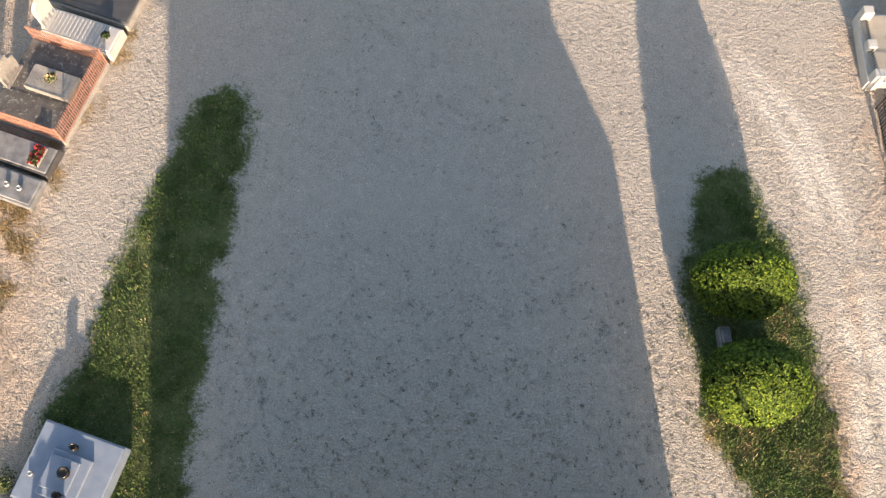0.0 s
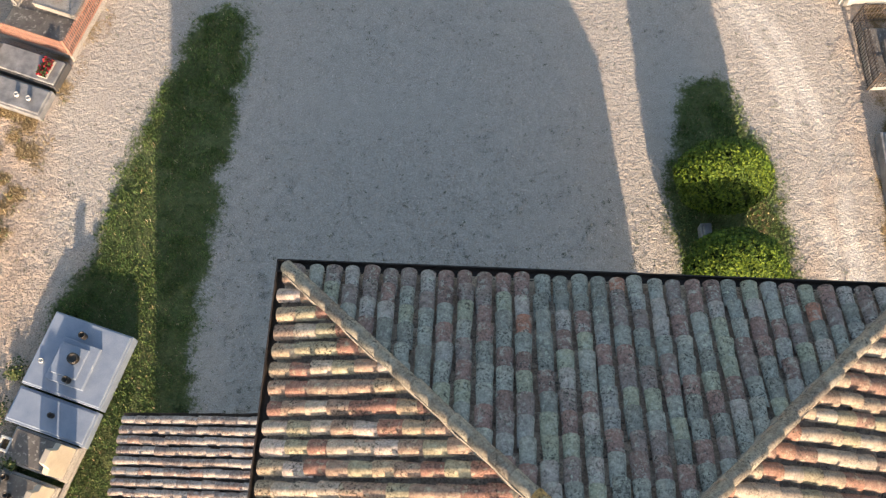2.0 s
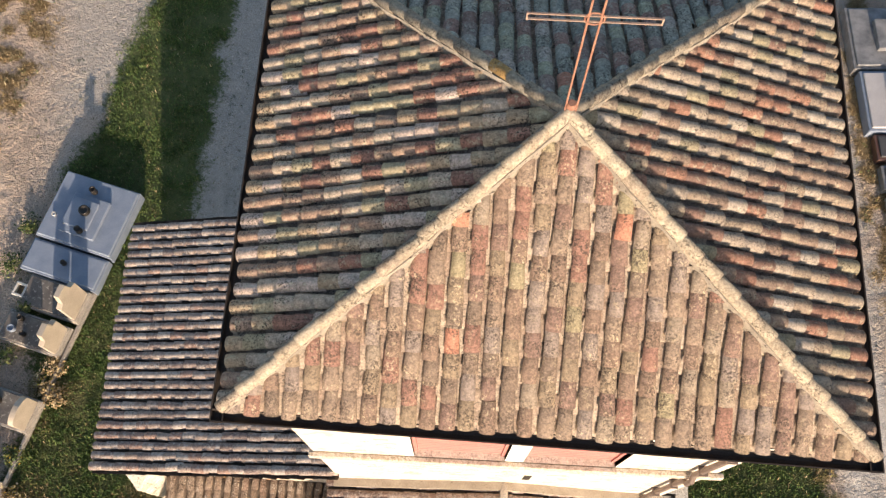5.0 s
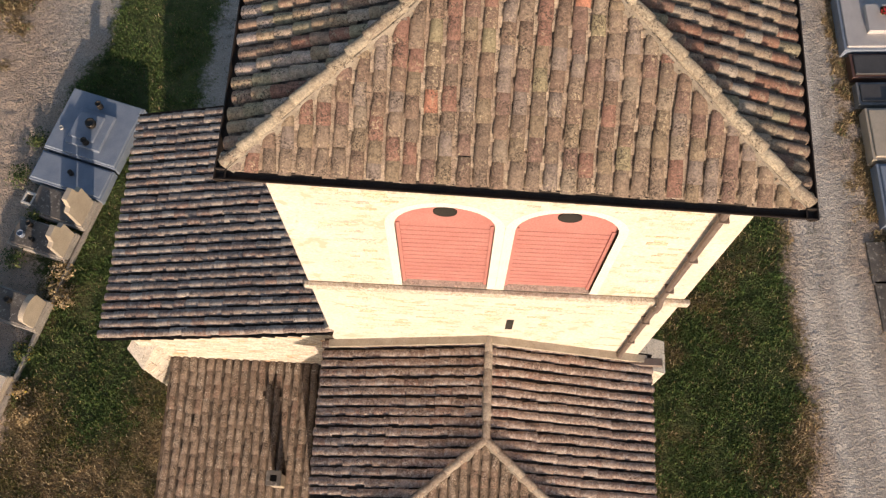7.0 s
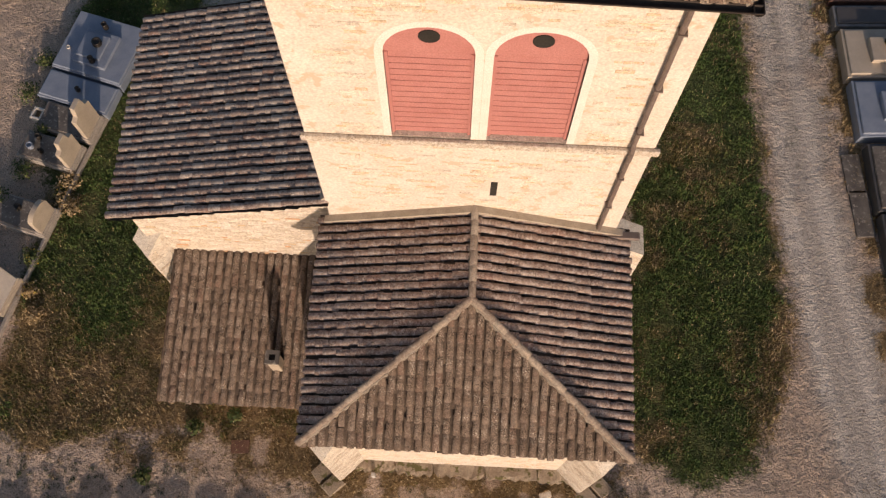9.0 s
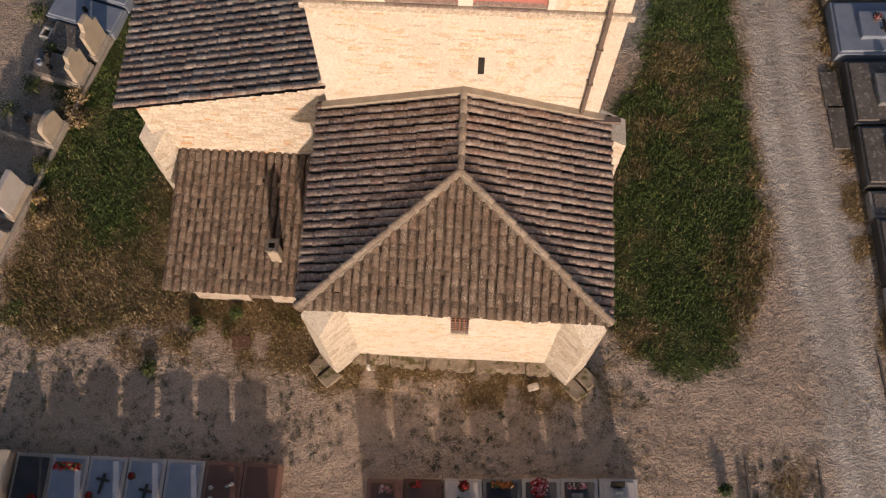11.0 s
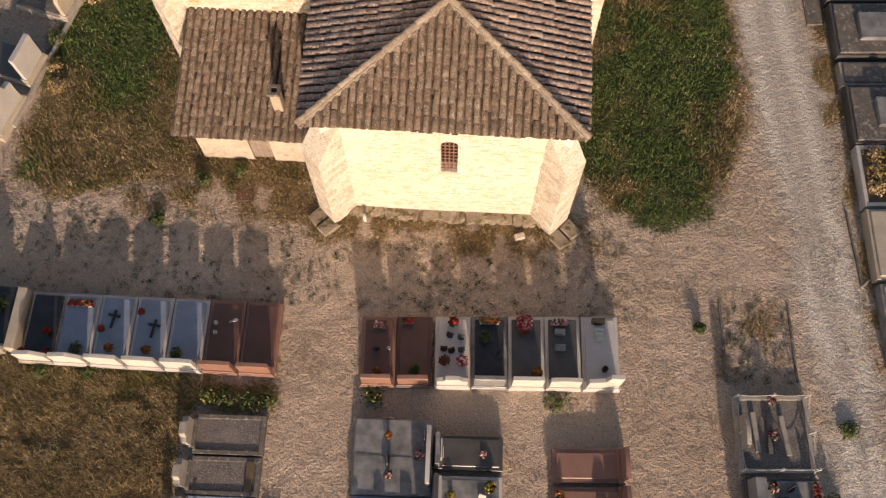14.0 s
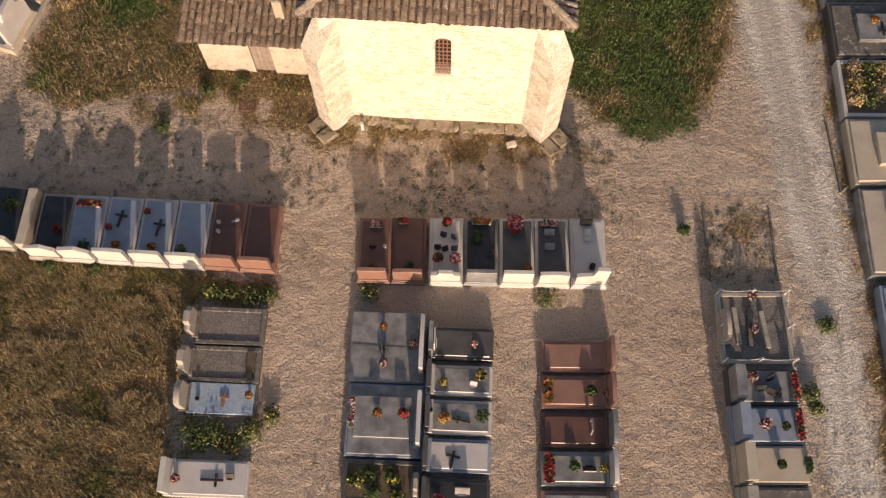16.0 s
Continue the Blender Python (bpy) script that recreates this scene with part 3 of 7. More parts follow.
def tiled(parent, o, u, v, width, vmax, pitch, row, mats, budget, wob=1.0, seed=1, under=None, full=0.42, arch=0.85):
    """A roof slope: a bed, hollow channel tiles on it, round cover tiles as its pieces. vmax(u) is where the slope ends upward."""
    rng = random.Random(seed)
    m = basis(o, u, v)
    bm = bmesh.new()
    cols = max(2, round(width / pitch))
    p = width / cols
    last = None
    for i in range(cols + 1):
        uu = i * p
        top = max(0.02, vmax(min(max(uu, 0.0), width)))
        pair = (bm.verts.new((uu, 0.0, -0.055)), bm.verts.new((uu, top, -0.055)))
        if last:
            bm.faces.new((last[0], pair[0], pair[1], last[1]))
        last = pair
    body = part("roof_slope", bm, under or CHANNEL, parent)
    body.matrix_basis = (parent.matrix_world.inverted() @ m)
    low = under is not None
    # channel tiles, between the columns of cover tiles
    vs, fs = channel_shape(p * 0.46, row * 1.25)
    beds = []
    for i in range(cols + 1):
        uc = min(max(i * p, p * 0.2), width - p * 0.2)
        shift = rng.uniform(-0.5, 0.0) * row
        for j in range(int(vmax(uc) / row) + 2):
            vv = max(-0.03, j * row + shift)
            if vv > vmax(uc) - row * 0.35:
                break
            k = min(1.0, (vmax(uc) - vv + 0.05) / (row * 1.25))
            beds.append(pose(uc + rng.gauss(0, 0.005), vv + rng.gauss(0, 0.01), rng.gauss(0, 0.003), rng.gauss(0, 0.8), rng.gauss(0, 2.0), rng.gauss(0, 1.5)) @ Matrix.Diagonal((1, k, 1, 1)))
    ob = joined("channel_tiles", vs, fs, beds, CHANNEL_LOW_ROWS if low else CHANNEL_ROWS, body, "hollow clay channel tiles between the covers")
    ob.data.polygons.foreach_set("use_smooth", [True] * len(ob.data.polygons))
    vs, fs = tile_shape(p * full, row * 1.3, 0.94 if low else 0.86, arch=arch)
    me = bpy.data.meshes.new("tile")
    me.from_pydata(vs, [], fs)
    me.materials.append(mats[0])
    me.polygons.foreach_set("use_smooth", [True] * len(me.polygons))
    rest, used = [], 0
    for i in range(cols):
        uc = (i + 0.5) * p
        sag = rng.uniform(-1, 1) * 0.008 * wob
        drift = rng.uniform(-0.3, 0.3) * row
        for j in range(int(vmax(uc) / row) + 3):
            vv = (j * row + drift if j else rng.uniform(-0.02, 0.01)) - 0.02
            left = vmax(uc) - vv
            if left < row * 0.3:
                break
            k = min(1.0, (left + 0.06) / (row * 1.3))
            mm = pose(uc + sag + rng.gauss(0, 0.006) * wob, vv + rng.gauss(0, 0.010) * wob, 0.005 + rng.gauss(0, 0.003) * wob, rng.gauss(0, 0.8) * wob, rng.gauss(0, 2.2) * wob, rng.gauss(0, 1.8) * wob)
            s = Matrix.Diagonal((rng.uniform(0.91, 1.07), k, rng.uniform(0.88, 1.10), 1))
            if used < budget:
                share("tile", me, body, mm @ s)
                used += 1
            else:
                rest.append(mm @ s)
    if rest:
        ob = joined("cover_tiles", vs, fs, rest, mats[1], body, "rows of weathered round clay tiles")
        ob.data.polygons.foreach_set("use_smooth", [True] * len(ob.data.polygons))
    return used


def hip_line(parent, a, b, r=0.115, step=0.3, seed=3, mat=None):
    """Mortar bed with ridge tiles laid up a hip or along a ridge."""
    rng = random.Random(seed)
    a, b = Vector(a), Vector(b)
    d = b - a
    side = d.cross(Vector((0, 0, 1))).normalized()
    m = basis(a, side, d)
    inv = parent.matrix_world.inverted()
    bm = bmesh.new()
    n = max(2, int(d.length / 0.25))
    last = None
    for i in range(n + 1):
        y = d.length * i / n
        w = r * 0.98 + rng.uniform(-0.012, 0.02)
        ring = [bm.verts.new((x, y, z)) for x, z in ((-w * 1.15, -0.14), (-w * 0.9, 0.01), (w * 0.9, 0.01), (w * 1.15, -0.14))]
        if last:
            for k in range(3):
                bm.faces.new((last[k], ring[k], ring[k + 1], last[k + 1]))
        last = ring
    bed = part("hip_bed", bm, HIP_MORTAR, parent)
    bed.matrix_basis = inv @ m
    vs, fs = tile_shape(r, step * 1.2, 0.95, 0.02, 8, arch=1.2)
    me = bpy.data.meshes.new("ridge_tile")
    me.from_pydata(vs, [], fs)
    me.materials.append(mat or HIP[0])
    me.polygons.foreach_set("use_smooth", [True] * len(me.polygons))
    k = int(d.length / step)
    for i in range(k):
        share("ridge_tile", me, bed, pose(rng.gauss(0, 0.005), i * d.length / k, 0.02 + rng.gauss(0, 0.003), rng.gauss(0, 0.6), rng.gauss(0, 2), rng.gauss(0, 1.2)))


def stones(parent, o, u, v, width, height, mats, budget=0, hole=None, course=(0.08, 0.16), run=(0.14, 0.42), proud=(0.004, 0.014), seed=5, show=1.0, margin=0.0):
    """Courses of squared rubble on a wall face, each stone proud of the bed by its own few millimetres."""
    rng = random.Random(seed)
    m = parent.matrix_world.inverted() @ basis(o, u, v)
    vs = [(0, 0, 0), (1, 0, 0), (1, 1, 0), (0, 1, 0), (0.03, 0.06, 1), (0.97, 0.06, 1), (0.97, 0.94, 1), (0.03, 0.94, 1)]
    fs = [(4, 5, 6, 7), (0, 1, 5, 4), (1, 2, 6, 5), (2, 3, 7, 6), (3, 0, 4, 7)]
    me = bpy.data.meshes.new("stone")
    me.from_pydata(vs, [], fs)
    me.materials.append(mats[0])
    rest = []
    vv, n = 0.0, 0
    while vv < height - 0.05:
        h = min(rng.uniform(*course), height - vv)
        uu = 0.0
        while uu < width - 0.04:
            w = min(rng.uniform(*run), width - uu)
            if width - uu - w < 0.1:
                w = width - uu
            shown = show >= 1.0 or (rng.random() < show * (0.35 + 1.5 * max(0.0, noise.noise(Vector((uu * 0.7 + seed, vv * 1.1, 3.1))) + 0.25)) and margin < uu < width - margin - w)
            if shown and not (hole and hole(uu, vv, w, h)):
                t = m @ Matrix.Translation((uu + 0.006, vv + 0.006, 0)) @ Matrix.Rotation(radians(rng.gauss(0, 0.4)), 4, "Z") @ Matrix.Diagonal((w - 0.012, h - 0.012, rng.uniform(*proud), 1))
                if n < budget:
                    ob = share("stone", me, parent, t)
                    n += 1
                else:
                    rest.append(t)
            uu += w
        vv += h
    if rest:
        joined("masonry", vs, fs, rest, mats[1], parent, "coursed squared limestone rubble")


def buttress(parent, corner, angle, width, length, z_out, z_in, seed):
    """A stepped-back pier that leans on a corner: body, weathering slope and courses of stone."""
    m = parent.matrix_world.inverted() @ pose(corner[0], corner[1], 0, 0, 0, angle)
    bm = prism([(-0.35, -0.05), (length, -0.05), (length, z_out), (-0.35, z_in)], -width / 2, width / 2)
    b = part("buttress", bm, STONE_OLD[1], parent, "weathered stone buttress with a sloping top")
    b.matrix_basis = m
    slope = (z_in - z_out) / (length + 0.35)
    over = lambda uu, vv, w, h: vv + h > z_in - slope * (max(uu, uu + w) + 0.0)
    # courses on the end and both flanks
    for o, u, v, w, h, hole in (((length, -width / 2, 0), (0, 1, 0), (0, 0, 1), width, z_out, None),
                                ((-0.35, -width / 2, 0), (1, 0, 0), (0, 0, 1), length + 0.35, z_in, over),
                                ((-0.35, width / 2, z_in), (1, 0, 0), (0, 0, -1), length + 0.35, z_in, lambda uu, vv, w2, h2: z_in - vv > z_in - slope * (uu + w2))):
        rng = random.Random(seed)
        vs = [(0, 0, 0), (1, 0, 0), (1, 1, 0), (0, 1, 0), (0.03, 0.06, 1), (0.97, 0.06, 1), (0.97, 0.94, 1), (0.03, 0.94, 1)]
        fs = [(4, 5, 6, 7), (0, 1, 5, 4), (1, 2, 6, 5), (2, 3, 7, 6), (3, 0, 4, 7)]
        mats, vv = [], 0.0
        bb = basis(o, u, v)
        while vv < h - 0.05:
            ch = min(rng.uniform(0.16, 0.26), h - vv)
            uu = 0.0
            while uu < w - 0.04:
                cw = min(rng.uniform(0.25, 0.5), w - uu)
                if w - uu - cw < 0.15:
                    cw = w - uu
                if not (hole and hole(uu, vv, cw, ch)):
                    mats.append(bb @ Matrix.Translation((uu + 0.006, vv + 0.006, 0)) @ Matrix.Diagonal((cw - 0.012, ch - 0.012, rng.uniform(0.004, 0.02), 1)))
                uu += cw
            vv += ch
        if mats:
            joined("masonry", vs, fs, mats, STONE_OLD[1], b)
    return b


# ---- tower ----
tower = thing("church_tower", pose(0, 0, 0), "square limestone bell tower with a hipped clay tile roof", "tower")
TX, TS, TN, TH = 3.22, -2.67, 2.8, 15.25
wpart("wall", boxes((-TX, TX, TN - 0.5, TN, 0, TH)), LIME, tower)
wpart("wall", boxes((-TX, -TX + 0.5, TS + 0.5, TN - 0.5, 0, TH)), LIME, tower)
wpart("wall", boxes((TX - 0.5, TX, TS + 0.5, TN - 0.5, 0, TH)), LIME, tower)
SILL, SPRING = 10.38, 13.22
ARCHES = ((-1.60, -0.16, 0.71), (0.13, 1.59, 0.71))


def arch_points(x0, x1, rise, n=14):
    c, h = (x0 + x1) / 2, (x1 - x0) / 2
    return [(c - h * math.cos(math.pi * i / n), SPRING + rise * math.sin(math.pi * i / n)) for i in range(n + 1)]


wpart("wall", boxes((-TX, TX, TS, TS + 0.5, 0, SILL)), LIME, tower)
for x0, x1 in ((-TX, ARCHES[0][0]), (ARCHES[0][1], ARCHES[1][0]), (ARCHES[1][1], TX)):
    wpart("pier", boxes((x0, x1, TS, TS + 0.5, SILL, SPRING)), LIME, tower)
head = [(-TX, SPRING)] + arch_points(*ARCHES[0]) + arch_points(*ARCHES[1]) + [(TX, SPRING), (TX, TH), (-TX, TH)]
wpart("wall", prism(head, TS, TS + 0.5), LIME, tower)


def in_arch(pad):
    def hole(uu, vv, w, h):
        a, b, c, d = uu - TX, uu + w - TX, vv, vv + h
        for x0, x1, rise in ARCHES:
            for px, pz in ((a, c), (b, c), (a, d), (b, d), ((a + b) / 2, c), ((a + b) / 2, d)):
                if x0 - pad < px < x1 + pad and SILL - 0.02 < pz < SPRING + (rise + pad) * math.sqrt(max(0.0, 1 - ((2 * px - x0 - x1) / (x1 - x0 + 2 * pad)) ** 2)):
                    return True
            if a < x0 and b > x1 and d > SILL and c < SPRING + rise:
                return True
        if SILL - 0.33 < (c + d) / 2 < SILL + 0.02:
            return True
        return 0.22 < b and a < 0.54 and 8.62 > c and d > 7.75 and not (b < 0.3)
    return hole


stones(tower, (-TX, TS, 0), (1, 0, 0), (0, 0, 1), 2 * TX, TH - 0.1, STREAK, budget=0, hole=in_arch(0.20), course=(0.06, 0.12), run=(0.14, 0.42), proud=(0.003, 0.009), seed=11, show=0.66, margin=0.45)
for x0, x1, rise in ARCHES:
    outer = [(x0 - 0.14, SILL), *[((x0 + x1) / 2 + (x - (x0 + x1) / 2) * (1 + 0.28 / (x1 - x0)), SPRING + (z - SPRING) * (1 + 0.14 / rise)) for x, z in arch_points(x0, x1, rise)], (x1 + 0.14, SILL)]
    inner = [(x0, SILL), *arch_points(x0, x1, rise), (x1, SILL)]
    bm = bmesh.new()
    rings = [[bm.verts.new((x, y, z)) for x, z in line] for line, y in ((outer, TS), (outer, TS - 0.004), (inner, TS - 0.004), (inner, TS + 0.12))]
    for a, b in zip(rings, rings[1:]):
        for i in range(len(a) - 1):
            bm.faces.new((a[i], a[i + 1], b[i + 1], b[i]))
    bmesh.ops.recalc_face_normals(bm, faces=bm.faces)
    wpart("arch_surround", bm, DRESSED, tower, "pale dressed stone arch surround")
    # red shutters: a board in the lunette with a dark disc as its hole's shade, slats below
    board = [(x0, SPRING - 0.12), *arch_points(x0, x1, rise), (x1, SPRING - 0.12)]
    sh = wpart("shutter", prism(board, TS + 0.09, TS + 0.14), LOUVRE, tower, "red painted louvred belfry shutter")
    bm = bmesh.new()
    box(bm, x0, x0 + 0.06, TS + 0.07, TS + 0.14, SILL, SPRING - 0.12)
    box(bm, x1 - 0.06, x1, TS + 0.07, TS + 0.14, SILL, SPRING - 0.12)
    part("stile", bm, LOUVRE, sh)
    bm = bmesh.new()
    bmesh.ops.create_cone(bm, cap_ends=True, segments=20, radius1=0.17, radius2=0.17, depth=0.02, matrix=pose((x0 + x1) / 2, TS + 0.084, SPRING + 0.34, 90))
    part("owl_hole", bm, BLACK_HOLE, sh, "dark disc as a round hole's shade")
    bm = bmesh.new()
    box(bm, -0.5, 0.5, -0.025, 0.025, -0.083, 0.083, bevel=0.006)
    sm = mesh_of("slat", bm, LOUVRE)
    for i in range(15):
        share("slat", sm, sh, pose((x0 + x1) / 2, TS + 0.125, SILL + 0.10 + i * 0.18, 1.5) @ Matrix.Diagonal((x1 - x0 - 0.1, 1, 1, 1)))
    wpart("sill", boxes((x0, x1, TS + 0.0, TS + 0.5, SILL - 0.02, SILL + 0.012)), STONE_OLD[1], tower)
wpart("string_course", boxes((-TX - 0.08, TX + 0.1, TS - 0.1, TS, SILL - 0.2, SILL - 0.02), bevel=0.02), STONE_OLD[1], tower, "projecting weathered stone ledge")
# The slit is not cut: a dark block paints its shade.
wpart("slit_window", boxes((0.31, 0.45, TS - 0.006, TS + 0.05, 7.84, 8.52)), BLACK_HOLE, tower, "dark strip as a narrow slit's shade")
EZ, AZ = 15.40, 16.90
apex = (0.0, 0.0, AZ)
WX, YS, YN = 3.50, -3.0, 3.15
# eaves corners: the front and back eaves run a little askew
SW, SE, NE, NW = (Vector(c) for c in ((-3.50, -2.91, EZ), (3.42, -3.06, EZ), (3.42, 3.21, EZ), (-3.50, 3.09, EZ)))
tri = lambda w, c, l: (lambda u: l * max(0.0, min(u / c, (w - u) / (w - c))))


def hip_slope(a, b, *rest, **kw):
    """A three-cornered slope from the eaves a to b up to the roof's point."""
    w = (b - a).length
    u = (b - a) / w
    c = (Vector(apex) - a).dot(u)
    up = Vector(apex) - a - u * c
    tiled(tower, tuple(a), tuple(u), tuple(up), w, tri(w, c, up.length), *rest, **kw)


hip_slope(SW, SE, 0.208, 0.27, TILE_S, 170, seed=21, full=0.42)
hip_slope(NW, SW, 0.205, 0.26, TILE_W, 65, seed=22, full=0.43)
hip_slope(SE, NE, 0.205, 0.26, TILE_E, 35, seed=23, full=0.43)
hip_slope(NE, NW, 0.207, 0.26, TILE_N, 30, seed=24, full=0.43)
for i, c in enumerate((SW, SE, NE, NW)):
    hip_line(tower, (c.x, c.y, EZ + 0.08), (0, 0, AZ + 0.10), 0.076, 0.27, seed=30 + i)
wpart("soffit", boxes((-WX, 3.42, YS + 0.05, YN, TH - 0.02, TH + 0.06)), WOOD, tower)
for a, b in ((SW, SE), (SE, NE), (NE, NW), (NW, SW)):
    along = (b - a).normalized()
    out = along.cross(Vector((0, 0, 1)))
    a, b = a + (out - along) * 0.07, b + (out + along) * 0.07
    d = b - a
    bm = bmesh.new()
    prof = [(0.075 * math.cos(math.pi * (1 + k / 6)), 0.085 * math.sin(math.pi * (1 + k / 6))) for k in range(7)] + [(0.06 * math.cos(math.pi * (2 - k / 6)), 0.07 * math.sin(math.pi * (2 - k / 6))) for k in range(7)]
    ra = [bm.verts.new((x, -0.07, z)) for x, z in prof]
    rb = [bm.verts.new((x, d.length + 0.07, z)) for x, z in prof]
    for k in range(len(prof)):
        bm.faces.new((ra[k], rb[k], rb[(k + 1) % len(prof)], ra[(k + 1) % len(prof)]))
    bm.faces.new(ra[::-1])
    bm.faces.new(rb)
    g = part("gutter", bm, GUTTER, tower, "dark brown half-round gutter")
    g.matrix_basis = pose(a.x, a.y, EZ - 0.02, 0, 0, math.degrees(math.atan2(d.y, d.x)) - 90)
bm = bmesh.new()
line = [(2.98, YS, EZ - 0.1), (2.78, TS - 0.09, TH - 0.25), (2.78, TS - 0.09, SILL + 0.25), (2.78, TS - 0.17, SILL + 0.05), (2.78, TS - 0.17, SILL - 0.25), (2.80, TS - 0.09, SILL - 0.45), (2.80, TS - 0.09, 6.4)]
for a, b in zip(line, line[1:]):
    rod(bm, a, b, 0.05, 8)
for z in (14.2, 12.6, 11.1, 9.2, 7.8):
    box(bm, 2.72, 2.86, TS - 0.16, TS, z, z + 0.03)
wpart("downpipe", bm, PIPE, tower, "brown metal rainwater pipe")
buttress(tower, (3.2, -2.3), 0, 0.75, 0.95, 4.7, 5.6, 41)
buttress(tower, (3.1, 2.7), 35, 0.85, 1.25, 3.05, 4.5, 42)

# cross and weathercock on the roof's point
cross = thing("iron_cross", pose(0, 0, AZ), "rusty wrought iron cross on the tower's roof", "cross")
bm = bmesh.new()
for x in (-0.055, 0.055):
    box(bm, x - 0.009, x + 0.009, -0.009, 0.009, -0.1, 2.25)
box(bm, -0.07, 0.07, -0.014, 0.014, 2.22, 2.25)
part("upright", bm, IRON, cross)
bm = bmesh.new()
for z in (1.74, 1.82):
    box(bm, -0.58, 0.58, -0.008, 0.008, z, z + 0.012)
for x in (-0.58, 0.565):
    box(bm, x, x + 0.015, -0.011, 0.011, 1.74, 1.838)
part("crossbar", bm, IRON_WORN, cross)
bm = bmesh.new()
ring = [(0.085 * math.cos(k * math.pi / 8), 0.0, 1.785 + 0.085 * math.sin(k * math.pi / 8)) for k in range(16)]
for a, b in zip(ring, ring[1:] + ring[:1]):
    rod(bm, a, b, 0.010, 5)
part("ring", bm, IRON, cross, "iron ring at the crossing")
bm = bmesh.new()
bmesh.ops.create_cone(bm, cap_ends=True, segments=12, radius1=0.06, radius2=0.04, depth=0.06, matrix=pose(0, 0, 0.3))
part("boss", bm, IRON, cross)
bm = bmesh.new()
rod(bm, (0, 0, 2.2), (0, 0, 3.0), 0.017)
part("spindle", bm, IRON, cross)
bm = bmesh.new()
bmesh.ops.create_cone(bm, cap_ends=True, segments=10, radius1=0.15, radius2=0.07, depth=0.2, matrix=pose(0, 0, 0.04))
part("socket", bm, MORTAR, cross)


def weathercock():
    bm = bmesh.new()

    def flat(points, t):
        a = [bm.verts.new((x, -t, z)) for x, z in points]
        b = [bm.verts.new((x, t, z)) for x, z in points]
        bm.faces.new(a)
        bm.faces.new(b[::-1])
        for i in range(len(points)):
            bm.faces.new((a[i], b[i], b[(i + 1) % len(points)], a[(i + 1) % len(points)]))
    # breast, neck and head
    flat([(-0.02, 0.12), (0.08, 0.14), (0.13, 0.2), (0.1, 0.32), (0.0, 0.42), (-0.06, 0.52), (-0.09, 0.66), (-0.1, 0.78), (-0.15, 0.84), (-0.24, 0.82), (-0.34, 0.74), (-0.25, 0.72), (-0.27, 0.62), (-0.22, 0.58), (-0.26, 0.44), (-0.22, 0.28), (-0.13, 0.17)], 0.022)
    for c, s in (((-0.09, 0, 0.32), (0.14, 0.055, 0.17)), ((-0.17, 0, 0.60), (0.07, 0.04, 0.16)), ((0.03, 0, 0.25), (0.10, 0.05, 0.10))):
        r = bmesh.ops.create_icosphere(bm, subdivisions=3, radius=1.0)
        bmesh.ops.transform(bm, matrix=Matrix.Translation(c) @ Matrix.Diagonal((*s, 1)), verts=r["verts"])
    # comb and wattle
    comb = [(-0.25, 0.82)]
    for i in range(5):
        comb += [(-0.30 + 0.055 * i, 0.96 + 0.03 * math.sin(i * 1.9)), (-0.265 + 0.05 * i, 0.87)]
    flat(comb + [(-0.08, 0.80)], 0.012)
    flat([(-0.24, 0.60), (-0.29, 0.53), (-0.25, 0.50), (-0.21, 0.56)], 0.012)
    # drooping tail plumes with a scalloped edge
    flat([(0.04, 0.16), (0.18, 0.17), (0.30, 0.27), (0.36, 0.40), (0.39, 0.52), (0.42, 0.38), (0.45, 0.50), (0.49, 0.34), (0.51, 0.48), (0.56, 0.36), (0.575, 0.50), (0.54, 0.66), (0.46, 0.78), (0.36, 0.83), (0.26, 0.78), (0.20, 0.64), (0.16, 0.46), (0.10, 0.34)], 0.02)
    rod(bm, (0.0, 0.0, 0.10), (0.0, 0.0, 1.08), 0.02, 8)
    rod(bm, (0.0, 0.0, -0.08), (0.0, 0.0, 0.14), 0.03, 8)
    bmesh.ops.recalc_face_normals(bm, faces=bm.faces)
    return bm


bird = new("weathercock", mesh_of("weathercock", weathercock(), WHITE_MET))
bird.matrix_world = pose(0, 0, AZ + 2.97) @ Matrix.Diagonal((0.78, 1, 0.66, 1))
tagged(bird, "white painted metal weathercock above the iron cross", "weathercock")
bm = bmesh.new()
box(bm, -0.05, 0.05, -0.04, 0.04, -0.02, 0.085, bevel=0.02)
fin = new("finial_block", mesh_of("finial_block", bm, GOLD))
fin.matrix_world = pose(0.0, 0, AZ + 3.66, 0, 8, 25)
tagged(fin, "small ochre block on a rod over the weathercock", "finial")

# ---- west annex ----
annex = thing("church_annex", pose(-5.8, 0, 0), "low stone side chapel with a gently sloping tile roof", "chapel")
AE, AR = 5.50, 7.06
gable = [(-8.2, 0), (-3.22, 0), (-3.22, AR - 0.14), (-8.2, AE - 0.03)]
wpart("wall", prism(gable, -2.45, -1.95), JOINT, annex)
wpart("wall", boxes((-8.2, -7.7, -1.95, 2.1, 0, AE)), LIME, annex)
wpart("wall", prism(gable, 2.1, 2.6), LIME, annex)
stones(annex, (-8.2, -2.45, 0), (1, 0, 0), (0, 0, 1), 4.95, 6.8, STONE, budget=150, hole=lambda uu, vv, w, h: vv + h > AE - 0.05 + 0.29 * uu, course=(0.06, 0.12), run=(0.12, 0.36), seed=12)
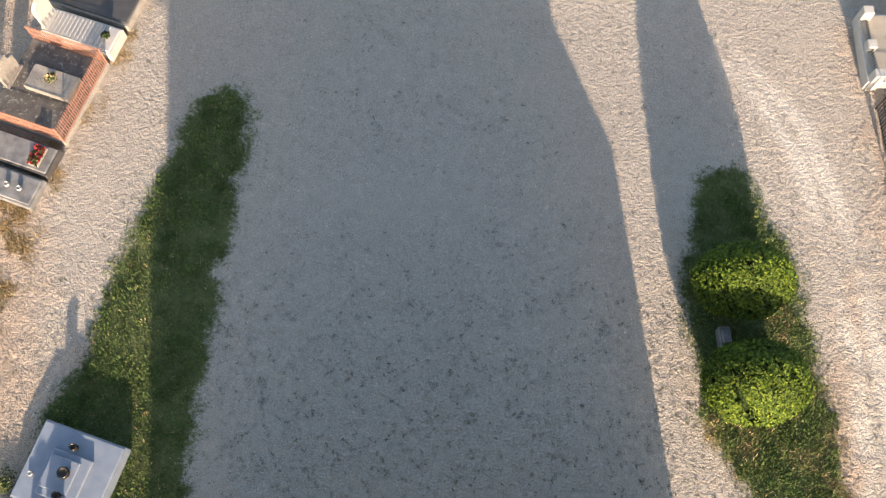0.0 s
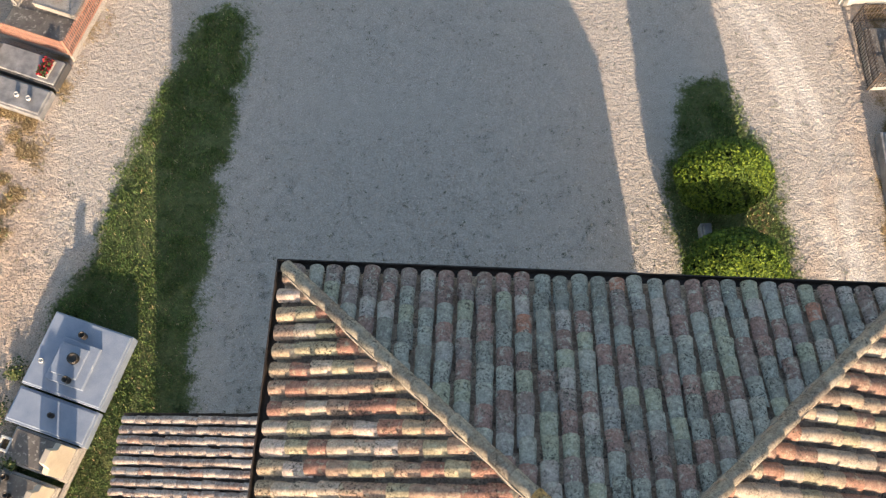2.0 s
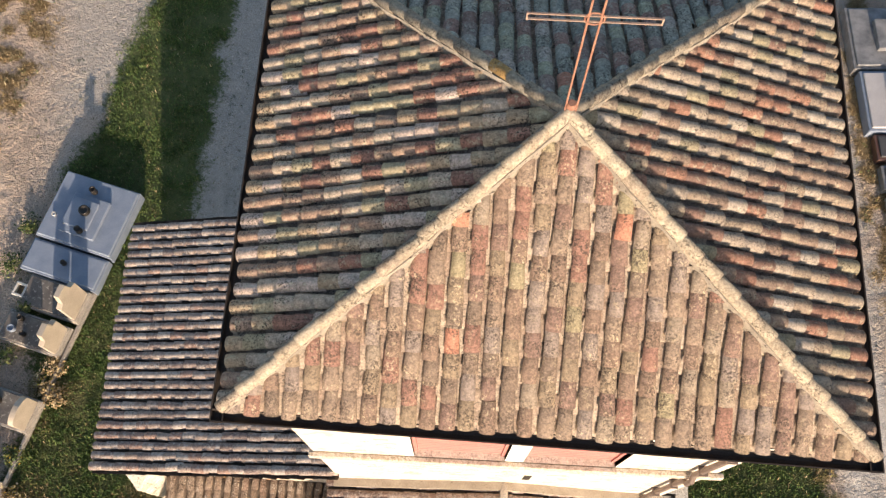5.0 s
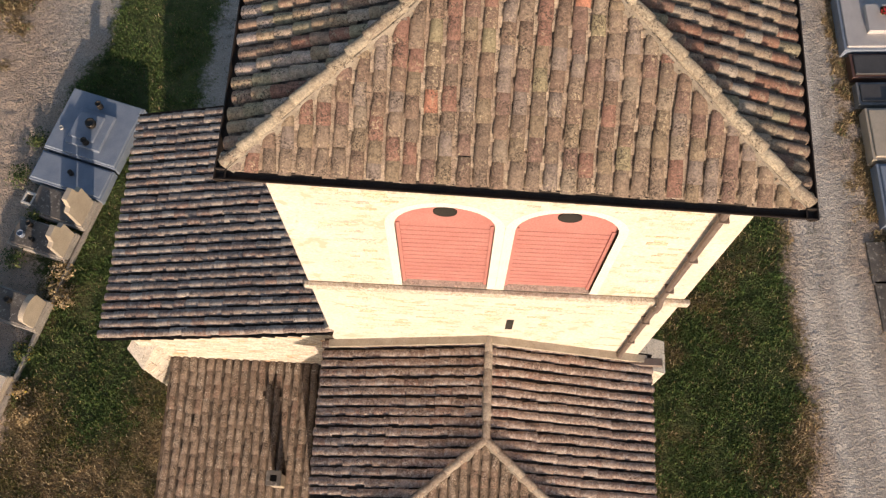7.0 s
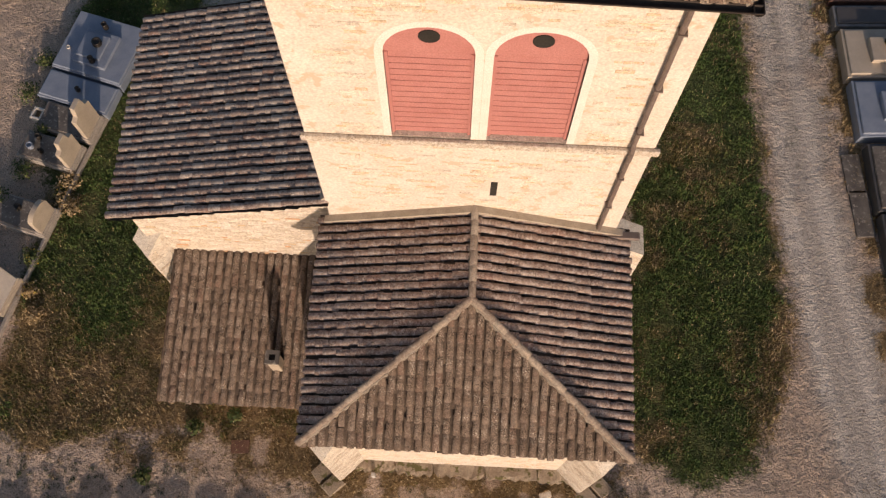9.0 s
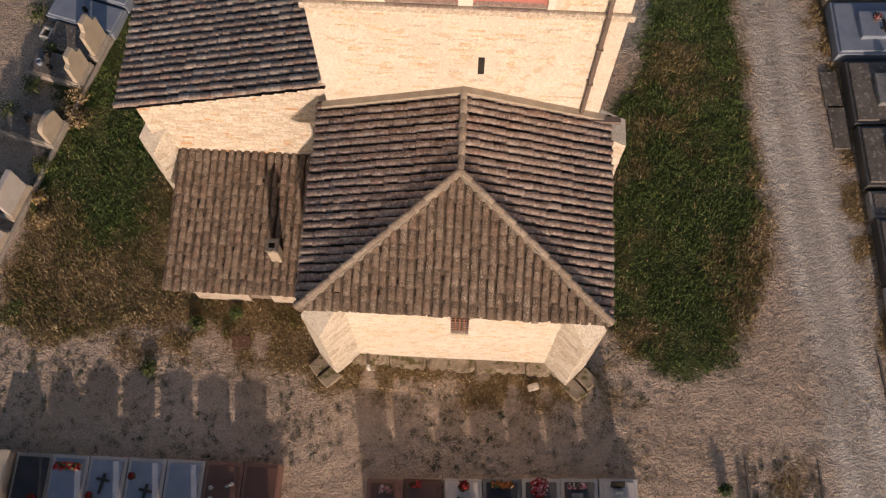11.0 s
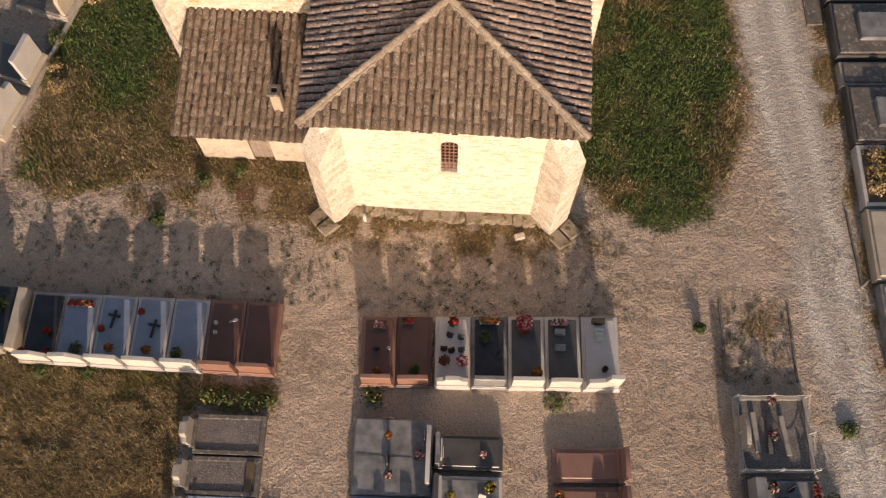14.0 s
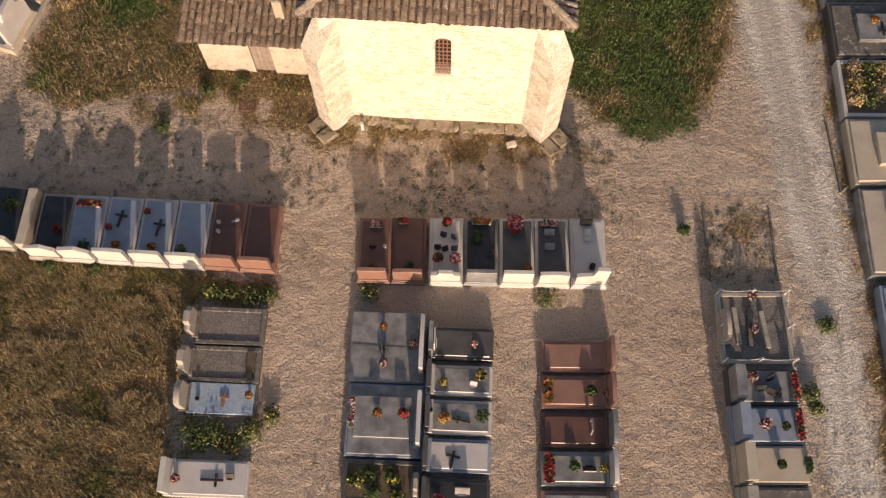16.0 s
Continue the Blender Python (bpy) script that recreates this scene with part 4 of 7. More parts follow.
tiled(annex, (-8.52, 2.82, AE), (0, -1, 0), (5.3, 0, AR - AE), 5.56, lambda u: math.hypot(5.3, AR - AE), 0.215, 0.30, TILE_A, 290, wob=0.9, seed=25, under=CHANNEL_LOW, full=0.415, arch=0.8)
wpart("roof_deck", prism([(-8.45, AE - 0.12), (-3.22, AR - 0.14), (-3.22, AR - 0.07), (-8.45, AE - 0.05)], -2.66, 2.74), WOOD, annex)
wpart("flashing", prism([(-3.36, AR - 0.0), (-3.2, AR + 0.04), (-3.2, AR + 0.18), (-3.25, AR + 0.18)], -2.66, 2.8), MORTAR, annex)
buttress(annex, (-7.97, -2.24), 225, 0.66, 0.62, 3.4, 4.4, 43)
buttress(annex, (-7.2, 2.45), 90, 0.95, 0.75, 3.6, 4.6, 44)

# ---- apse ----
apse = thing("church_apse", pose(0.1, -5.0, 0), "square limestone choir with a hipped tile roof", "choir")
AX0, AX1, AY = -3.08, 3.30, -7.28
for s in ((AX0, -0.02, AY, AY + 0.5, 0, 6.0), (0.42, AX1, AY, AY + 0.5, 0, 6.0), (-0.02, 0.42, AY, AY + 0.5, 0, 2.9), (-0.02, 0.42, AY, AY + 0.5, 4.76, 6.0)):
    wpart("wall", boxes(s), LIME, apse)
wpart("wall", boxes((AX0, AX0 + 0.5, AY + 0.5, TS, 0, 6.0)), LIME, apse)
wpart("wall", boxes((AX1 - 0.5, AX1, AY + 0.5, TS, 0, 6.0)), LIME, apse)
stones(apse, (AX0, AY, 0.3), (1, 0, 0), (0, 0, 1), AX1 - AX0, 5.7, STREAK, budget=200, hole=lambda uu, vv, w, h: uu + w > 2.95 and uu < 3.62 and vv + h > 2.45 and vv < 4.6, course=(0.045, 0.10), run=(0.08, 0.3), proud=(0.002, 0.007), seed=13, show=0.5, margin=0.3)
rngp = random.Random(9)
px = AX0 + 0.3
while px < AX1 - 0.3:
    w = min(rngp.uniform(0.7, 1.5), AX1 - 0.2 - px)
    d0, d1, hh = rngp.uniform(0.26, 0.40), rngp.uniform(0.26, 0.40), rngp.uniform(0.10, 0.16)
    bm = bmesh.new()
    n = 12
    front = [(px + 0.01 + (w - 0.02) * k / n, AY - d0 - (d1 - d0) * k / n + rngp.uniform(-0.05, 0.05) + (0.07 if k in (0, n) else 0.0)) for k in range(n + 1)]
    rows = [[bm.verts.new((x, y, -0.06)) for x, y in front], [bm.verts.new((x, y + 0.02, hh * rngp.uniform(0.5, 0.75))) for x, y in front], [bm.verts.new((x, y + 0.10 + rngp.uniform(-0.03, 0.05), hh + rngp.uniform(-0.05, 0.03))) for x, y in front], [bm.verts.new((x, AY + 0.02, hh + 0.03)) for x, y in front]]
    for a, b in zip(rows, rows[1:]):
        for k in range(n):
            bm.faces.new((a[k], a[k + 1], b[k + 1], b[k]))
    bm.faces.new([r[0] for r in rows])
    bm.faces.new([r[-1] for r in rows][::-1])
    wpart("footing_stone", bm, FOOTING, apse)
    px += w
win = wpart("window", boxes((-0.02, 0.42, AY + 0.32, AY + 0.36, 2.9, 4.76)), BLACK_HOLE, apse, "small barred window, dark inside")
for i in range(3):
    bm = bmesh.new()
    rod(bm, (0.09 + i * 0.11, AY + 0.06, 2.88), (0.09 + i * 0.11, AY + 0.06, 4.78), 0.018)
    part("upright_bar", bm, IRON, win, "rusty iron bar")
for i in range(9):
    bm = bmesh.new()
    rod(bm, (-0.03, AY + 0.06, 3.02 + i * 0.19), (0.43, AY + 0.06, 3.02 + i * 0.19), 0.016)
    part("cross_bar", bm, IRON, win, "rusty iron bar")
bm = bmesh.new()
pts = [(-0.02, 4.5)] + [(0.2 - 0.22 * math.cos(math.pi * k / 10), 4.5 + 0.2 * math.sin(math.pi * k / 10)) for k in range(11)] + [(0.42, 4.5), (0.42, 4.8), (-0.02, 4.8)]
bm = prism(pts, AY - 0.004, AY + 0.3)
part("window_head", bm, LIME, win)
bm = boxes((-0.1, 0.5, AY - 0.015, AY + 0.3, 2.76, 2.885), bevel=0.012)
part("window_sill", bm, STONE_OLD[1], win, "worn stone sill")
for s in ([(-0.17 if k % 2 else -0.10, -0.025, AY - 0.02, AY + 0.05, 2.9 + k * 0.22, 3.1 + k * 0.22) for k in range(8)] + [(0.425, 0.56 if k % 2 else 0.5, AY - 0.02, AY + 0.05, 2.9 + k * 0.22, 3.1 + k * 0.22) for k in range(8)]):
    wpart("quoin", boxes(s, bevel=0.008), LIME, apse)
RE, RZ, RY, EY0, EY1, EXW, EXE, RX = 6.12, 7.12, -4.74, -7.76, -2.66, -3.43, 3.53, 0.04
lw, le, ls = math.hypot(RX - EXW, RZ - RE), math.hypot(EXE - RX, RZ - RE), math.hypot(RY - EY0, RZ - RE)
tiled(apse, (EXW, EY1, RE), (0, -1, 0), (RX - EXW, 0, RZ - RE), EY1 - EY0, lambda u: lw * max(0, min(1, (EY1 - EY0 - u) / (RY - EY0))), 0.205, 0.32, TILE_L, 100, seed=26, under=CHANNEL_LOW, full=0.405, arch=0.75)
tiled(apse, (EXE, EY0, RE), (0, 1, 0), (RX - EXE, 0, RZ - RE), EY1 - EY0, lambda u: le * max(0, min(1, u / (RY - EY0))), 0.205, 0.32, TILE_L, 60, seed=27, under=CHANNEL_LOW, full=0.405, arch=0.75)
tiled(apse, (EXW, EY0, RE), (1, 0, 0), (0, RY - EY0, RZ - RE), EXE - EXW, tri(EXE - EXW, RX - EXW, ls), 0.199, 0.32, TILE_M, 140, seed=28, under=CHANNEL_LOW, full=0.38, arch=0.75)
hip_line(apse, (EXW, EY0, RE + 0.08), (RX, RY, RZ + 0.08), 0.077, 0.33, seed=35, mat=HIP_LOW)
hip_line(apse, (EXE, EY0, RE + 0.08), (RX, RY, RZ + 0.08), 0.077, 0.33, seed=36, mat=HIP_LOW)
hip_line(apse, (RX, RY, RZ + 0.07), (RX, EY1, RZ + 0.07), 0.077, 0.33, seed=37, mat=HIP_LOW)
wpart("flashing", prism([(EXW + 0.1, RE + 0.02), (RX, RZ + 0.02), (EXE - 0.1, RE + 0.02), (EXE - 0.1, RE + 0.16), (RX, RZ + 0.17), (EXW + 0.1, RE + 0.16)], TS - 0.16, TS), MORTAR, apse)
wpart("eaves", boxes((EXW + 0.06, EXE - 0.06, EY0 + 0.06, EY1, 6.0, 6.08)), WOOD, apse)
buttress(apse, (-2.98, -7.18), 225, 0.72, 0.60, 4.1, 5.5, 45)
buttress(apse, (3.06, -7.18), 315, 0.72, 0.60, 4.1, 5.5, 46)
for c, a in (((-3.52, -7.82), 225), ((3.70, -7.82), 315)):
    for k in range(2):
        bm = bmesh.new()
        u0, u1 = -0.46 + k * 0.47, -0.01 + k * 0.47
        low = [(-0.30 + rngp.uniform(-0.04, 0.04), u0), (0.22 + rngp.uniform(-0.05, 0.08), u0 + rngp.uniform(0.0, 0.06)), (0.26 + rngp.uniform(-0.08, 0.05), u1 - 0.04), (-0.30, u1 + rngp.uniform(-0.03, 0.0))]
        rings = [[bm.verts.new((x * s, (y - (u0 + u1) / 2) * s + (u0 + u1) / 2, z)) for x, y in low] for s, z in ((1.04, -0.06), (1.0, 0.07), (0.9, 0.10 + 0.03 * k))]
        for p, q in zip(rings, rings[1:]):
            for n in range(4):
                bm.faces.new((p[n], p[(n + 1) % 4], q[(n + 1) % 4], q[n]))
        bm.faces.new(rings[-1])
        ob = part("footing", bm, FOOTING, apse, "loose footing stone")
        ob.matrix_basis = apse.matrix_world.inverted() @ pose(c[0], c[1], 0, 0, 0, a)
wpart("rainwater_box", boxes((3.05, 3.75, -2.9, -2.72, 6.2, 6.3), bevel=0.02), PIPE, apse)

# ---- sacristy ----
sac = thing("sacristy", pose(-5.4, -4.3, 0), "small plastered lean-to with a low clay tile roof", "outbuilding")
for s in ((-7.35, -5.82, -5.86, -5.46, 0, 2.32), (-5.18, -3.1, -5.86, -5.46, 0, 2.32), (-5.82, -5.18, -5.86, -5.46, 2.05, 2.32)):
    wpart("wall", boxes(s), SAC_PLASTER, sac)
wpart("wall", boxes((-7.35, -6.95, -5.46, -2.45, 0, 2.4)), SAC_PLASTER, sac)
bm = boxes(*[(-5.82 + k * 0.16, -5.665 + k * 0.16, -5.77, -5.73, 0.02, 2.05) for k in range(4)], bevel=0.006)
wpart("door", bm, OLD_PLANK, sac, "grey weathered plank door")
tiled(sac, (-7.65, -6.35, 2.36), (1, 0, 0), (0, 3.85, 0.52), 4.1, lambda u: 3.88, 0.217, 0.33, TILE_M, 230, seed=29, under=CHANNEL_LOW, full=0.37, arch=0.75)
wpart("roof_deck", prism([(-7.6, 2.24), (-3.5, 2.24), (-3.5, 2.30), (-7.6, 2.30)], -6.25, -5.4), WOOD, sac)
cx0, cx1, cy0, cy1, cz = -4.86, -4.58, -5.47, -5.19, 3.32
chim = wpart("chimney", boxes((cx0, cx1, cy0, cy1, 2.3, cz), bevel=0.015), MORTAR, sac, "small rendered chimney with an open top")
part("chimney_cap", boxes((cx0 - 0.03, cx0 + 0.06, cy0 - 0.03, cy1 + 0.03, cz, cz + 0.1), (cx1 - 0.06, cx1 + 0.03, cy0 - 0.03, cy1 + 0.03, cz, cz + 0.1), (cx0 + 0.06, cx1 - 0.06, cy0 - 0.03, cy0 + 0.06, cz, cz + 0.1), (cx0 + 0.06, cx1 - 0.06, cy1 - 0.06, cy1 + 0.03, cz, cz + 0.1)), G_OLDDARK, chim)
part("flue", boxes((cx0 + 0.06, cx1 - 0.06, cy0 + 0.06, cy1 - 0.06, cz, cz + 0.04)), BLACK_HOLE, chim)


# ---- plants ----
def leaf_cloud(points, normals, size, rng, squash=1.0):
    """Small folded leaves at points, roughly facing along the normals."""
    n = len(points)
    up = np.asarray(normals) + rng.normal(0, 0.55, (n, 3))
    up /= np.linalg.norm(up, axis=1)[:, None]
    ref = rng.normal(0, 1, (n, 3))
    a = np.cross(up, ref)
    a /= np.linalg.norm(a, axis=1)[:, None] + 1e-9
    b = np.cross(up, a)
    s = (size * rng.uniform(0.6, 1.4, n))[:, None]
    p = np.asarray(points)
    v = np.stack([p - a * s * 0.5, p + b * s * 0.9 * squash + up * s * 0.15, p + a * s * 0.5, p - b * s * 0.6 * squash - up * s * 0.1], 1).reshape(-1, 3)
    f = np.arange(n * 4).reshape(n, 4)
    return v.tolist(), f.tolist()


def hedge_ball(name, x, y, rx, ry, h, seed, label):
    """A clipped conifer: trunk, inner mass with shade put into its dark leaf colour, and a crown of many small sprays
    with gaps.
    """
    ob = thing(name, pose(x, y, 0), label, "bush", "clipped bushes on the gravel island")
    rng = np.random.RandomState(seed)
    bm = bmesh.new()
    bmesh.ops.create_cone(bm, cap_ends=True, segments=10, radius1=0.13, radius2=0.07, depth=h * 0.6, matrix=pose(0, 0, h * 0.3))
    part("trunk", bm, WOOD, ob)

    def shape(n, k):
        d = rng.normal(0, 1, (n, 3))
        d /= np.linalg.norm(d, axis=1)[:, None]
        e = np.sign(d) * np.abs(d) ** 0.8
        e /= np.maximum(np.linalg.norm(e, axis=1)[:, None], 0.9)
        lump = 1 + 0.10 * (lattice(d[:, 0] * 3 + 9, d[:, 2] * 3 + d[:, 1] * 2, 1.0, seed) - 0.5)
        r = (k * lump)[:, None]
        q = e * r * np.array([rx, ry, h * 0.5]) + np.array([0, 0, h * 0.5])
        q[:, :2] *= (1.03 - 0.30 * np.clip(q[:, 2] / h, 0, 1) ** 2)[:, None]
        return q, d
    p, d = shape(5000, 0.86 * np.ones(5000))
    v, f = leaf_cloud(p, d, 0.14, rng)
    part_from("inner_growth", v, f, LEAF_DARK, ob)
    n = 42000
    p, d = shape(n, 0.90 + 0.13 * rng.rand(n))
    keep = lattice(p[:, 0] * 1.0 + p[:, 2] * 0.7, p[:, 1] * 1.0 - p[:, 2] * 0.7, 0.085, seed + 5) > 0.40
    v, f = leaf_cloud(p[keep], d[keep] + np.array([0, 0, 0.3]), 0.042, rng, 1.4)
    part_from("crown", v, f, LEAF_BUSH, ob)
    return ob


def part_from(name, v, f, mat, parent, label=""):
    ob = add_mesh(name, v, f, mat, parent)
    return tagged(ob, label, kind="stuff")


def shrub(x, y, r, h, mat, label, z=0.0, seed=1, n=500, size=0.05, accent=None, name="shrub"):
    ob = thing(name, pose(x, y, z), label, "plant")
    rng = np.random.RandomState(seed)
    bm = bmesh.new()
    for k in range(5):
        a = rng.rand() * 6.28
        rod(bm, (0, 0, -0.02), (math.cos(a) * r * 0.5, math.sin(a) * r * 0.5, h * 0.6), 0.008, 4)
    part("stems", bm, SOIL, ob)
    d = rng.normal(0, 1, (n, 3))
    d /= np.linalg.norm(d, axis=1)[:, None]
    k = rng.rand(n) ** 0.5
    lob = 0.7 + 0.6 * lattice(d[:, 0] * 2 + 3, d[:, 1] * 2 + 3, 0.7, seed)
    p = d * (k * lob)[:, None] * np.array([r, r, h * 0.5]) + np.array([0, 0, h * 0.5])
    p[:, 2] = np.maximum(p[:, 2], 0.01)
    m = int(n * 0.88) if accent else n
    v, f = leaf_cloud(p[:m], d[:m] + np.array([0, 0, 0.6]), size, rng)
    part_from("foliage", v, f, mat, ob)
    if accent:
        v, f = leaf_cloud(p[m:] + np.array([0, 0, 0.03]), d[m:] + np.array([0, 0, 1.0]), size * 0.9, rng)
        part_from("blossom", v, f, accent, ob)
    return ob


hedge_ball("clipped_bush", 5.68, 11.05, 1.38, 1.02, 2.95, 51, "yellow-green clipped conifer bush with a domed top")
hedge_ball("clipped_bush", 5.90, 8.28, 1.42, 1.15, 2.95, 52, "broad yellow-green clipped conifer bush beside a stone block")
bm = boxes((-0.16, 0.16, -0.3, 0.3, -0.05, 0.35), (-0.11, 0.11, -0.2, 0.2, 0.35, 0.5), bevel=0.02)
tagged(new("stone_block", mesh_of("stone_block", bm, G_GREY)), "small grey stone block between the two bushes", "stone").matrix_world = pose(5.45, 9.72, 0, 0, 0, 6)


# ---- tombs ----
def head_outline(w, h, shape):
    a, b = -w / 2, w / 2
    if shape == "wave":
        return [(a, 0), (b, 0), (b, h * 0.86)] + [(b - w * k / 10, h * (0.9 + 0.1 * math.sin(math.pi * (0.15 + 0.75 * k / 10)))) for k in range(11)] + [(a, h * 0.9)]
    if shape == "round":
        return [(a, 0), (b, 0), (b, h * 0.72)] + [(b * math.cos(math.pi * k / 12), h * 0.72 + h * 0.28 * math.sin(math.pi * k / 12)) for k in range(1, 12)] + [(a, h * 0.72)]
    if shape == "peak":
        return [(a, 0), (b, 0), (b, h * 0.7), (b * 0.6, h * 0.74), (b * 0.45, h), (a * 0.45, h), (a * 0.6, h * 0.74), (a, h * 0.7)]
    if shape == "tall":
        return [(a, 0), (b, 0), (b, h), (b - w * 0.42, h * 1.02), (b - w * 0.5, h * 0.62), (a, h * 0.52)]
    if shape == "slant":
        return [(a, 0), (b, 0), (b, h * 0.62), (b * 0.2, h), (a, h * 0.8)]
    return [(a, 0), (b, 0), (b, h), (a, h)]


TURN_OF = {"S": 0, "W": -90, "N": 180, "E": 90}


def tomb(cx, cy, w, l, rot, side, mats, label, base=0.16, slab=0.12, head=1.0, head_w=0.9, shape="flat", lip=0.06, panel=None, panel_mat=None, open_bed=None, rows="", thick=0.12, back=0.06, tilt=2.0):
    """A grave: plinth, slab (or an open bed inside a kerb) and a headstone at its side of the plan. Local y runs from the headstone to the foot."""
    ob = thing("tomb", pose(cx, cy, 0, 0, 0, rot + TURN_OF[side]), label, "tomb", rows)
    mb, ms, mh = mats
    hw, hl = w / 2, l / 2
    if open_bed:
        k = 0.12
        part("kerb", boxes((-hw, hw, -hl, -hl + k, -0.05, base), (-hw, hw, hl - k, hl, -0.05, base), (-hw, -hw + k, -hl + k, hl - k, -0.05, base), (hw - k, hw, -hl + k, hl - k, -0.05, base), bevel=0.012), mb, ob)
        part("bed", boxes((-hw + k, hw - k, -hl + k, hl - k, -0.05, base - 0.05)), open_bed, ob)
        top = base - 0.05
    else:
        part("plinth", boxes((-hw, hw, -hl, hl, -0.05, base), bevel=0.012), mb, ob)
        bm = boxes((-hw + lip, hw - lip, -hl + lip, hl - lip, 0, slab), bevel=0.018)
        s = part("slab", bm, ms, ob)
        s.matrix_basis = pose(0, 0, base - 0.01, -tilt * 0.4)
        top = base + slab
        if panel:
            x0, x1, y0, y1, hh = panel
            part("raised_panel", boxes((x0, x1, y0, y1, top - 0.04, top + hh), bevel=0.015), panel_mat or ms, ob)
    if head:
        y = -hl + back
        f = part("headstone_foot", boxes((-head_w / 2 - 0.04, head_w / 2 + 0.04, y - 0.04, y + thick + 0.08, base - 0.02, base + 0.13), bevel=0.01), mb, ob)
        s = part("headstone", prism(head_outline(head_w, head, shape), y, y + thick, 0.008), mh, ob, "upright headstone")
        s.matrix_basis = pose(0, 0, base + 0.11)
    return ob, top


def local(ob, x, y, z):
    return ob.matrix_world @ Vector((x, y, z))


def bouquet(at, r, petals, label, pot=TERRA, seed=1, green=WEED, n=90):
    ob = thing("flower_pot", pose(*at), label, "flowers")
    rng = np.random.RandomState(seed)
    r *= 0.85
    bm = bmesh.new()
    bmesh.ops.create_cone(bm, cap_ends=True, segments=10, radius1=r * 0.45, radius2=r * 0.6, depth=0.14, matrix=pose(0, 0, 0.07))
    part("pot", bm, pot, ob)
    d = rng.normal(0, 1, (n, 3))
    d[:, 2] = abs(d[:, 2])
    d /= np.linalg.norm(d, axis=1)[:, None]
    p = d * np.array([r, r, r * 0.7]) * rng.uniform(0.75, 1.05, (n, 1)) + np.array([0, 0, 0.15])
    v, f = leaf_cloud(p * np.array([0.95, 0.95, 0.85]), d, 0.07, rng)
    part_from("foliage", v, f, green, ob)
    v, f = leaf_cloud(p[: n * 2 // 3], d[: n * 2 // 3], 0.05, rng)
    part_from("bloom", v, f, petals, ob)
    return ob


def trough(m, w, d, petals, label, seed=1):
    """A long planter filled with low flowers."""
    ob = thing("flower_trough", m, label, "flowers")
    part("trough", boxes((-w / 2, w / 2, -d / 2, d / 2, 0, 0.1), bevel=0.01), G_OLD, ob)
    rng = np.random.RandomState(seed)
    n = int(900 * w * d) + 60
    p = np.stack([rng.uniform(-w / 2, w / 2, n), rng.uniform(-d / 2, d / 2, n), rng.uniform(0.1, 0.18, n)], 1)
    up = np.tile([0, 0, 1.0], (n, 1))
    v, f = leaf_cloud(p[: n // 3], up[: n // 3], 0.07, rng)
    part_from("foliage", v, f, WEED, ob)
    v, f = leaf_cloud(p[n // 3:], up[n // 3:], 0.06, rng)
    part_from("bloom", v, f, petals, ob)


def flat_cross(m, l, w, mat, label):
    ob = new("lying_cross", mesh_of("lying_cross", boxes((-0.035, 0.035, -l / 2, l / 2, 0, 0.05), (-w / 2, -0.036, l * 0.12, l * 0.12 + 0.07, 0, 0.05), (0.036, w / 2, l * 0.12, l * 0.12 + 0.07, 0, 0.05), bevel=0.008), mat))
    ob.matrix_world = m
    tagged(ob, label, "cross")


def plaque(m, w, h, mat, label):
    bm = boxes((-w / 2, w / 2, -0.02, 0.02, 0.0, h), (-w * 0.3, w * 0.3, -0.06, 0.06, 0, 0.025), bevel=0.006)
    ob = new("plaque", mesh_of("plaque", bm, mat))
    ob.matrix_world = m
    tagged(ob, label, "plaque")


def vase(at, r, h, mat, label):
    bm = bmesh.new()
    prof = [(0.5, 0), (0.9, 0.15), (1.0, 0.45), (0.7, 0.75), (0.95, 1.0), (0.75, 0.98), (0.55, 0.7)]
    rings = [[bm.verts.new((r * k * math.cos(a * math.pi / 6), r * k * math.sin(a * math.pi / 6), h * z)) for a in range(12)] for k, z in prof]
    for a, b in zip(rings, rings[1:]):
        for i in range(12):
            bm.faces.new((a[i], a[(i + 1) % 12], b[(i + 1) % 12], b[i]))
    bm.faces.new(rings[0][::-1])
    bm.faces.new(rings[-1])
    ob = new("vase", mesh_of("vase", bm, mat, True))
    ob.matrix_world = pose(*at)
    tagged(ob, label, "vase")


# row before the choir
ROW_E = [(-1.46, 0.98, (G_ROSE, G_BROWN, G_ROSE), "flat", 1.0, "polished brown granite tomb with a rose headstone"),
         (-0.44, 1.0, (G_BROWN, G_BROWN, G_ROSE), "wave", 0.98, "dark brown granite tomb with a curved headstone"),
         (0.66, 1.0, (G_WHITE, G_PALE, G_WHITE), "peak", 0.92, "pale granite tomb crowded with plaques, white headstone"),
         (1.70, 1.02, (G_GREY, G_BLACK, G_GREY), "flat", 1.05, "black granite tomb with a grey kerb"),
         (2.76, 1.02, (G_WHITE, G_DARK, G_WHITE), "flat", 1.05, "dark grey granite tomb with a white headstone"),
         (3.80, 1.0, (G_WHITE, G_DARK, G_WHITE), "wave", 1.0, "charcoal granite tomb with a white wavy headstone"),
         (4.87, 1.04, (G_PALE, G_PALE, G_WHITE), "tall", 1.42, "whitish granite tomb with a slanted headstone")]
tops = []
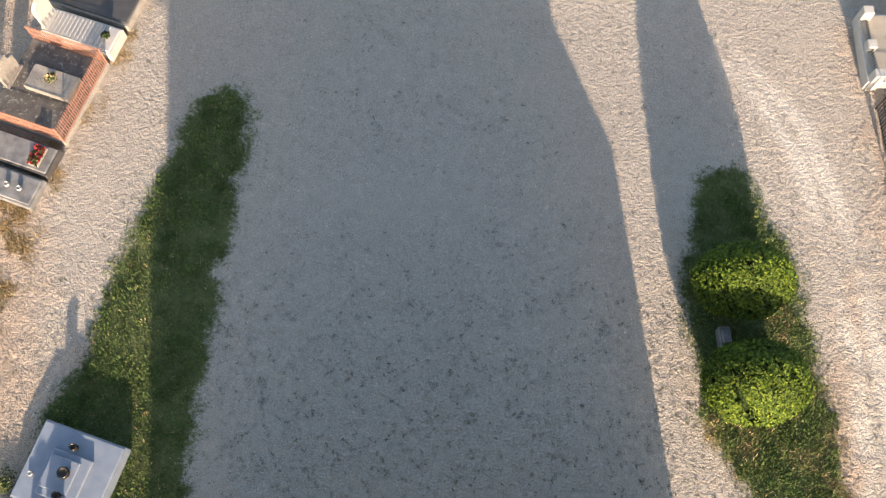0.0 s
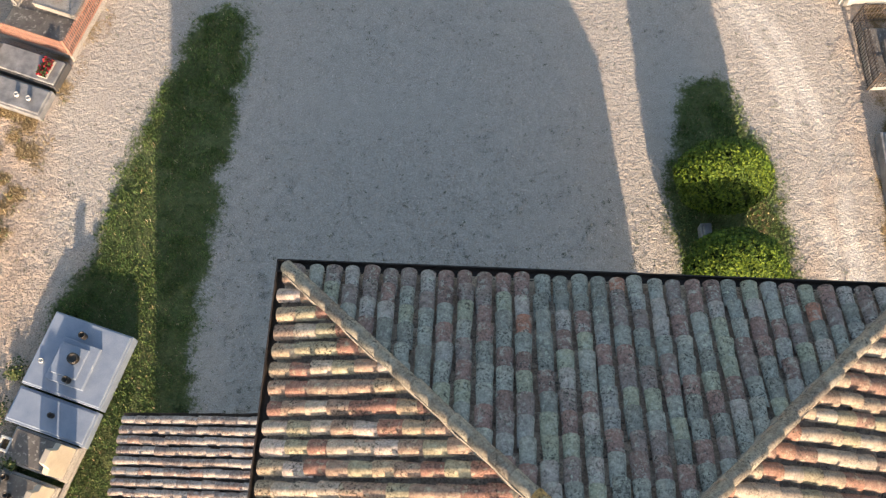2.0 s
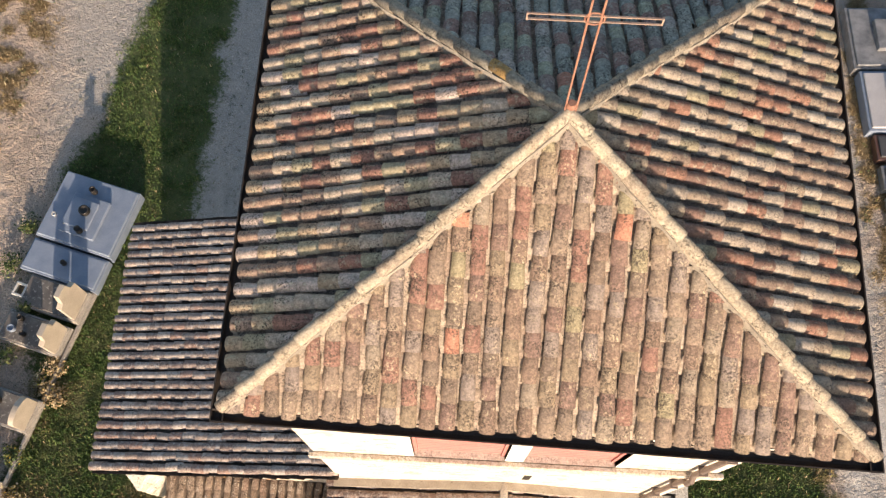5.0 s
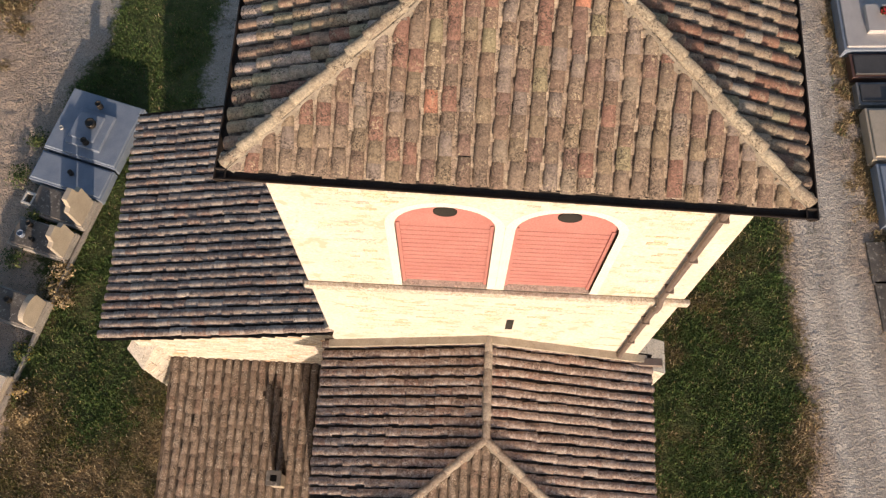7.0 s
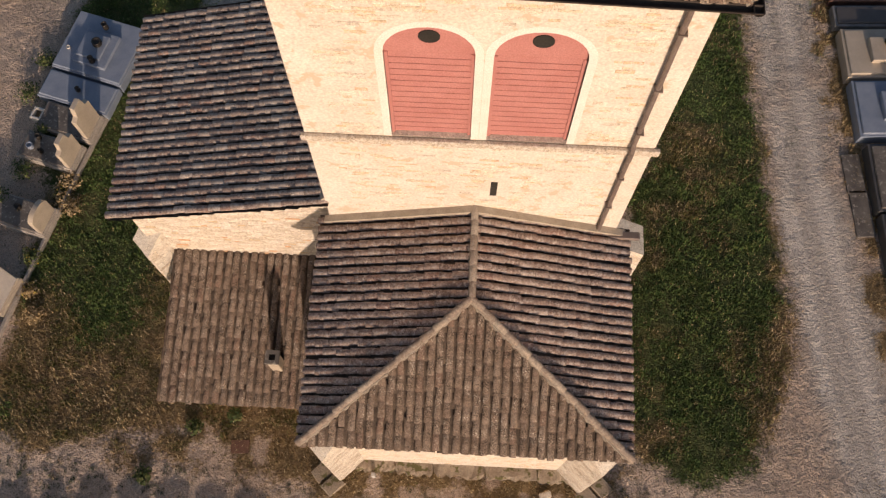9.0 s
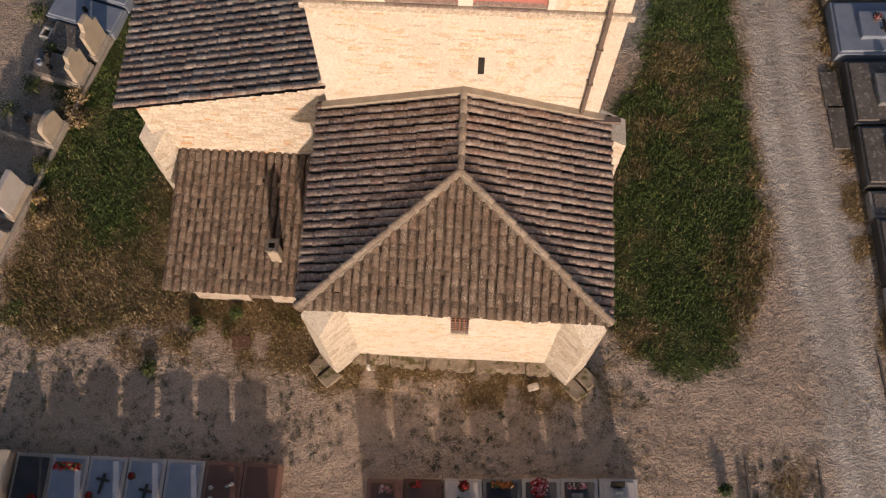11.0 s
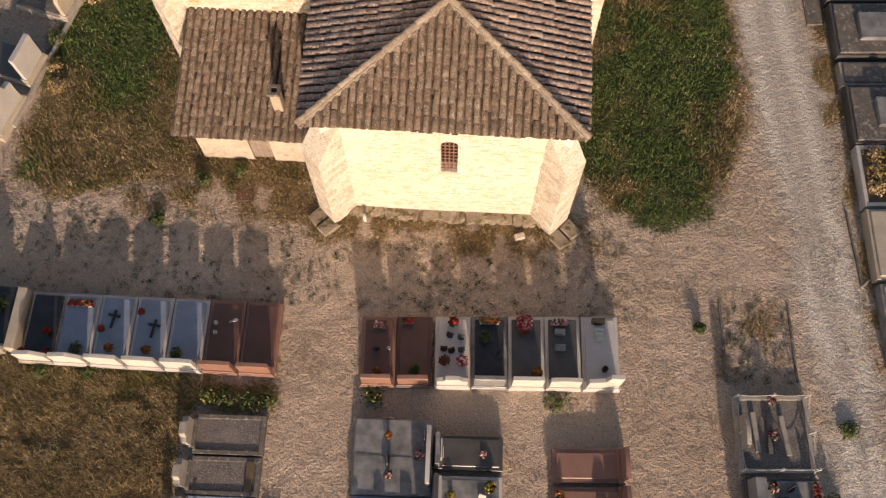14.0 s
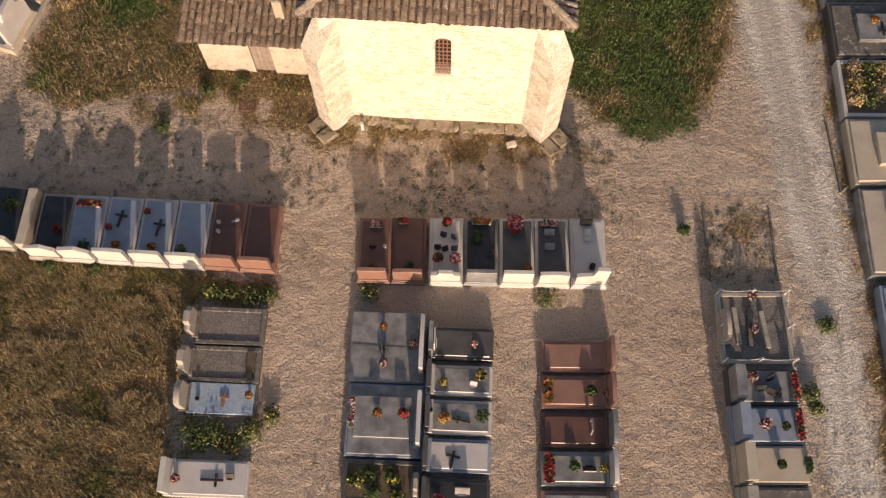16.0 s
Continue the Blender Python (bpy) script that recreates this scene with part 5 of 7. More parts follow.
for i, (x, w, mats, shp, hh, lab) in enumerate(ROW_E):
    x -= 0.08 + 0.012 * (x + 1.5)
    y0, y1 = -12.73 + 0.037 * (x + 1.95), -10.72 + 0.055 * (x + 2.0)
    tops.append(tomb(x, (y0 + y1) / 2, w, y1 - y0, 2.2, "S", mats, lab, head=hh - 0.27, head_w=w * 0.84, shape=shp, rows="row of tombs before the choir", base=0.2, slab=0.1, lip=0.10))
t, z = tops[0]
trough(t.matrix_world @ pose(0.02, 0.72, z), 0.35, 0.16, PET_PINK, "pink and white flowers in a small trough", 3)
bouquet(local(t, 0.0, -0.62, z), 0.13, PET_ORANGE, "rust-coloured flowers by a headstone", seed=4)
vase(local(t, 0.3, 0.05, z), 0.05, 0.14, G_WHITE, "small white vase on brown granite")
plaque(t.matrix_world @ pose(-0.05, 0.05, z), 0.2, 0.14, BRONZE, "dark plaque on brown granite")
t, z = tops[1]
shrub(*local(t, 0.02, -0.55, z)[:2], 0.16, 0.2, WEED, "small potted green plant", z=z, seed=6, n=120, size=0.06, name="potted_plant")
trough(t.matrix_world @ pose(-0.2, 0.85, z), 0.3, 0.14, PET_RED, "dark red flowers at a tomb's foot", 7)
t, z = tops[2]
bouquet(local(t, 0.02, 0.82, z), 0.17, PET_RED, "red and pink bouquet at a tomb's foot", seed=8)
for k, (px, py) in enumerate(((-0.1, 0.42), (0.22, 0.36), (-0.25, 0.02), (0.25, 0.0), (-0.02, -0.02))):
    plaque(t.matrix_world @ pose(px, py, z, -35, 0, 10 * (k - 2)), 0.2, 0.16, BRONZE if k % 2 == 0 else G_DARK, "dark memorial plaque on a pale slab")
bouquet(local(t, -0.22, -0.3, z), 0.18, WEED, "leafy pot with red buds on a pale slab", seed=9, green=PET_RED)
bouquet(local(t, 0.27, -0.32, z), 0.2, PET_PINK, "pink and white bouquet on a pale slab", seed=10, green=PET_RED)
t, z = tops[3]
trough(t.matrix_world @ pose(0.0, 0.86, z), 0.55, 0.15, PET_ORANGE, "rusty red flowers in a trough", 11)
bouquet(local(t, -0.12, 0.38, z), 0.19, WEED, "leafy green pot with white flowers", seed=12, pot=G_DARK)
flat_cross(t.matrix_world @ pose(0.3, -0.1, z, 0, 0, -40), 0.3, 0.16, BRONZE, "small bronze cross lying on black granite")
t, z = tops[4]
bouquet(local(t, -0.05, 0.8, z), 0.3, PET_PINK, "large pink and red bouquet", seed=13, green=PET_RED, n=200)
bouquet(local(t, -0.05, 0.58, z), 0.15, PET_RED, "bright red bouquet on a tomb", seed=14)
bouquet(local(t, 0.28, -0.6, z), 0.17, PET_ORANGE, "orange chrysanthemum pot on a tomb", seed=15)
t, z = tops[5]
trough(t.matrix_world @ pose(-0.1, 0.84, z), 0.45, 0.14, PET_PINK, "muted pink flowers at a tomb's foot", 16)
for k in range(2):
    plaque(t.matrix_world @ pose(-0.08, 0.5 - k * 0.45, z, -50), 0.3, 0.2, G_GREY, "grey granite plaque on a tomb")
t, z = tops[6]
plaque(t.matrix_world @ pose(-0.05, 0.83, z, -40), 0.38, 0.2, BRONZE, "dark bronze plaque with pale figures")
for k in range(3):
    plaque(t.matrix_world @ pose(-0.02, 0.6 - k * 0.13, z, -60), 0.22, 0.12, G_WHITE, "small white plaque on pale granite")
vase(local(t, 0.08, -0.5, z), 0.09, 0.22, BRONZE, "dark bronze vase by a headstone")

# row in the meadow's edge
ROW_W = [(-4.90, (G_ROSE, G_BROWN, G_ROSE), "wave", 1.0, "brown granite tomb with a rose headstone, bare slab"),
         (-5.94, (G_ROSE, G_BROWN, G_ROSE), "wave", 1.0, "dark brown granite tomb with small white vases"),
         (-6.98, (G_PALE, G_BLUE, G_WHITE), "wave", 1.02, "blue-grey granite tomb with a wavy white headstone"),
         (-8.03, (G_PALE, G_BLUE, G_WHITE), "wave", 1.02, "blue-grey granite tomb with a dark cross"),
         (-9.08, (G_PALE, G_BLUE, G_WHITE), "wave", 1.02, "blue-grey granite tomb with flowers and a bronze cross"),
         (-10.12, (G_PALE, G_BLUE, G_WHITE), "slant", 1.0, "blue-grey granite tomb with a red flower trough"),
         (-11.10, (G_OLD, G_BLACK, G_WHITE), "slant", 1.0, "black slab in a pale worn kerb with red flowers")]
tw = []
for x, mats, shp, hh, lab in ROW_W:
    y0, y1 = -12.60, -10.46 + 0.008 * (x + 4.4)
    tw.append(tomb(x, (y0 + y1) / 2, 1.02, y1 - y0, -0.2, "S", mats, lab, head=hh - 0.27, head_w=0.88, shape=shp, rows="row of tombs at the meadow", base=0.22, slab=0.1, lip=0.10))
t, z = tw[1]
for k in range(2):
    vase(local(t, -0.25 + 0.02 * k, 0.35 - 0.28 * k, z), 0.06, 0.13, G_WHITE, "small white vase on brown granite")
flat_cross(t.matrix_world @ pose(0.22, 0.45, z, 0, 0, -60), 0.24, 0.1, WHITE_MET, "small pale ornament on brown granite")
t, z = tw[2]
shrub(*local(t, -0.2, -0.6, z)[:2], 0.17, 0.22, WEED, "dark green potted plant", z=z, seed=17, n=150, size=0.06, name="potted_plant")
for t, z in (tw[3], tw[4]):
    flat_cross(t.matrix_world @ pose(-0.05 if t is tw[4][0] else 0.08, 0.32 if t is tw[4][0] else 0.1, z, 0, 0, -8), 0.55, 0.36, BRONZE, "dark bronze cross lying on a slab")
    bouquet(local(t, 0.0, -0.55, z), 0.14, PET_ORANGE, "rust-orange flowers in a low pot", seed=18)
    bouquet(local(t, -0.3, 0.0 if t is tw[4][0] else 0.55, z), 0.1, PET_RED, "small red flower pot", seed=19)
t, z = tw[5]
trough(t.matrix_world @ pose(0.02, 0.72, z), 0.72, 0.17, PET_RED, "dark red flowers in a long trough", 20)
shrub(*local(t, 0.1, -0.6, z)[:2], 0.2, 0.22, WEED, "green potted plant by a headstone", z=z, seed=21, n=150, size=0.06, name="potted_plant")
t, z = tw[6]
bouquet(local(t, 0.2, -0.15, z), 0.13, PET_RED, "bright red flowers on a black slab", seed=22)
bouquet(local(t, 0.3, -0.75, z), 0.13, PET_RED, "red flowers by a leaning headstone", seed=23)
bouquet(local(t, -0.4, -0.75, z), 0.1, PET_RED, "red flowers on a worn kerb", seed=24)
bm = boxes((-0.14, 0.14, -1.0, 0.82, -0.05, 0.55), bevel=0.03)
tagged(new("low_wall", mesh_of("low_wall", bm, G_BEIGE)), "low worn limestone wall between two tombs", "wall").matrix_world = pose(-11.83, -11.3, 0, 0, 0, -1.6)
t, z = tomb(-12.6, -11.35, 1.1, 2.0, -1.6, "S", (G_OLD, G_BLACK, G_WHITE), "dark slab behind a low wall with a white headstone", head=1.0, head_w=1.0, shape="slant", rows="row of tombs at the meadow")
shrub(*local(t, 0.1, 0.4, z)[:2], 0.28, 0.2, WEED, "green plants in a white planter", z=z, seed=25, n=220, name="potted_plant")

# short column beside the meadow
C1 = [(-14.27, 1.08, G_OLD, GRAVEL_BED, "old concrete grave with a dark gravel bed"), (-15.38, 1.02, G_OLD, GRAVEL_BED, "old gravel grave with a slim planting box")]
for y, w, mk, bed, lab in C1:
    t, z = tomb(-5.45, y, w, 1.98, 1.2, "W", (G_OLDDARK if mk is G_OLD else mk, bed, G_OLD), lab, open_bed=bed, head=0.78, head_w=0.7, shape="peak", thick=0.17, back=-0.12, rows="old graves beside the meadow", base=0.26)
    if w < 1.05:
        part("planting_box", boxes((-0.4, 0.4, 0.62, 0.82, 0.18, 0.3), bevel=0.01), SOIL, t)
t, z = tomb(-5.42, -16.35, 0.98, 1.95, 1.2, "W", (G_OLDDARK, G_BLUETILE, G_OLD), "old grave covered with pale blue mosaic", head=0.8, head_w=0.7, shape="round", thick=0.17, back=-0.12, rows="old graves beside the meadow")
flat_cross(t.matrix_world @ pose(0.05, 0.1, z, 0, 0, 85), 0.4, 0.26, IRON, "rusty iron cross with flowers lying on mosaic")
bouquet(local(t, -0.1, 0.8, z), 0.11, PET_ORANGE, "orange flowers at a mosaic grave's foot", seed=26)
vase(local(t, 0.05, -0.62, z), 0.06, 0.16, BRONZE, "dark vase on pale mosaic")
t, z = tomb(-5.5, -18.52, 0.98, 2.25, 1.5, "W", (G_PALE, G_PALE, G_WHITE), "pale grey granite tomb with a black cross", head=0.7, head_w=0.9, shape="flat", thick=0.14, rows="old graves beside the meadow", base=0.22)
flat_cross(t.matrix_world @ pose(0.05, 0.18, z, 0, 0, 0), 0.62, 0.36, BRONZE, "black metal cross lying on pale granite")
plaque(t.matrix_world @ pose(0.0, 0.66, z, -40, 0, 90), 0.24, 0.2, BRONZE, "dark plaque on pale granite")
bouquet(local(t, 0.05, -0.78, z), 0.14, PET_PINK, "faded orange and white flowers by a headstone", seed=27)
for k, (x, y, r, h, acc) in enumerate(((-6.2, -17.2, 0.45, 0.45, None), (-5.5, -17.25, 0.5, 0.5, None), (-5.0, -17.55, 0.4, 0.35, PET_ORANGE), (-4.5, -17.2, 0.42, 0.4, PET_YEL), (-5.9, -17.55, 0.35, 0.3, None))):
    shrub(x, y, r, h, LEAF_SHRUB, "overgrown flowering plants on an old grave", seed=60 + k, n=420, accent=acc)
for k, (x, y, r, h, acc) in enumerate(((-5.7, -13.25, 0.4, 0.35, None), (-5.0, -13.3, 0.42, 0.35, None), (-6.2, -13.2, 0.3, 0.3, PET_YEL), (-4.5, -13.2, 0.3, 0.25, None), (-11.0, -12.75, 0.28, 0.3, None), (-9.6, -12.7, 0.25, 0.25, None), (-1.6, -12.98, 0.36, 0.3, PET_YEL), (3.55, -12.85, 0.4, 0.22, None), (-4.0, -16.7, 0.3, 0.25, PET_YEL), (10.95, -15.2, 0.32, 0.4, PET_YEL), (11.1, -15.6, 0.25, 0.3, PET_YEL))):
    shrub(x, y, r, h, LEAF_SHRUB, "low weedy plant at the edge of the graves", seed=70 + k, n=300, accent=acc)

# wide grey tombs
t, z = tomb(-0.9, -14.62, 2.06, 2.16, 1.2, "E", (G_GREY, G_GREY, G_PALE), "broad grey marble family tomb in two slabs", head=0.8, head_w=1.5, shape="wave", thick=0.12, base=0.3, slab=0.06, lip=0.03, rows="grey family tombs")
part("joint", boxes((-0.006, 0.006, -1.0, 1.02, z - 0.01, z + 0.003)), G_DARK, t)
bouquet(local(t, 0.55, 0.15, z), 0.12, PET_ORANGE, "orange flowers on grey marble", seed=28)
bouquet(local(t, 0.05, -0.72, z), 0.17, PET_PINK, "pink bouquet on grey marble", seed=29)
bouquet(local(t, -0.5, 0.1, z), 0.13, PET_PINK, "small pink bouquet on grey marble", seed=30)
plaque(t.matrix_world @ pose(-0.1, 0.15, z, 0, 0, 8), 0.34, 0.5, G_DARK, "dark upright plaque on grey marble")
plaque(t.matrix_world @ pose(0.5, -0.85, z), 0.3, 0.9, G_DARK, "dark stele on grey marble")
t, z = tomb(-0.82, -16.68, 2.0, 2.12, 1.2, "E", (G_BLUE, G_GREY, G_PALE), "broad blue-grey tomb with flowers and a raised centre", head=0.75, head_w=1.4, shape="flat", thick=0.12, base=0.3, slab=0.08, rows="grey family tombs", panel=(-0.5, 0.62, -0.7, 0.85, 0.1))
bouquet(local(t, 0.15, 0.2, z + 0.1), 0.15, PET_ORANGE, "orange flowers in a round bowl", seed=31)
bouquet(local(t, 0.15, -0.5, z + 0.1), 0.17, PET_RED, "deep pink flowers on grey granite", seed=32)
trough(t.matrix_world @ pose(0.15, 0.92, z, 0, 0, 0), 0.8, 0.14, PET_PINK, "white flowers along a tomb's foot", 33)
t, z = tomb(-0.78, -18.4, 1.3, 2.1, 1.2, "E", (G_DARK, SOIL, G_OLD), "dark kerbed grave overgrown with plants", open_bed=SOIL, head=0.55, head_w=0.6, shape="peak", rows="grey family tombs", base=0.3)
for k, (x, y, acc) in enumerate(((-1.5, -18.3, PET_YEL), (-1.0, -18.6, None), (-0.5, -18.2, PET_YEL), (-0.35, -18.7, PET_YEL), (-1.1, -18.15, None))):
    shrub(x, y, 0.26, 0.3, WEED, "yellow flowering plants in a kerbed grave", z=0.2, seed=80 + k, n=240, accent=acc)

# narrow column east of them
C2 = [(-14.40, 0.92, (G_DARK, G_DARK, G_GREY), "dark green-grey granite tomb with a pale stele", 0.75), (-15.45, 0.86, (G_PALE, G_GREY, G_DARK), "grey granite tomb with yellow flowers", 0.8), (-16.48, 0.94, (G_PALE, G_GREY, G_DARK), "grey granite tomb with an orange bouquet", 0.8),
      (-17.52, 0.9, (G_BLUE, G_PALE, G_DARK), "pale blue-grey tomb with a bronze cross", 0.8), (-18.58, 0.9, (G_DARK, G_BLACK, G_DARK), "dark tomb with red and white flowers", 0.7)]
c2 = [tomb(1.12 + 0.02 * i, y, w, 1.88, 1.4, "W", mats, lab, head=hh, head_w=w * 0.9, shape="flat", rows="narrow column of tombs", base=0.26, slab=0.08, lip=0.09) for i, (y, w, mats, lab, hh) in enumerate(C2)]
t, z = c2[0]
plaque(t.matrix_world @ pose(0.0, -0.72, z, 0, 0, 0), 0.5, 0.75, G_PALE, "pale pointed stele on a tomb")
bouquet(local(t, 0.05, 0.4, z), 0.1, PET_PINK, "small white flowers in a dark vase", seed=34, pot=BRONZE)
t, z = c2[1]
bouquet(local(t, 0.1, -0.42, z), 0.13, PET_YEL, "small yellow flower pot", seed=35)
bouquet(local(t, -0.15, 0.6, z), 0.2, PET_YEL, "cream and yellow bouquet", seed=36)
plaque(t.matrix_world @ pose(0.15, 0.4, z, -30, 0, 80), 0.2, 0.2, G_PALE, "pale square plaque on a tomb")
t, z = c2[2]
bouquet(local(t, 0.05, -0.35, z), 0.21, PET_ORANGE, "yellow and orange bouquet on grey granite", seed=37, green=PET_YEL)
shrub(*local(t, -0.02, 0.68, z)[:2], 0.2, 0.25, WEED, "dark green potted shrub", z=z, seed=38, n=180, name="potted_plant")
flat_cross(t.matrix_world @ pose(0.1, 0.1, z, 0, 0, 170), 0.5, 0.2, BRONZE, "dark bronze figure cross lying on granite")
vase(local(t, -0.15, -0.75, z), 0.07, 0.22, BRONZE, "dark bronze vase on a tomb")
t, z = c2[3]
flat_cross(t.matrix_world @ pose(0.12, -0.1, z, 0, 0, 80), 0.5, 0.4, BRONZE, "bronze cross on pale blue granite")
t, z = c2[4]
bouquet(local(t, 0.15, -0.45, z), 0.22, PET_PINK, "red, pink and white bouquet", seed=39, green=PET_RED)
plaque(t.matrix_world @ pose(-0.05, 0.2, z, -30, 0, 90), 0.4, 0.3, G_GREY, "grey granite plaque on a tomb")

# red granite column
C3 = [(-14.55, 0.9, (G_ROSE, G_ROSE, G_ROSE), "red granite tomb with a bare slab", 0.75), (-15.57, 0.92, (G_ROSE, G_ROSE, G_ROSE), "red granite tomb with pots at both ends", 0.8), (-16.62, 0.96, (G_BROWN, G_BROWN, G_GREY), "dark brown granite tomb with a chrome ornament", 0.85),
      (-17.66, 0.92, (G_GREY, G_GREY, G_PALE), "grey granite tomb with a red flower trough", 0.8), (-18.7, 0.92, (G_ROSE, G_GREY, G_GREY), "grey and rose granite tomb", 0.7)]
c3 = [tomb(4.42 + 0.025 * i, y, w, 2.02, 2.6, "E", mats, lab, head=hh, head_w=w * 0.92, shape="wave", rows="red granite column of tombs", base=0.2, slab=0.08, lip=0.11) for i, (y, w, mats, lab, hh) in enumerate(C3)]
t, z = c3[1]
trough(t.matrix_world @ pose(0.0, 0.82, z), 0.7, 0.24, PET_ORANGE, "orange and green flowers along a tomb's foot", 40)
bouquet(local(t, 0.0, -0.35, z), 0.22, WEED, "green leafy pot on red granite", seed=41)
bouquet(local(t, -0.08, -0.82, z), 0.17, PET_PINK, "lilac bouquet by a headstone", seed=42)
t, z = c3[2]
bm = bmesh.new()
for a, b in (((0, -0.25, 0), (0, -0.25, 0.3)), ((0, -0.25, 0.3), (0, 0.05, 0.34)), ((0, 0.05, 0.34), (0, 0.12, 0))):
    rod(bm, a, b, 0.025, 8)
tagged(new("metal_ornament", mesh_of("metal_ornament", bm, WHITE_MET)), "bright bent metal ornament on brown granite", "ornament").matrix_world = t.matrix_world @ pose(0.0, -0.35, z, 0, 0, 90)
t, z = c3[3]
trough(t.matrix_world @ pose(0.0, 0.8, z), 0.75, 0.26, PET_RED, "bright red flowers in a long trough", 43)
bouquet(local(t, 0.05, 0.12, z), 0.17, WEED, "grey-green pot in a round bowl", seed=44, pot=G_OLD)
bouquet(local(t, 0.0, -0.68, z), 0.15, PET_YEL, "bright yellow flower pot", seed=45, pot=G_OLD)
plaque(t.matrix_world @ pose(0.05, -0.28, z, -40, 0, 90), 0.36, 0.22, BRONZE, "dark bronze plaque on a tomb")

# column by the road
t, z = tomb(9.46, -13.4, 2.1, 2.05, 3.2, "W", (G_OLD, GRAVEL_BED, G_OLD), "old chained plot with gravel and faded flowers", open_bed=GRAVEL_BED, head=0.6, head_w=0.9, shape="round", rows="tombs by the gravel road", base=0.2)
for k, (y, turn) in enumerate(((-0.5, 3), (-0.12, -4), (0.3, 6))):
    ls = part("fallen_stone", boxes((-0.6, 0.5, -0.07, 0.07, 0.0, 0.12), bevel=0.02), (G_OLD, G_OLDDARK, G_OLD)[k], t, "fallen worn kerb stone")
    ls.matrix_basis = pose(0.05 * k, y, 0.13, 0, 0, turn)
bouquet(local(t, 0.05, -0.05, 0.15), 0.16, PET_PINK, "pink and white bouquet on an old plot", seed=46)
bouquet(local(t, -0.88, 0.0, 0.2), 0.15, PET_PINK, "pink bouquet on an old kerb", seed=47)
chain = thing("chain_fence", t.matrix_world @ pose(0, 0, 0), "white posts with sagging chains round an old plot", "fence")
posts = [(-1.0, -0.98), (0.0, -0.98), (1.0, -0.98), (1.0, 0.0), (1.0, 0.98), (0.0, 0.98), (-1.0, 0.98), (-1.0, 0.0)]
pm = mesh_of("post", boxes((-0.022, 0.022, -0.022, 0.022, 0.1, 0.6), (-0.032, 0.032, -0.032, 0.032, 0.6, 0.66), bevel=0.006), G_WHITE)
for (x, y), (x2, y2) in zip(posts, posts[1:] + posts[:1]):
    share("post", pm, chain, pose(x, y, 0))
    bm = bmesh.new()
    last = None
    for k in range(9):
        s = k / 8
        p = (x + (x2 - x) * s, y + (y2 - y) * s, 0.58 - 0.6 * s * (1 - s))
        if last:
            rod(bm, last, p, 0.010, 5)
        last = p
    part("chain", bm, G_WHITE, chain)
C4 = [(-15.1, 0.98, (G_DARK, G_GREY, G_GREY), "grey granite tomb with plaques and a dark red trough", 0.75), (-16.17, 1.02, (G_BLUE, G_BLUE, G_BLUE), "blue-grey granite tomb with a pink bouquet", 0.8), (-17.24, 1.04, (G_BEIGE, G_BEIGE, G_BEIGE), "beige stone tomb with an arched headboard", 0.85), (-18.35, 1.04, (G_OLD, G_OLDDARK, G_OLD), "old lichened concrete tomb", 0.7)]
c4 = [tomb(9.60 + 0.06 * i, y, w, 2.03, 3.2, "W", mats, lab, head=hh, head_w=w * 0.95, shape="flat", rows="tombs by the gravel road", base=0.18, slab=0.12, thick=0.28) for i, (y, w, mats, lab, hh) in enumerate(C4)]
t, z = c4[0]
bouquet(local(t, -0.25, -0.3, z), 0.19, PET_PINK, "pink and white bouquet on grey granite", seed=48)
for k, (x, y) in enumerate(((0.2, 0.15), (0.1, -0.1), (-0.2, 0.2), (0.25, 0.4))):
    plaque(t.matrix_world @ pose(x, y, z, -20, 0, 60 + 30 * k), 0.28, 0.24, G_BLACK, "black granite plaque on a tomb")
trough(t.matrix_world @ pose(0.0, 0.84, z), 0.75, 0.16, PET_RED, "dark red flowers at a tomb's foot", 49)
t, z = c4[1]
bouquet(local(t, 0.0, -0.1, z), 0.2, PET_PINK, "pale pink and orange bouquet", seed=50)
bouquet(local(t, 0.05, 0.45, z), 0.13, WEED, "yellow-green potted plant on a tomb", seed=51)
trough(t.matrix_world @ pose(0.0, 0.84, z), 0.85, 0.16, PET_RED, "dark red flowers at a tomb's foot", 52)
t, z = c4[2]
bouquet(local(t, 0.0, 0.2, z), 0.15, WEED, "dark plant in a brown pot", seed=53, pot=BRONZE)
trough(t.matrix_world @ pose(0.0, 0.98, z - 0.1), 0.4, 0.18, WEED, "green plants in a small trough", 54)

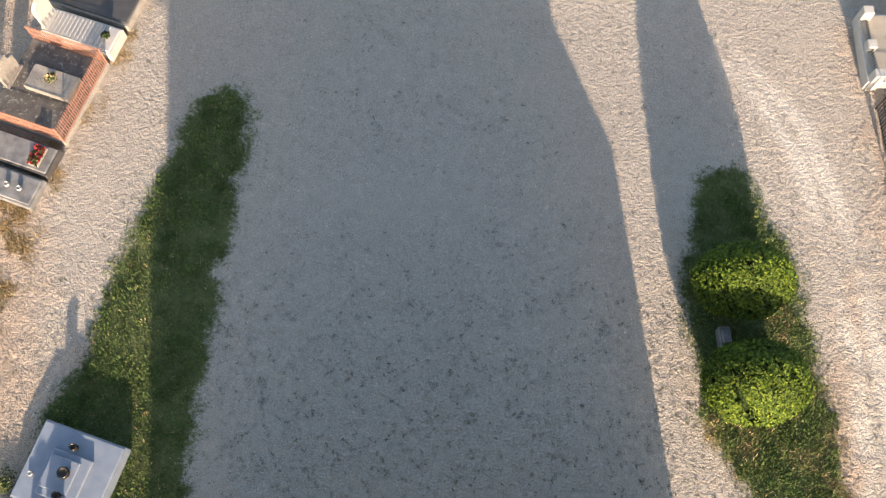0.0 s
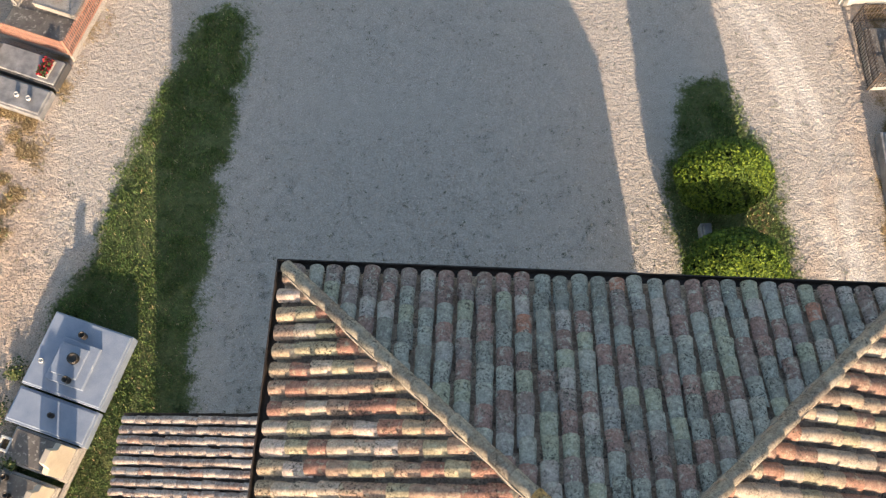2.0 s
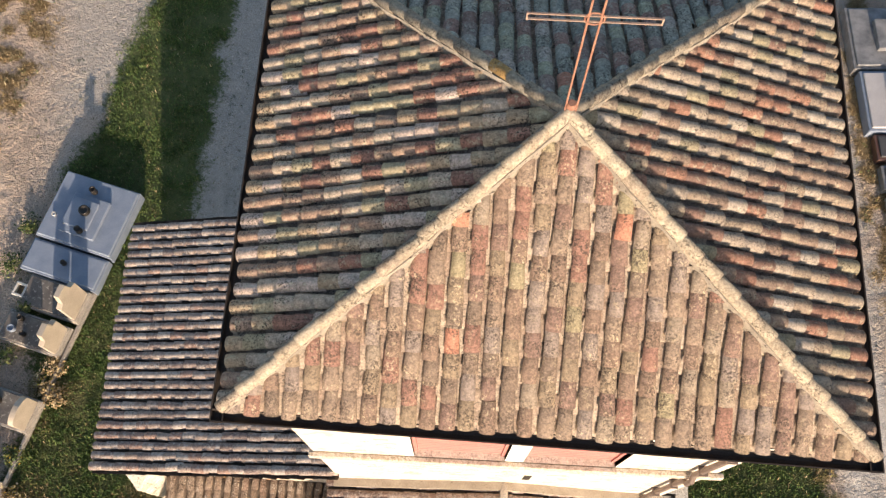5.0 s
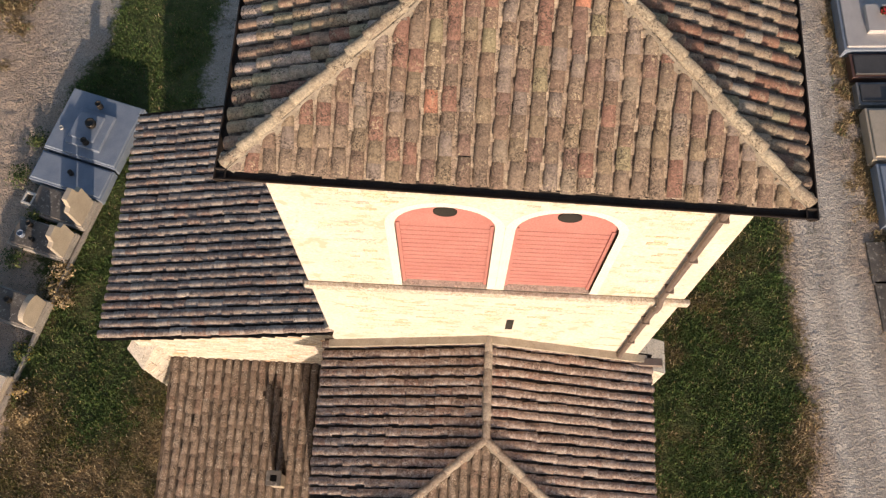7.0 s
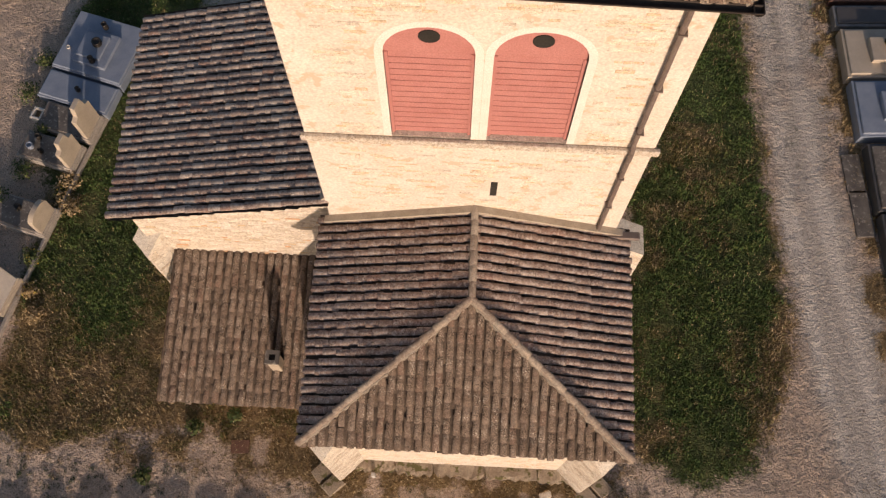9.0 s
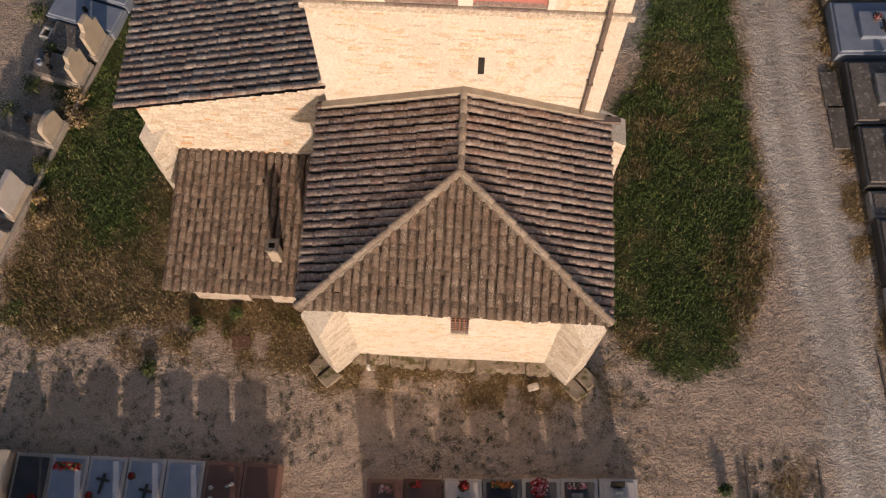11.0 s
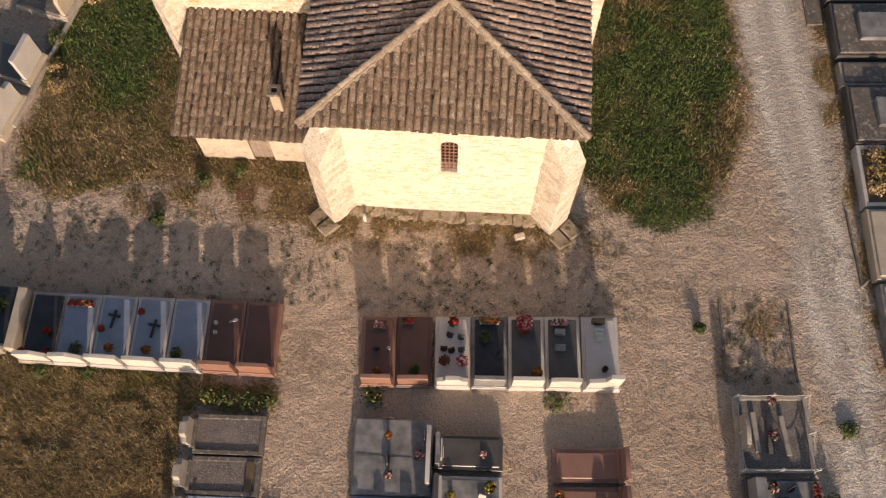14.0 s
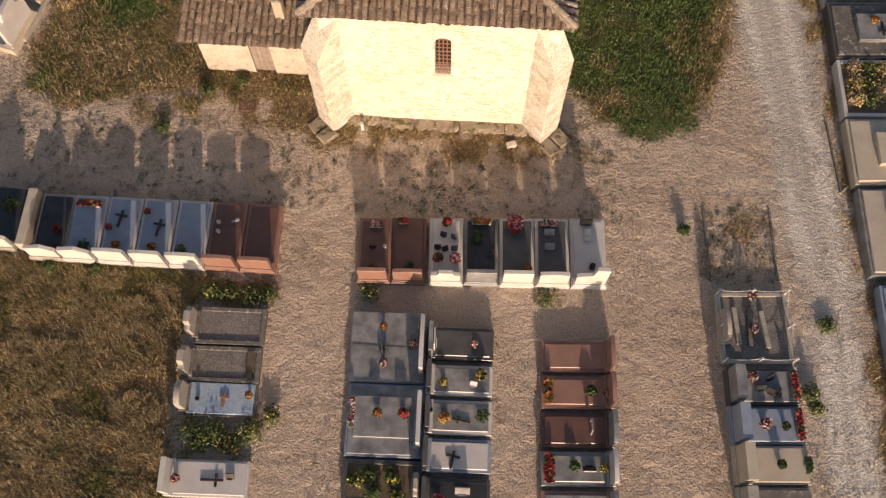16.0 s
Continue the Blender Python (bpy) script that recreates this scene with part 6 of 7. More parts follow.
# tombs beyond the road, from north to south
E_TOMBS = [(19.2, 2.4, 3.2, (G_WHITE, G_BEIGE, G_WHITE), 9.95, "white stone family tomb with scrolled walls"), (12.2, 2.2, 3.2, (G_GREY, G_GREY, G_GREY), 10.75, "grey granite tomb with flower vases"), (10.0, 2.05, 3.2, (G_BLUE, G_PALE, G_PALE), 11.0, "pale granite tomb with a raised panel"),
           (8.5, 0.85, 3.2, (G_BROWN, G_DARK, G_DARK), 11.25, "narrow dark tomb by the road"), (7.52, 0.78, 3.2, (G_GREY, G_DARK, G_DARK), 11.35, "dark granite tomb with a grey kerb"), (6.08, 1.75, 3.2, (G_BEIGE, G_BEIGE, G_BEIGE), 11.5, "beige stone tomb with a raised panel and cross"),
           (4.12, 1.95, 3.2, (G_BLUE, G_BLUE, G_BLUE), 11.66, "blue-grey granite tomb in two levels"), (1.82, 2.2, 3.2, (G_DARK, G_OLDDARK, G_DARK), 11.95, "dark stone tomb with a small raised panel"), (-0.35, 1.98, 3.2, (G_DARK, G_OLDDARK, G_DARK), 12.12, "dark weathered tomb with a grey panel"),
           (-1.9, 0.85, 3.2, (G_OLD, G_OLDDARK, G_DARK), 12.25, "low dark slab tomb"), (-3.4, 2.0, 3.2, (G_DARK, G_OLDDARK, G_DARK), 12.38, "dark brown tomb with a grey raised panel"),
           (-7.65, 2.2, 3.2, (G_BEIGE, G_BEIGE, G_BEIGE), 12.6, "beige stone tomb with a small inset panel"), (-10.25, 2.75, 3.2, (G_GREY, G_BEIGE, G_BEIGE), 12.78, "beige tomb with a grey kerb"), (-13.2, 2.6, 3.2, (G_BLUE, G_BLUE, G_BLUE), 13.1, "blue-green granite tomb with block sides"), (-16.0, 2.4, 3.2, (G_GREY, G_OLD, G_OLD), 13.3, "old grey tomb by the road")]
for i, (y, w, l, mats, xw, lab) in enumerate(E_TOMBS):
    t, z = tomb(xw + l / 2, y, w, l, 3.0, "E", mats, lab, head=1.1, head_w=w * 0.8, shape="flat", base=0.42 if w > 1 else 0.3, slab=0.1, lip=0.09, rows="tombs beyond the gravel road", panel=(-w * 0.24, w * 0.24, -0.5, l / 2 - 0.75, 0.16) if w > 1.5 and 0 < i else None, panel_mat=G_GREY if mats[1] is G_OLDDARK else None)
    if i in (1, 2, 5, 6, 7, 10):
        bouquet(local(t, 0.15, 0.35, z + 0.16), 0.16, (PET_PINK, PET_ORANGE, PET_RED)[i % 3], "small bouquet on a raised panel", seed=90 + i)
        flat_cross(t.matrix_world @ pose(-0.1, 0.1, z + 0.16, 0, 0, 90), 0.5, 0.3, BRONZE, "bronze cross on a raised panel")
t, z = tomb(14.0, -5.45, 2.0, 3.0, 3.0, "E", (G_PALE, SOIL, G_PALE), "pale kerbed plot overgrown with yellow plants", open_bed=SOIL, head=0.9, head_w=1.2, base=0.4, rows="tombs beyond the gravel road")
for k in range(10):
    shrub(12.95 + (k % 4) * 0.5, -4.8 - (k // 4) * 0.55, 0.33, 0.35, (BLADE_DRY, LEAF_SHRUB)[k % 2], "yellowing plants in a kerbed plot", z=0.3, seed=120 + k, n=260, accent=PET_YEL if k % 3 else None)
for y, l in ((2.9, 1.3), (1.6, 1.5)):
    tagged(new("paving_slab", mesh_of("paving_slab", boxes((-0.28, 0.28, -l / 2, l / 2, -0.04, 0.06), bevel=0.015), G_OLDDARK)), "worn concrete slab before a tomb", "slab").matrix_world = pose(11.55 + (2.9 - y) * 0.1, y - 0.9, 0, 0, 0, 4)


def railing(m, sides, h, step, mat, label):
    """Iron railing along a run of points: rails, corner posts and pickets."""
    ob = thing("iron_railing", m, label, "railing")
    pick = mesh_of("picket", boxes((-0.009, 0.009, -0.009, 0.009, 0.05, h), (-0.016, 0.016, -0.006, 0.006, h, h + 0.06)), mat)
    post = mesh_of("railing_post", boxes((-0.022, 0.022, -0.022, 0.022, 0, h + 0.12), bevel=0.004), mat)
    for a, b in zip(sides, sides[1:]):
        a, b = Vector((*a, 0)), Vector((*b, 0))
        d = b - a
        for z in (0.1, h * 0.55, h - 0.08):
            bm = bmesh.new()
            rod(bm, a + Vector((0, 0, z)), b + Vector((0, 0, z)), 0.014, 4)
            part("rail", bm, mat, ob)
        share("railing_post", post, ob, Matrix.Translation(b))
        n = int(d.length / step)
        for k in range(1, n):
            share("picket", pick, ob, Matrix.Translation(a + d * k / n))
    return ob


# north-west tombs along the path
def nw(y, depth):
    """The centre of a tomb whose path-side edge passes y."""
    ex = -13.95 + (y - 14.26) * 0.286
    return ex - math.cos(radians(16)) * depth / 2, y + math.sin(radians(16)) * depth / 2


for y, w, d, mats, lab, hb in ((12.75, 0.92, 2.4, (G_GREY, G_GREY, G_GREY), "grey granite slab tomb with two small vases", 0.26), (13.75, 0.92, 2.4, (G_DARK, G_GREY, G_GREY), "grey granite slab tomb with red flowers", 0.3), (17.85, 0.95, 2.4, (G_WHITE, G_PALE, G_WHITE), "white stone tomb with a ribbed slab", 0.4), (19.4, 1.9, 2.8, (G_OLD, G_DARK, G_OLD), "wide dark slab tomb with a red flower box", 0.3)):
    cx, cy = nw(y, d)
    t, z = tomb(cx, cy, w, d, -16, "W", mats, lab, base=hb, slab=0.1, head=1.0, head_w=w * 0.7, shape="round", rows="tombs along the west path")
    if y in (13.75, 19.4):
        trough(t.matrix_world @ pose(0.0, d / 2 - 0.45 if y < 15 else 0.2, z, 0, 0, 0 if y < 15 else 0), 0.62, 0.34, PET_RED, "dense red flowers in a box", 55)
    elif y < 13:
        for k in range(2):
            vase(local(t, 0.05, 0.3 + 0.4 * k, z), 0.08, 0.12, G_WHITE, "small white vase on a grey slab")
    else:
        for k in range(14):
            part("rib", boxes((-w / 2 + 0.1, w / 2 - 0.1, -0.9 + k * 0.13, -0.85 + k * 0.13, z - 0.02, z + 0.02)), G_WHITE, t)
        bouquet(local(t, 0.0, d / 2 - 0.3, z), 0.16, WEED, "green potted plant on white stone", seed=56, pot=G_OLD)
cx, cy = nw(15.85, 2.7)
t, z = tomb(cx, cy, 2.9, 2.6, -16, "W", (G_OLD, G_OLDDARK, G_OLD), "old slab tomb inside a salmon iron railing", base=0.2, slab=0.08, head=0.9, head_w=0.8, shape="peak", panel=(-0.55, 0.25, -0.6, 0.9, 0.22), panel_mat=G_OLD, rows="tombs along the west path")
bouquet(local(t, -0.2, 0.15, 0.5), 0.22, BLADE_DRY, "dried plant in a stone bowl", seed=57, pot=G_OLD)
railing(pose(cx, cy, 0.15, 0, 0, -16), [(-1.3, 1.42), (1.27, 1.42), (1.27, -1.42), (-1.3, -1.42)], 0.75, 0.085, PINK_RUST, "salmon painted iron railing round an old tomb")
railing(pose(10.45, 16.0, 0.1, 0, 0, 6), [(1.6, 1.2), (0.0, 1.2), (0.0, -1.2), (1.6, -1.2)], 0.9, 0.11, IRON_DARK, "dark iron railing round a grey tomb")
tomb(11.9, 15.95, 2.1, 2.6, 4, "E", (G_OLD, G_OLDDARK, G_OLD), "old grey slab tomb behind an iron railing", base=0.25, slab=0.1, head=0.9, head_w=0.9, shape="round", rows="tombs beyond the gravel road", panel=(-0.5, 0.5, -0.5, 0.8, 0.15))
sw = thing("scrolled_wall", pose(10.15, 19.1, 0, 0, 0, 4), "white stepped stone wall with iron panels before a tomb", "wall")
part("coping", boxes((-0.12, 0.12, -1.2, 1.2, 0.0, 0.3), (-0.16, 0.16, -1.25, -0.95, 0.0, 0.85), (-0.16, 0.16, 0.95, 1.25, 0.0, 0.85), (-0.14, 0.14, -0.15, 0.15, 0.0, 0.7), bevel=0.02), G_WHITE, sw)
part("iron_panel", boxes(*[(-0.01, 0.01, -0.9 + k * 0.1, -0.88 + k * 0.1, 0.3, 0.65) for k in range(8)], *[(-0.01, 0.01, 0.18 + k * 0.1, 0.2 + k * 0.1, 0.3, 0.65) for k in range(8)]), IRON_DARK, sw)

# tombs west of the chapel
t, z = tomb(-11.86, 4.97, 2.12, 2.36, -15.3, "W", (G_BLUE, G_BLUE, G_BLUE), "large stepped blue-grey granite tomb with bronze vases", base=0.4, slab=0.1, head=0, lip=0.04, rows="tombs west of the chapel", panel=(-0.45, 0.75, -0.55, 0.55, 0.12), tilt=0)
part("step", boxes((-0.3, 0.55, -0.5, 0.3, z + 0.1, z + 0.2), bevel=0.015), G_BLUE, t)
for x, y, r, h in ((0.62, 0.1, 0.1, 0.3), (0.05, 0.05, 0.16, 0.2), (-0.62, -0.02, 0.1, 0.3)):
    vase(local(t, x, y, z + (0.2 if abs(x) < 0.1 else 0.05)), r, h, BRONZE, "dark bronze vase on blue-grey granite")
vase(local(t, 0.35, -0.88, z), 0.07, 0.08, G_WHITE, "small white ring on blue-grey granite")
t, z = tomb(-12.3, 3.42, 0.98, 2.36, -15.3, "W", (G_BLUE, G_BLUE, G_BLUE), "low blue-grey granite slab tomb", base=0.32, slab=0.08, head=0, rows="tombs west of the chapel", tilt=0)
vase(local(t, 0.0, 0.05, z), 0.08, 0.2, BRONZE, "bronze vase on a low granite slab")
for x, y, w, l, mats, shp, hh, lab in ((-12.42, 2.42, 0.95, 1.9, (G_OLD, G_OLDDARK, G_BEIGE), "peak", 1.45, "old tomb with a shouldered beige headstone"), (-12.78, 1.4, 0.9, 1.9, (G_OLD, G_OLDDARK, G_BEIGE), "peak", 1.2, "old dark slab with a stepped beige headstone"),
                                       (-13.2, -0.7, 0.95, 1.9, (G_OLD, G_OLDDARK, G_BEIGE), "round", 0.9, "dark tomb with a rounded beige headstone"), (-13.9, -3.0, 1.2, 1.9, (G_BEIGE, G_DARK, G_PALE), "flat", 1.1, "white stone tomb with a dark slab"), (-14.3, -4.7, 1.6, 1.9, (G_BEIGE, G_GREY, G_PALE), "peak", 1.2, "large white stone tomb with stepped headstone")):
    t, z = tomb(x, y, w, l, -15.3, "E", mats, lab, base=0.25, slab=0.1, head=hh, head_w=w * 0.86, shape=shp, rows="tombs west of the chapel", thick=0.16)
for k, (x, y, r, h, m, acc) in enumerate(((-13.6, 4.6, 0.4, 0.4, LEAF_SHRUB, None), (-13.9, 3.4, 0.45, 0.5, LEAF_SHRUB, None), (-13.3, 2.6, 0.25, 0.25, BLADE_DRY, PET_YEL), (-12.3, -0.1, 0.5, 0.35, BLADE_DRY, PET_YEL), (-11.9, -0.3, 0.4, 0.3, BLADE_DRY, None), (-12.75, -1.95, 0.35, 0.35, LEAF_SHRUB, PET_YEL), (-14.0, -0.2, 0.4, 0.5, LEAF_SHRUB, None), (-12.6, -3.0, 0.3, 0.3, BLADE_DRY, PET_YEL), (11.6, -13.15, 0.32, 0.2, LEAF_SHRUB, None), (-7.3, -6.6, 0.28, 0.25, LEAF_SHRUB, None), (-6.2, -6.25, 0.25, 0.25, LEAF_SHRUB, None), (7.55, -10.5, 0.2, 0.35, WEED, None), (-8.5, -8.0, 0.3, 0.25, LEAF_SHRUB, None), (-9.0, 3.7, 0.35, 0.3, LEAF_SHRUB, None))):
    shrub(x, y, r, h, m, "wild plant among the graves", seed=150 + k, n=320, accent=acc)
# kerb strip along the graves, a square planter and pots on the old beds
for x0, y0, x1, y1 in ((-11.15, 3.45, -12.22, -0.45), (-12.26, -0.6, -13.42, -5.2)):
    d = math.hypot(x1 - x0, y1 - y0)
    tagged(new("grave_kerb", mesh_of("grave_kerb", boxes((-0.05, 0.05, 0.0, d, -0.03, 0.16), bevel=0.012), G_OLD)), "narrow worn concrete kerb between graves and lawn", "kerb").matrix_world = pose(x0, y0, 0, 0, 0, math.degrees(math.atan2(y1 - y0, x1 - x0)) - 90)
sq = thing("square_planter", pose(-13.42, 2.62, 0, 0, 0, -15), "empty white square stone planter beside an old tomb", "planter")
part("rim", boxes((-0.17, 0.17, -0.2, -0.13, 0, 0.34), (-0.17, 0.17, 0.13, 0.2, 0, 0.34), (-0.17, -0.11, -0.13, 0.13, 0, 0.34), (0.11, 0.17, -0.13, 0.13, 0, 0.34), bevel=0.01), G_WHITE, sq)
part("earth", boxes((-0.11, 0.11, -0.13, 0.13, 0, 0.2)), SOIL, sq)
for k, (x, y, r, h, m) in enumerate(((-13.15, 1.75, 0.09, 0.24, BRONZE), (-13.35, 1.45, 0.11, 0.2, G_BLUE), (-13.0, 1.3, 0.08, 0.22, BRONZE), (-13.3, -0.55, 0.1, 0.22, BRONZE))):
    vase((x, y, 0.34), r, h, m, ("dark metal vase on an old grave", "blue-grey pot on an old grave")[m is G_BLUE])
for k, (x, y, r, h, m) in enumerate(((-12.34, -3.7, 0.33, 0.3, BLADE_DRY), (-12.1, 0.55, 0.4, 0.35, BLADE_DRY), (-13.2, 2.1, 0.28, 0.45, LEAF_SHRUB), (-13.55, 0.75, 0.4, 0.5, LEAF_SHRUB))):
    shrub(x, y, r, h, m, ("dry orange tuft at the graves' edge", "dark wild plant among old graves")[m is LEAF_SHRUB], seed=180 + k, n=320)
tagged(new("inspection_cover", mesh_of("inspection_cover", boxes((-0.25, 0.25, -0.18, 0.18, -0.02, 0.035), bevel=0.008), MANHOLE)), "rusty square inspection cover in the gravel", "cover").matrix_world = pose(-5.98, -7.08, 0, 0, 0, 3)
bm = boxes((-0.05, 0.05, -0.05, 0.05, -0.05, 0.42), bevel=0.012)
tagged(new("marker_post", mesh_of("marker_post", bm, G_WHITE)), "short pale post at the choir's foot", "post").matrix_world = pose(-2.27, -7.68, 0)
bm = boxes((-0.16, 0.16, -0.1, 0.1, -0.03, 0.14), bevel=0.035)
tagged(new("loose_stone", mesh_of("loose_stone", bm, STONE_OLD[0])), "loose pale stone on the grass by the choir", "stone").matrix_world = pose(2.35, -7.95, 0, 4, 3, 20)
for x in (8.24, 10.22):
    tagged(new("grave_edging", mesh_of("grave_edging", boxes((-0.03, 0.03, -1.1, 1.1, -0.02, 0.06), bevel=0.008), G_OLDDARK)), "low worn edging strip of an empty plot", "edging").matrix_world = pose(x, -10.8, 0, 0, 0, 3)


tagged(new("edging_board", mesh_of("edging_board", boxes((-0.025, 0.025, -1.2, 1.2, -0.02, 0.07), bevel=0.006), G_OLDDARK)), "narrow dark edging board along the road's verge", "edging").matrix_world = pose(12.24, -7.75, 0, 0, 0, 6.2)
tagged(new("loose_plank", mesh_of("loose_plank", boxes((-0.03, 0.03, -0.18, 0.18, 0.0, 0.05), bevel=0.006), G_BEIGE)), "short pale plank lying at a tomb's corner", "plank").matrix_world = pose(12.48, -8.85, 0, 0, 0, -45)


# ---- grass, weeds and loose stones ----
def scatter(n, x0, x1, y0, y1, seed):
    r = np.random.RandomState(seed)
    return r, r.uniform(x0, x1, n), r.uniform(y0, y1, n)


def blades(name, x, y, r, mat, lo, hi, width, label, per=3):
    n = len(x)
    vs = np.zeros((n, per, 3, 3))
    for k in range(per):
        a = r.uniform(0, 6.283, n)
        h, lean = r.uniform(lo, hi, n), r.uniform(0.3, 1.0, n)
        ox, oy = r.normal(0, 0.03, n), r.normal(0, 0.03, n)
        w = width * r.uniform(0.6, 1.3, n)
        vs[:, k, 0] = np.stack([x + ox - np.sin(a) * w, y + oy + np.cos(a) * w, np.full(n, -0.01)], 1)
        vs[:, k, 1] = np.stack([x + ox + np.sin(a) * w, y + oy - np.cos(a) * w, np.full(n, -0.01)], 1)
        vs[:, k, 2] = np.stack([x + ox + np.cos(a) * h * lean, y + oy + np.sin(a) * h * lean, h], 1)
    v = vs.reshape(-1, 3)
    me = bpy.data.meshes.new(name)
    m = n * per
    me.vertices.add(m * 3)
    me.vertices.foreach_set("co", v.astype(np.float32).reshape(-1))
    me.loops.add(m * 3)
    me.loops.foreach_set("vertex_index", np.arange(m * 3, dtype=np.int32))
    me.polygons.add(m)
    me.polygons.foreach_set("loop_start", np.arange(0, m * 3, 3, dtype=np.int32))
    me.update(calc_edges=True)
    me.materials.append(mat)
    return tagged(new(name, me), label, "grass", kind="stuff")


r, x, y = scatter(520000, -17, 14, -21, 20, 201)
g, d, tr_, ru_ = cover_at(x, y)
keep = r.rand(len(x)) < np.clip(g, 0, 1) ** 1.6 * 0.8 * np.clip(0.35 + 1.2 * lattice(x, y, 0.4, 41), 0, 1)
x, y, d = x[keep], y[keep], d[keep]
isdry = r.rand(len(x)) < np.clip(d * 1.05 - 0.05, 0.04, 0.93)
olive = ~isdry & (r.rand(len(x)) < np.clip(d * 2.2 - 0.15, 0, 0.85)) & (y < 4)
blades("olive_grass", x[olive], y[olive], r, BLADE_OLIVE, 0.03, 0.09, 0.014, "fading olive grass round the church")
isgreen = ~isdry & ~olive
blades("green_grass", x[isgreen], y[isgreen], r, BLADE_GREEN, 0.02, 0.07, 0.017, "green grass and clover round the church")
blades("dry_grass", x[isdry], y[isdry], r, BLADE_DRY, 0.03, 0.12, 0.010, "dry straw-coloured grass and seed heads")
r, x, y = scatter(21000, -15, 13, -20, 20, 202)
g, d, tr_, ru_ = cover_at(x, y)
keep = (g < 0.4) & (ru_ < 0.3) & (r.rand(len(x)) < np.where(y > 3, 0.25 + 0.1 * lattice(x, y, 2.6, 31), np.clip(lattice(x, y, 2.6, 31) * 0.9 - 0.1, 0.12, 1)) * np.where(y > 3, np.where(y < 10, 0.9, 0.45), np.where(x > 9.3, 0.3, np.where(y < -10.4, 0.05, np.where(y < -7.8, np.where(x < 5, 2.2, 0.22), 1.0)))))
x, y = x[keep], y[keep]
size = 0.012 + 0.045 * r.rand(len(x)) ** 2.6
many = (6 + size * 260).astype(int)
x, y, size = np.repeat(x, many), np.repeat(y, many), np.repeat(size, many)
x, y = x + r.normal(0, 1, len(x)) * size * 0.6, y + r.normal(0, 1, len(x)) * size * 0.6
blades("gravel_weeds", x, y, r, WEED, 0.008, 0.022, 0.011, "tiny dark weeds in the gravel", per=1)
r, x, y = scatter(9000, -12.8, 12.5, -20, -6.5, 203)
g, d, tr_, ru_ = cover_at(x, y)
keep = (g < 0.5) & (lattice(x, y, 1.1, 33) > np.where(y < -9.5, 0.68, 0.5))
blades("straw_tufts", x[keep], y[keep], r, BLADE_DRY, 0.02, 0.07, 0.012, "sparse straw in the gravel", per=4)

def rosettes(name, n, area, seed, rad, keep_at, label, width=0.016, many=22):
    """Flat dark weeds, each a little round patch of leaves."""
    r, x, y = scatter(n, *area, seed)
    g, d, tr_, ru_ = cover_at(x, y)
    k = (g < 0.35) & (ru_ < 0.3) & (r.rand(n) < keep_at(x, y))
    size = np.repeat(rad * (0.5 + r.rand(k.sum()) ** 2), many)
    x, y = np.repeat(x[k], many), np.repeat(y[k], many)
    x, y = x + r.normal(0, 0.5, len(x)) * size, y + r.normal(0, 0.5, len(x)) * size
    blades(name, x, y, r, WEED, 0.008, 0.03, width, label, per=1)


rosettes("weed_rosettes", 900, (-13, 5.5, -10.4, -7.6), 210, 0.075, lambda x, y: 0.25 + 0.9 * lattice(x, y, 1.4, 61), "dark low weeds in the gravel before the tombs")
rosettes("plot_weeds", 170, (8.2, 10.3, -12.0, -9.5), 212, 0.085, lambda x, y: 0.75 + 0.0 * x, "dark dry weeds on an empty plot")
rosettes("yard_weeds", 3400, (-8.5, 8.0, 3.2, 17.0), 211, 0.026, lambda x, y: np.clip(1.15 - (y - 3.0) / 8.5, 0.12, 1) * (0.3 + 0.9 * lattice(x, y, 1.9, 62)), "small dark weeds in the shaded yard", width=0.012, many=13)

r, x, y = scatter(800, -16, -6.7, -21, -12.6, 205)
keep = lattice(x, y, 0.8, 35) > 0.42
blades("meadow_flowers", x[keep], y[keep], r, PET_YEL, 0.05, 0.10, 0.016, "small yellow flower heads in the dry meadow", per=2)


def tufts(name, n, area, spread, seed, mat, lo, hi, width, label, where, per=16):
    """Clumps of taller blades, thick in some patches and thin in others."""
    r, x, y = scatter(n, *area, seed)
    g, d, tr_, ru_ = cover_at(x, y)
    k = (g > 0.6) & where(x, y, d, r)
    x, y = np.repeat(x[k], per), np.repeat(y[k], per)
    x, y = x + r.normal(0, spread, len(x)), y + r.normal(0, spread, len(x))
    blades(name, x, y, r, mat, lo, hi, width, label, per=2)


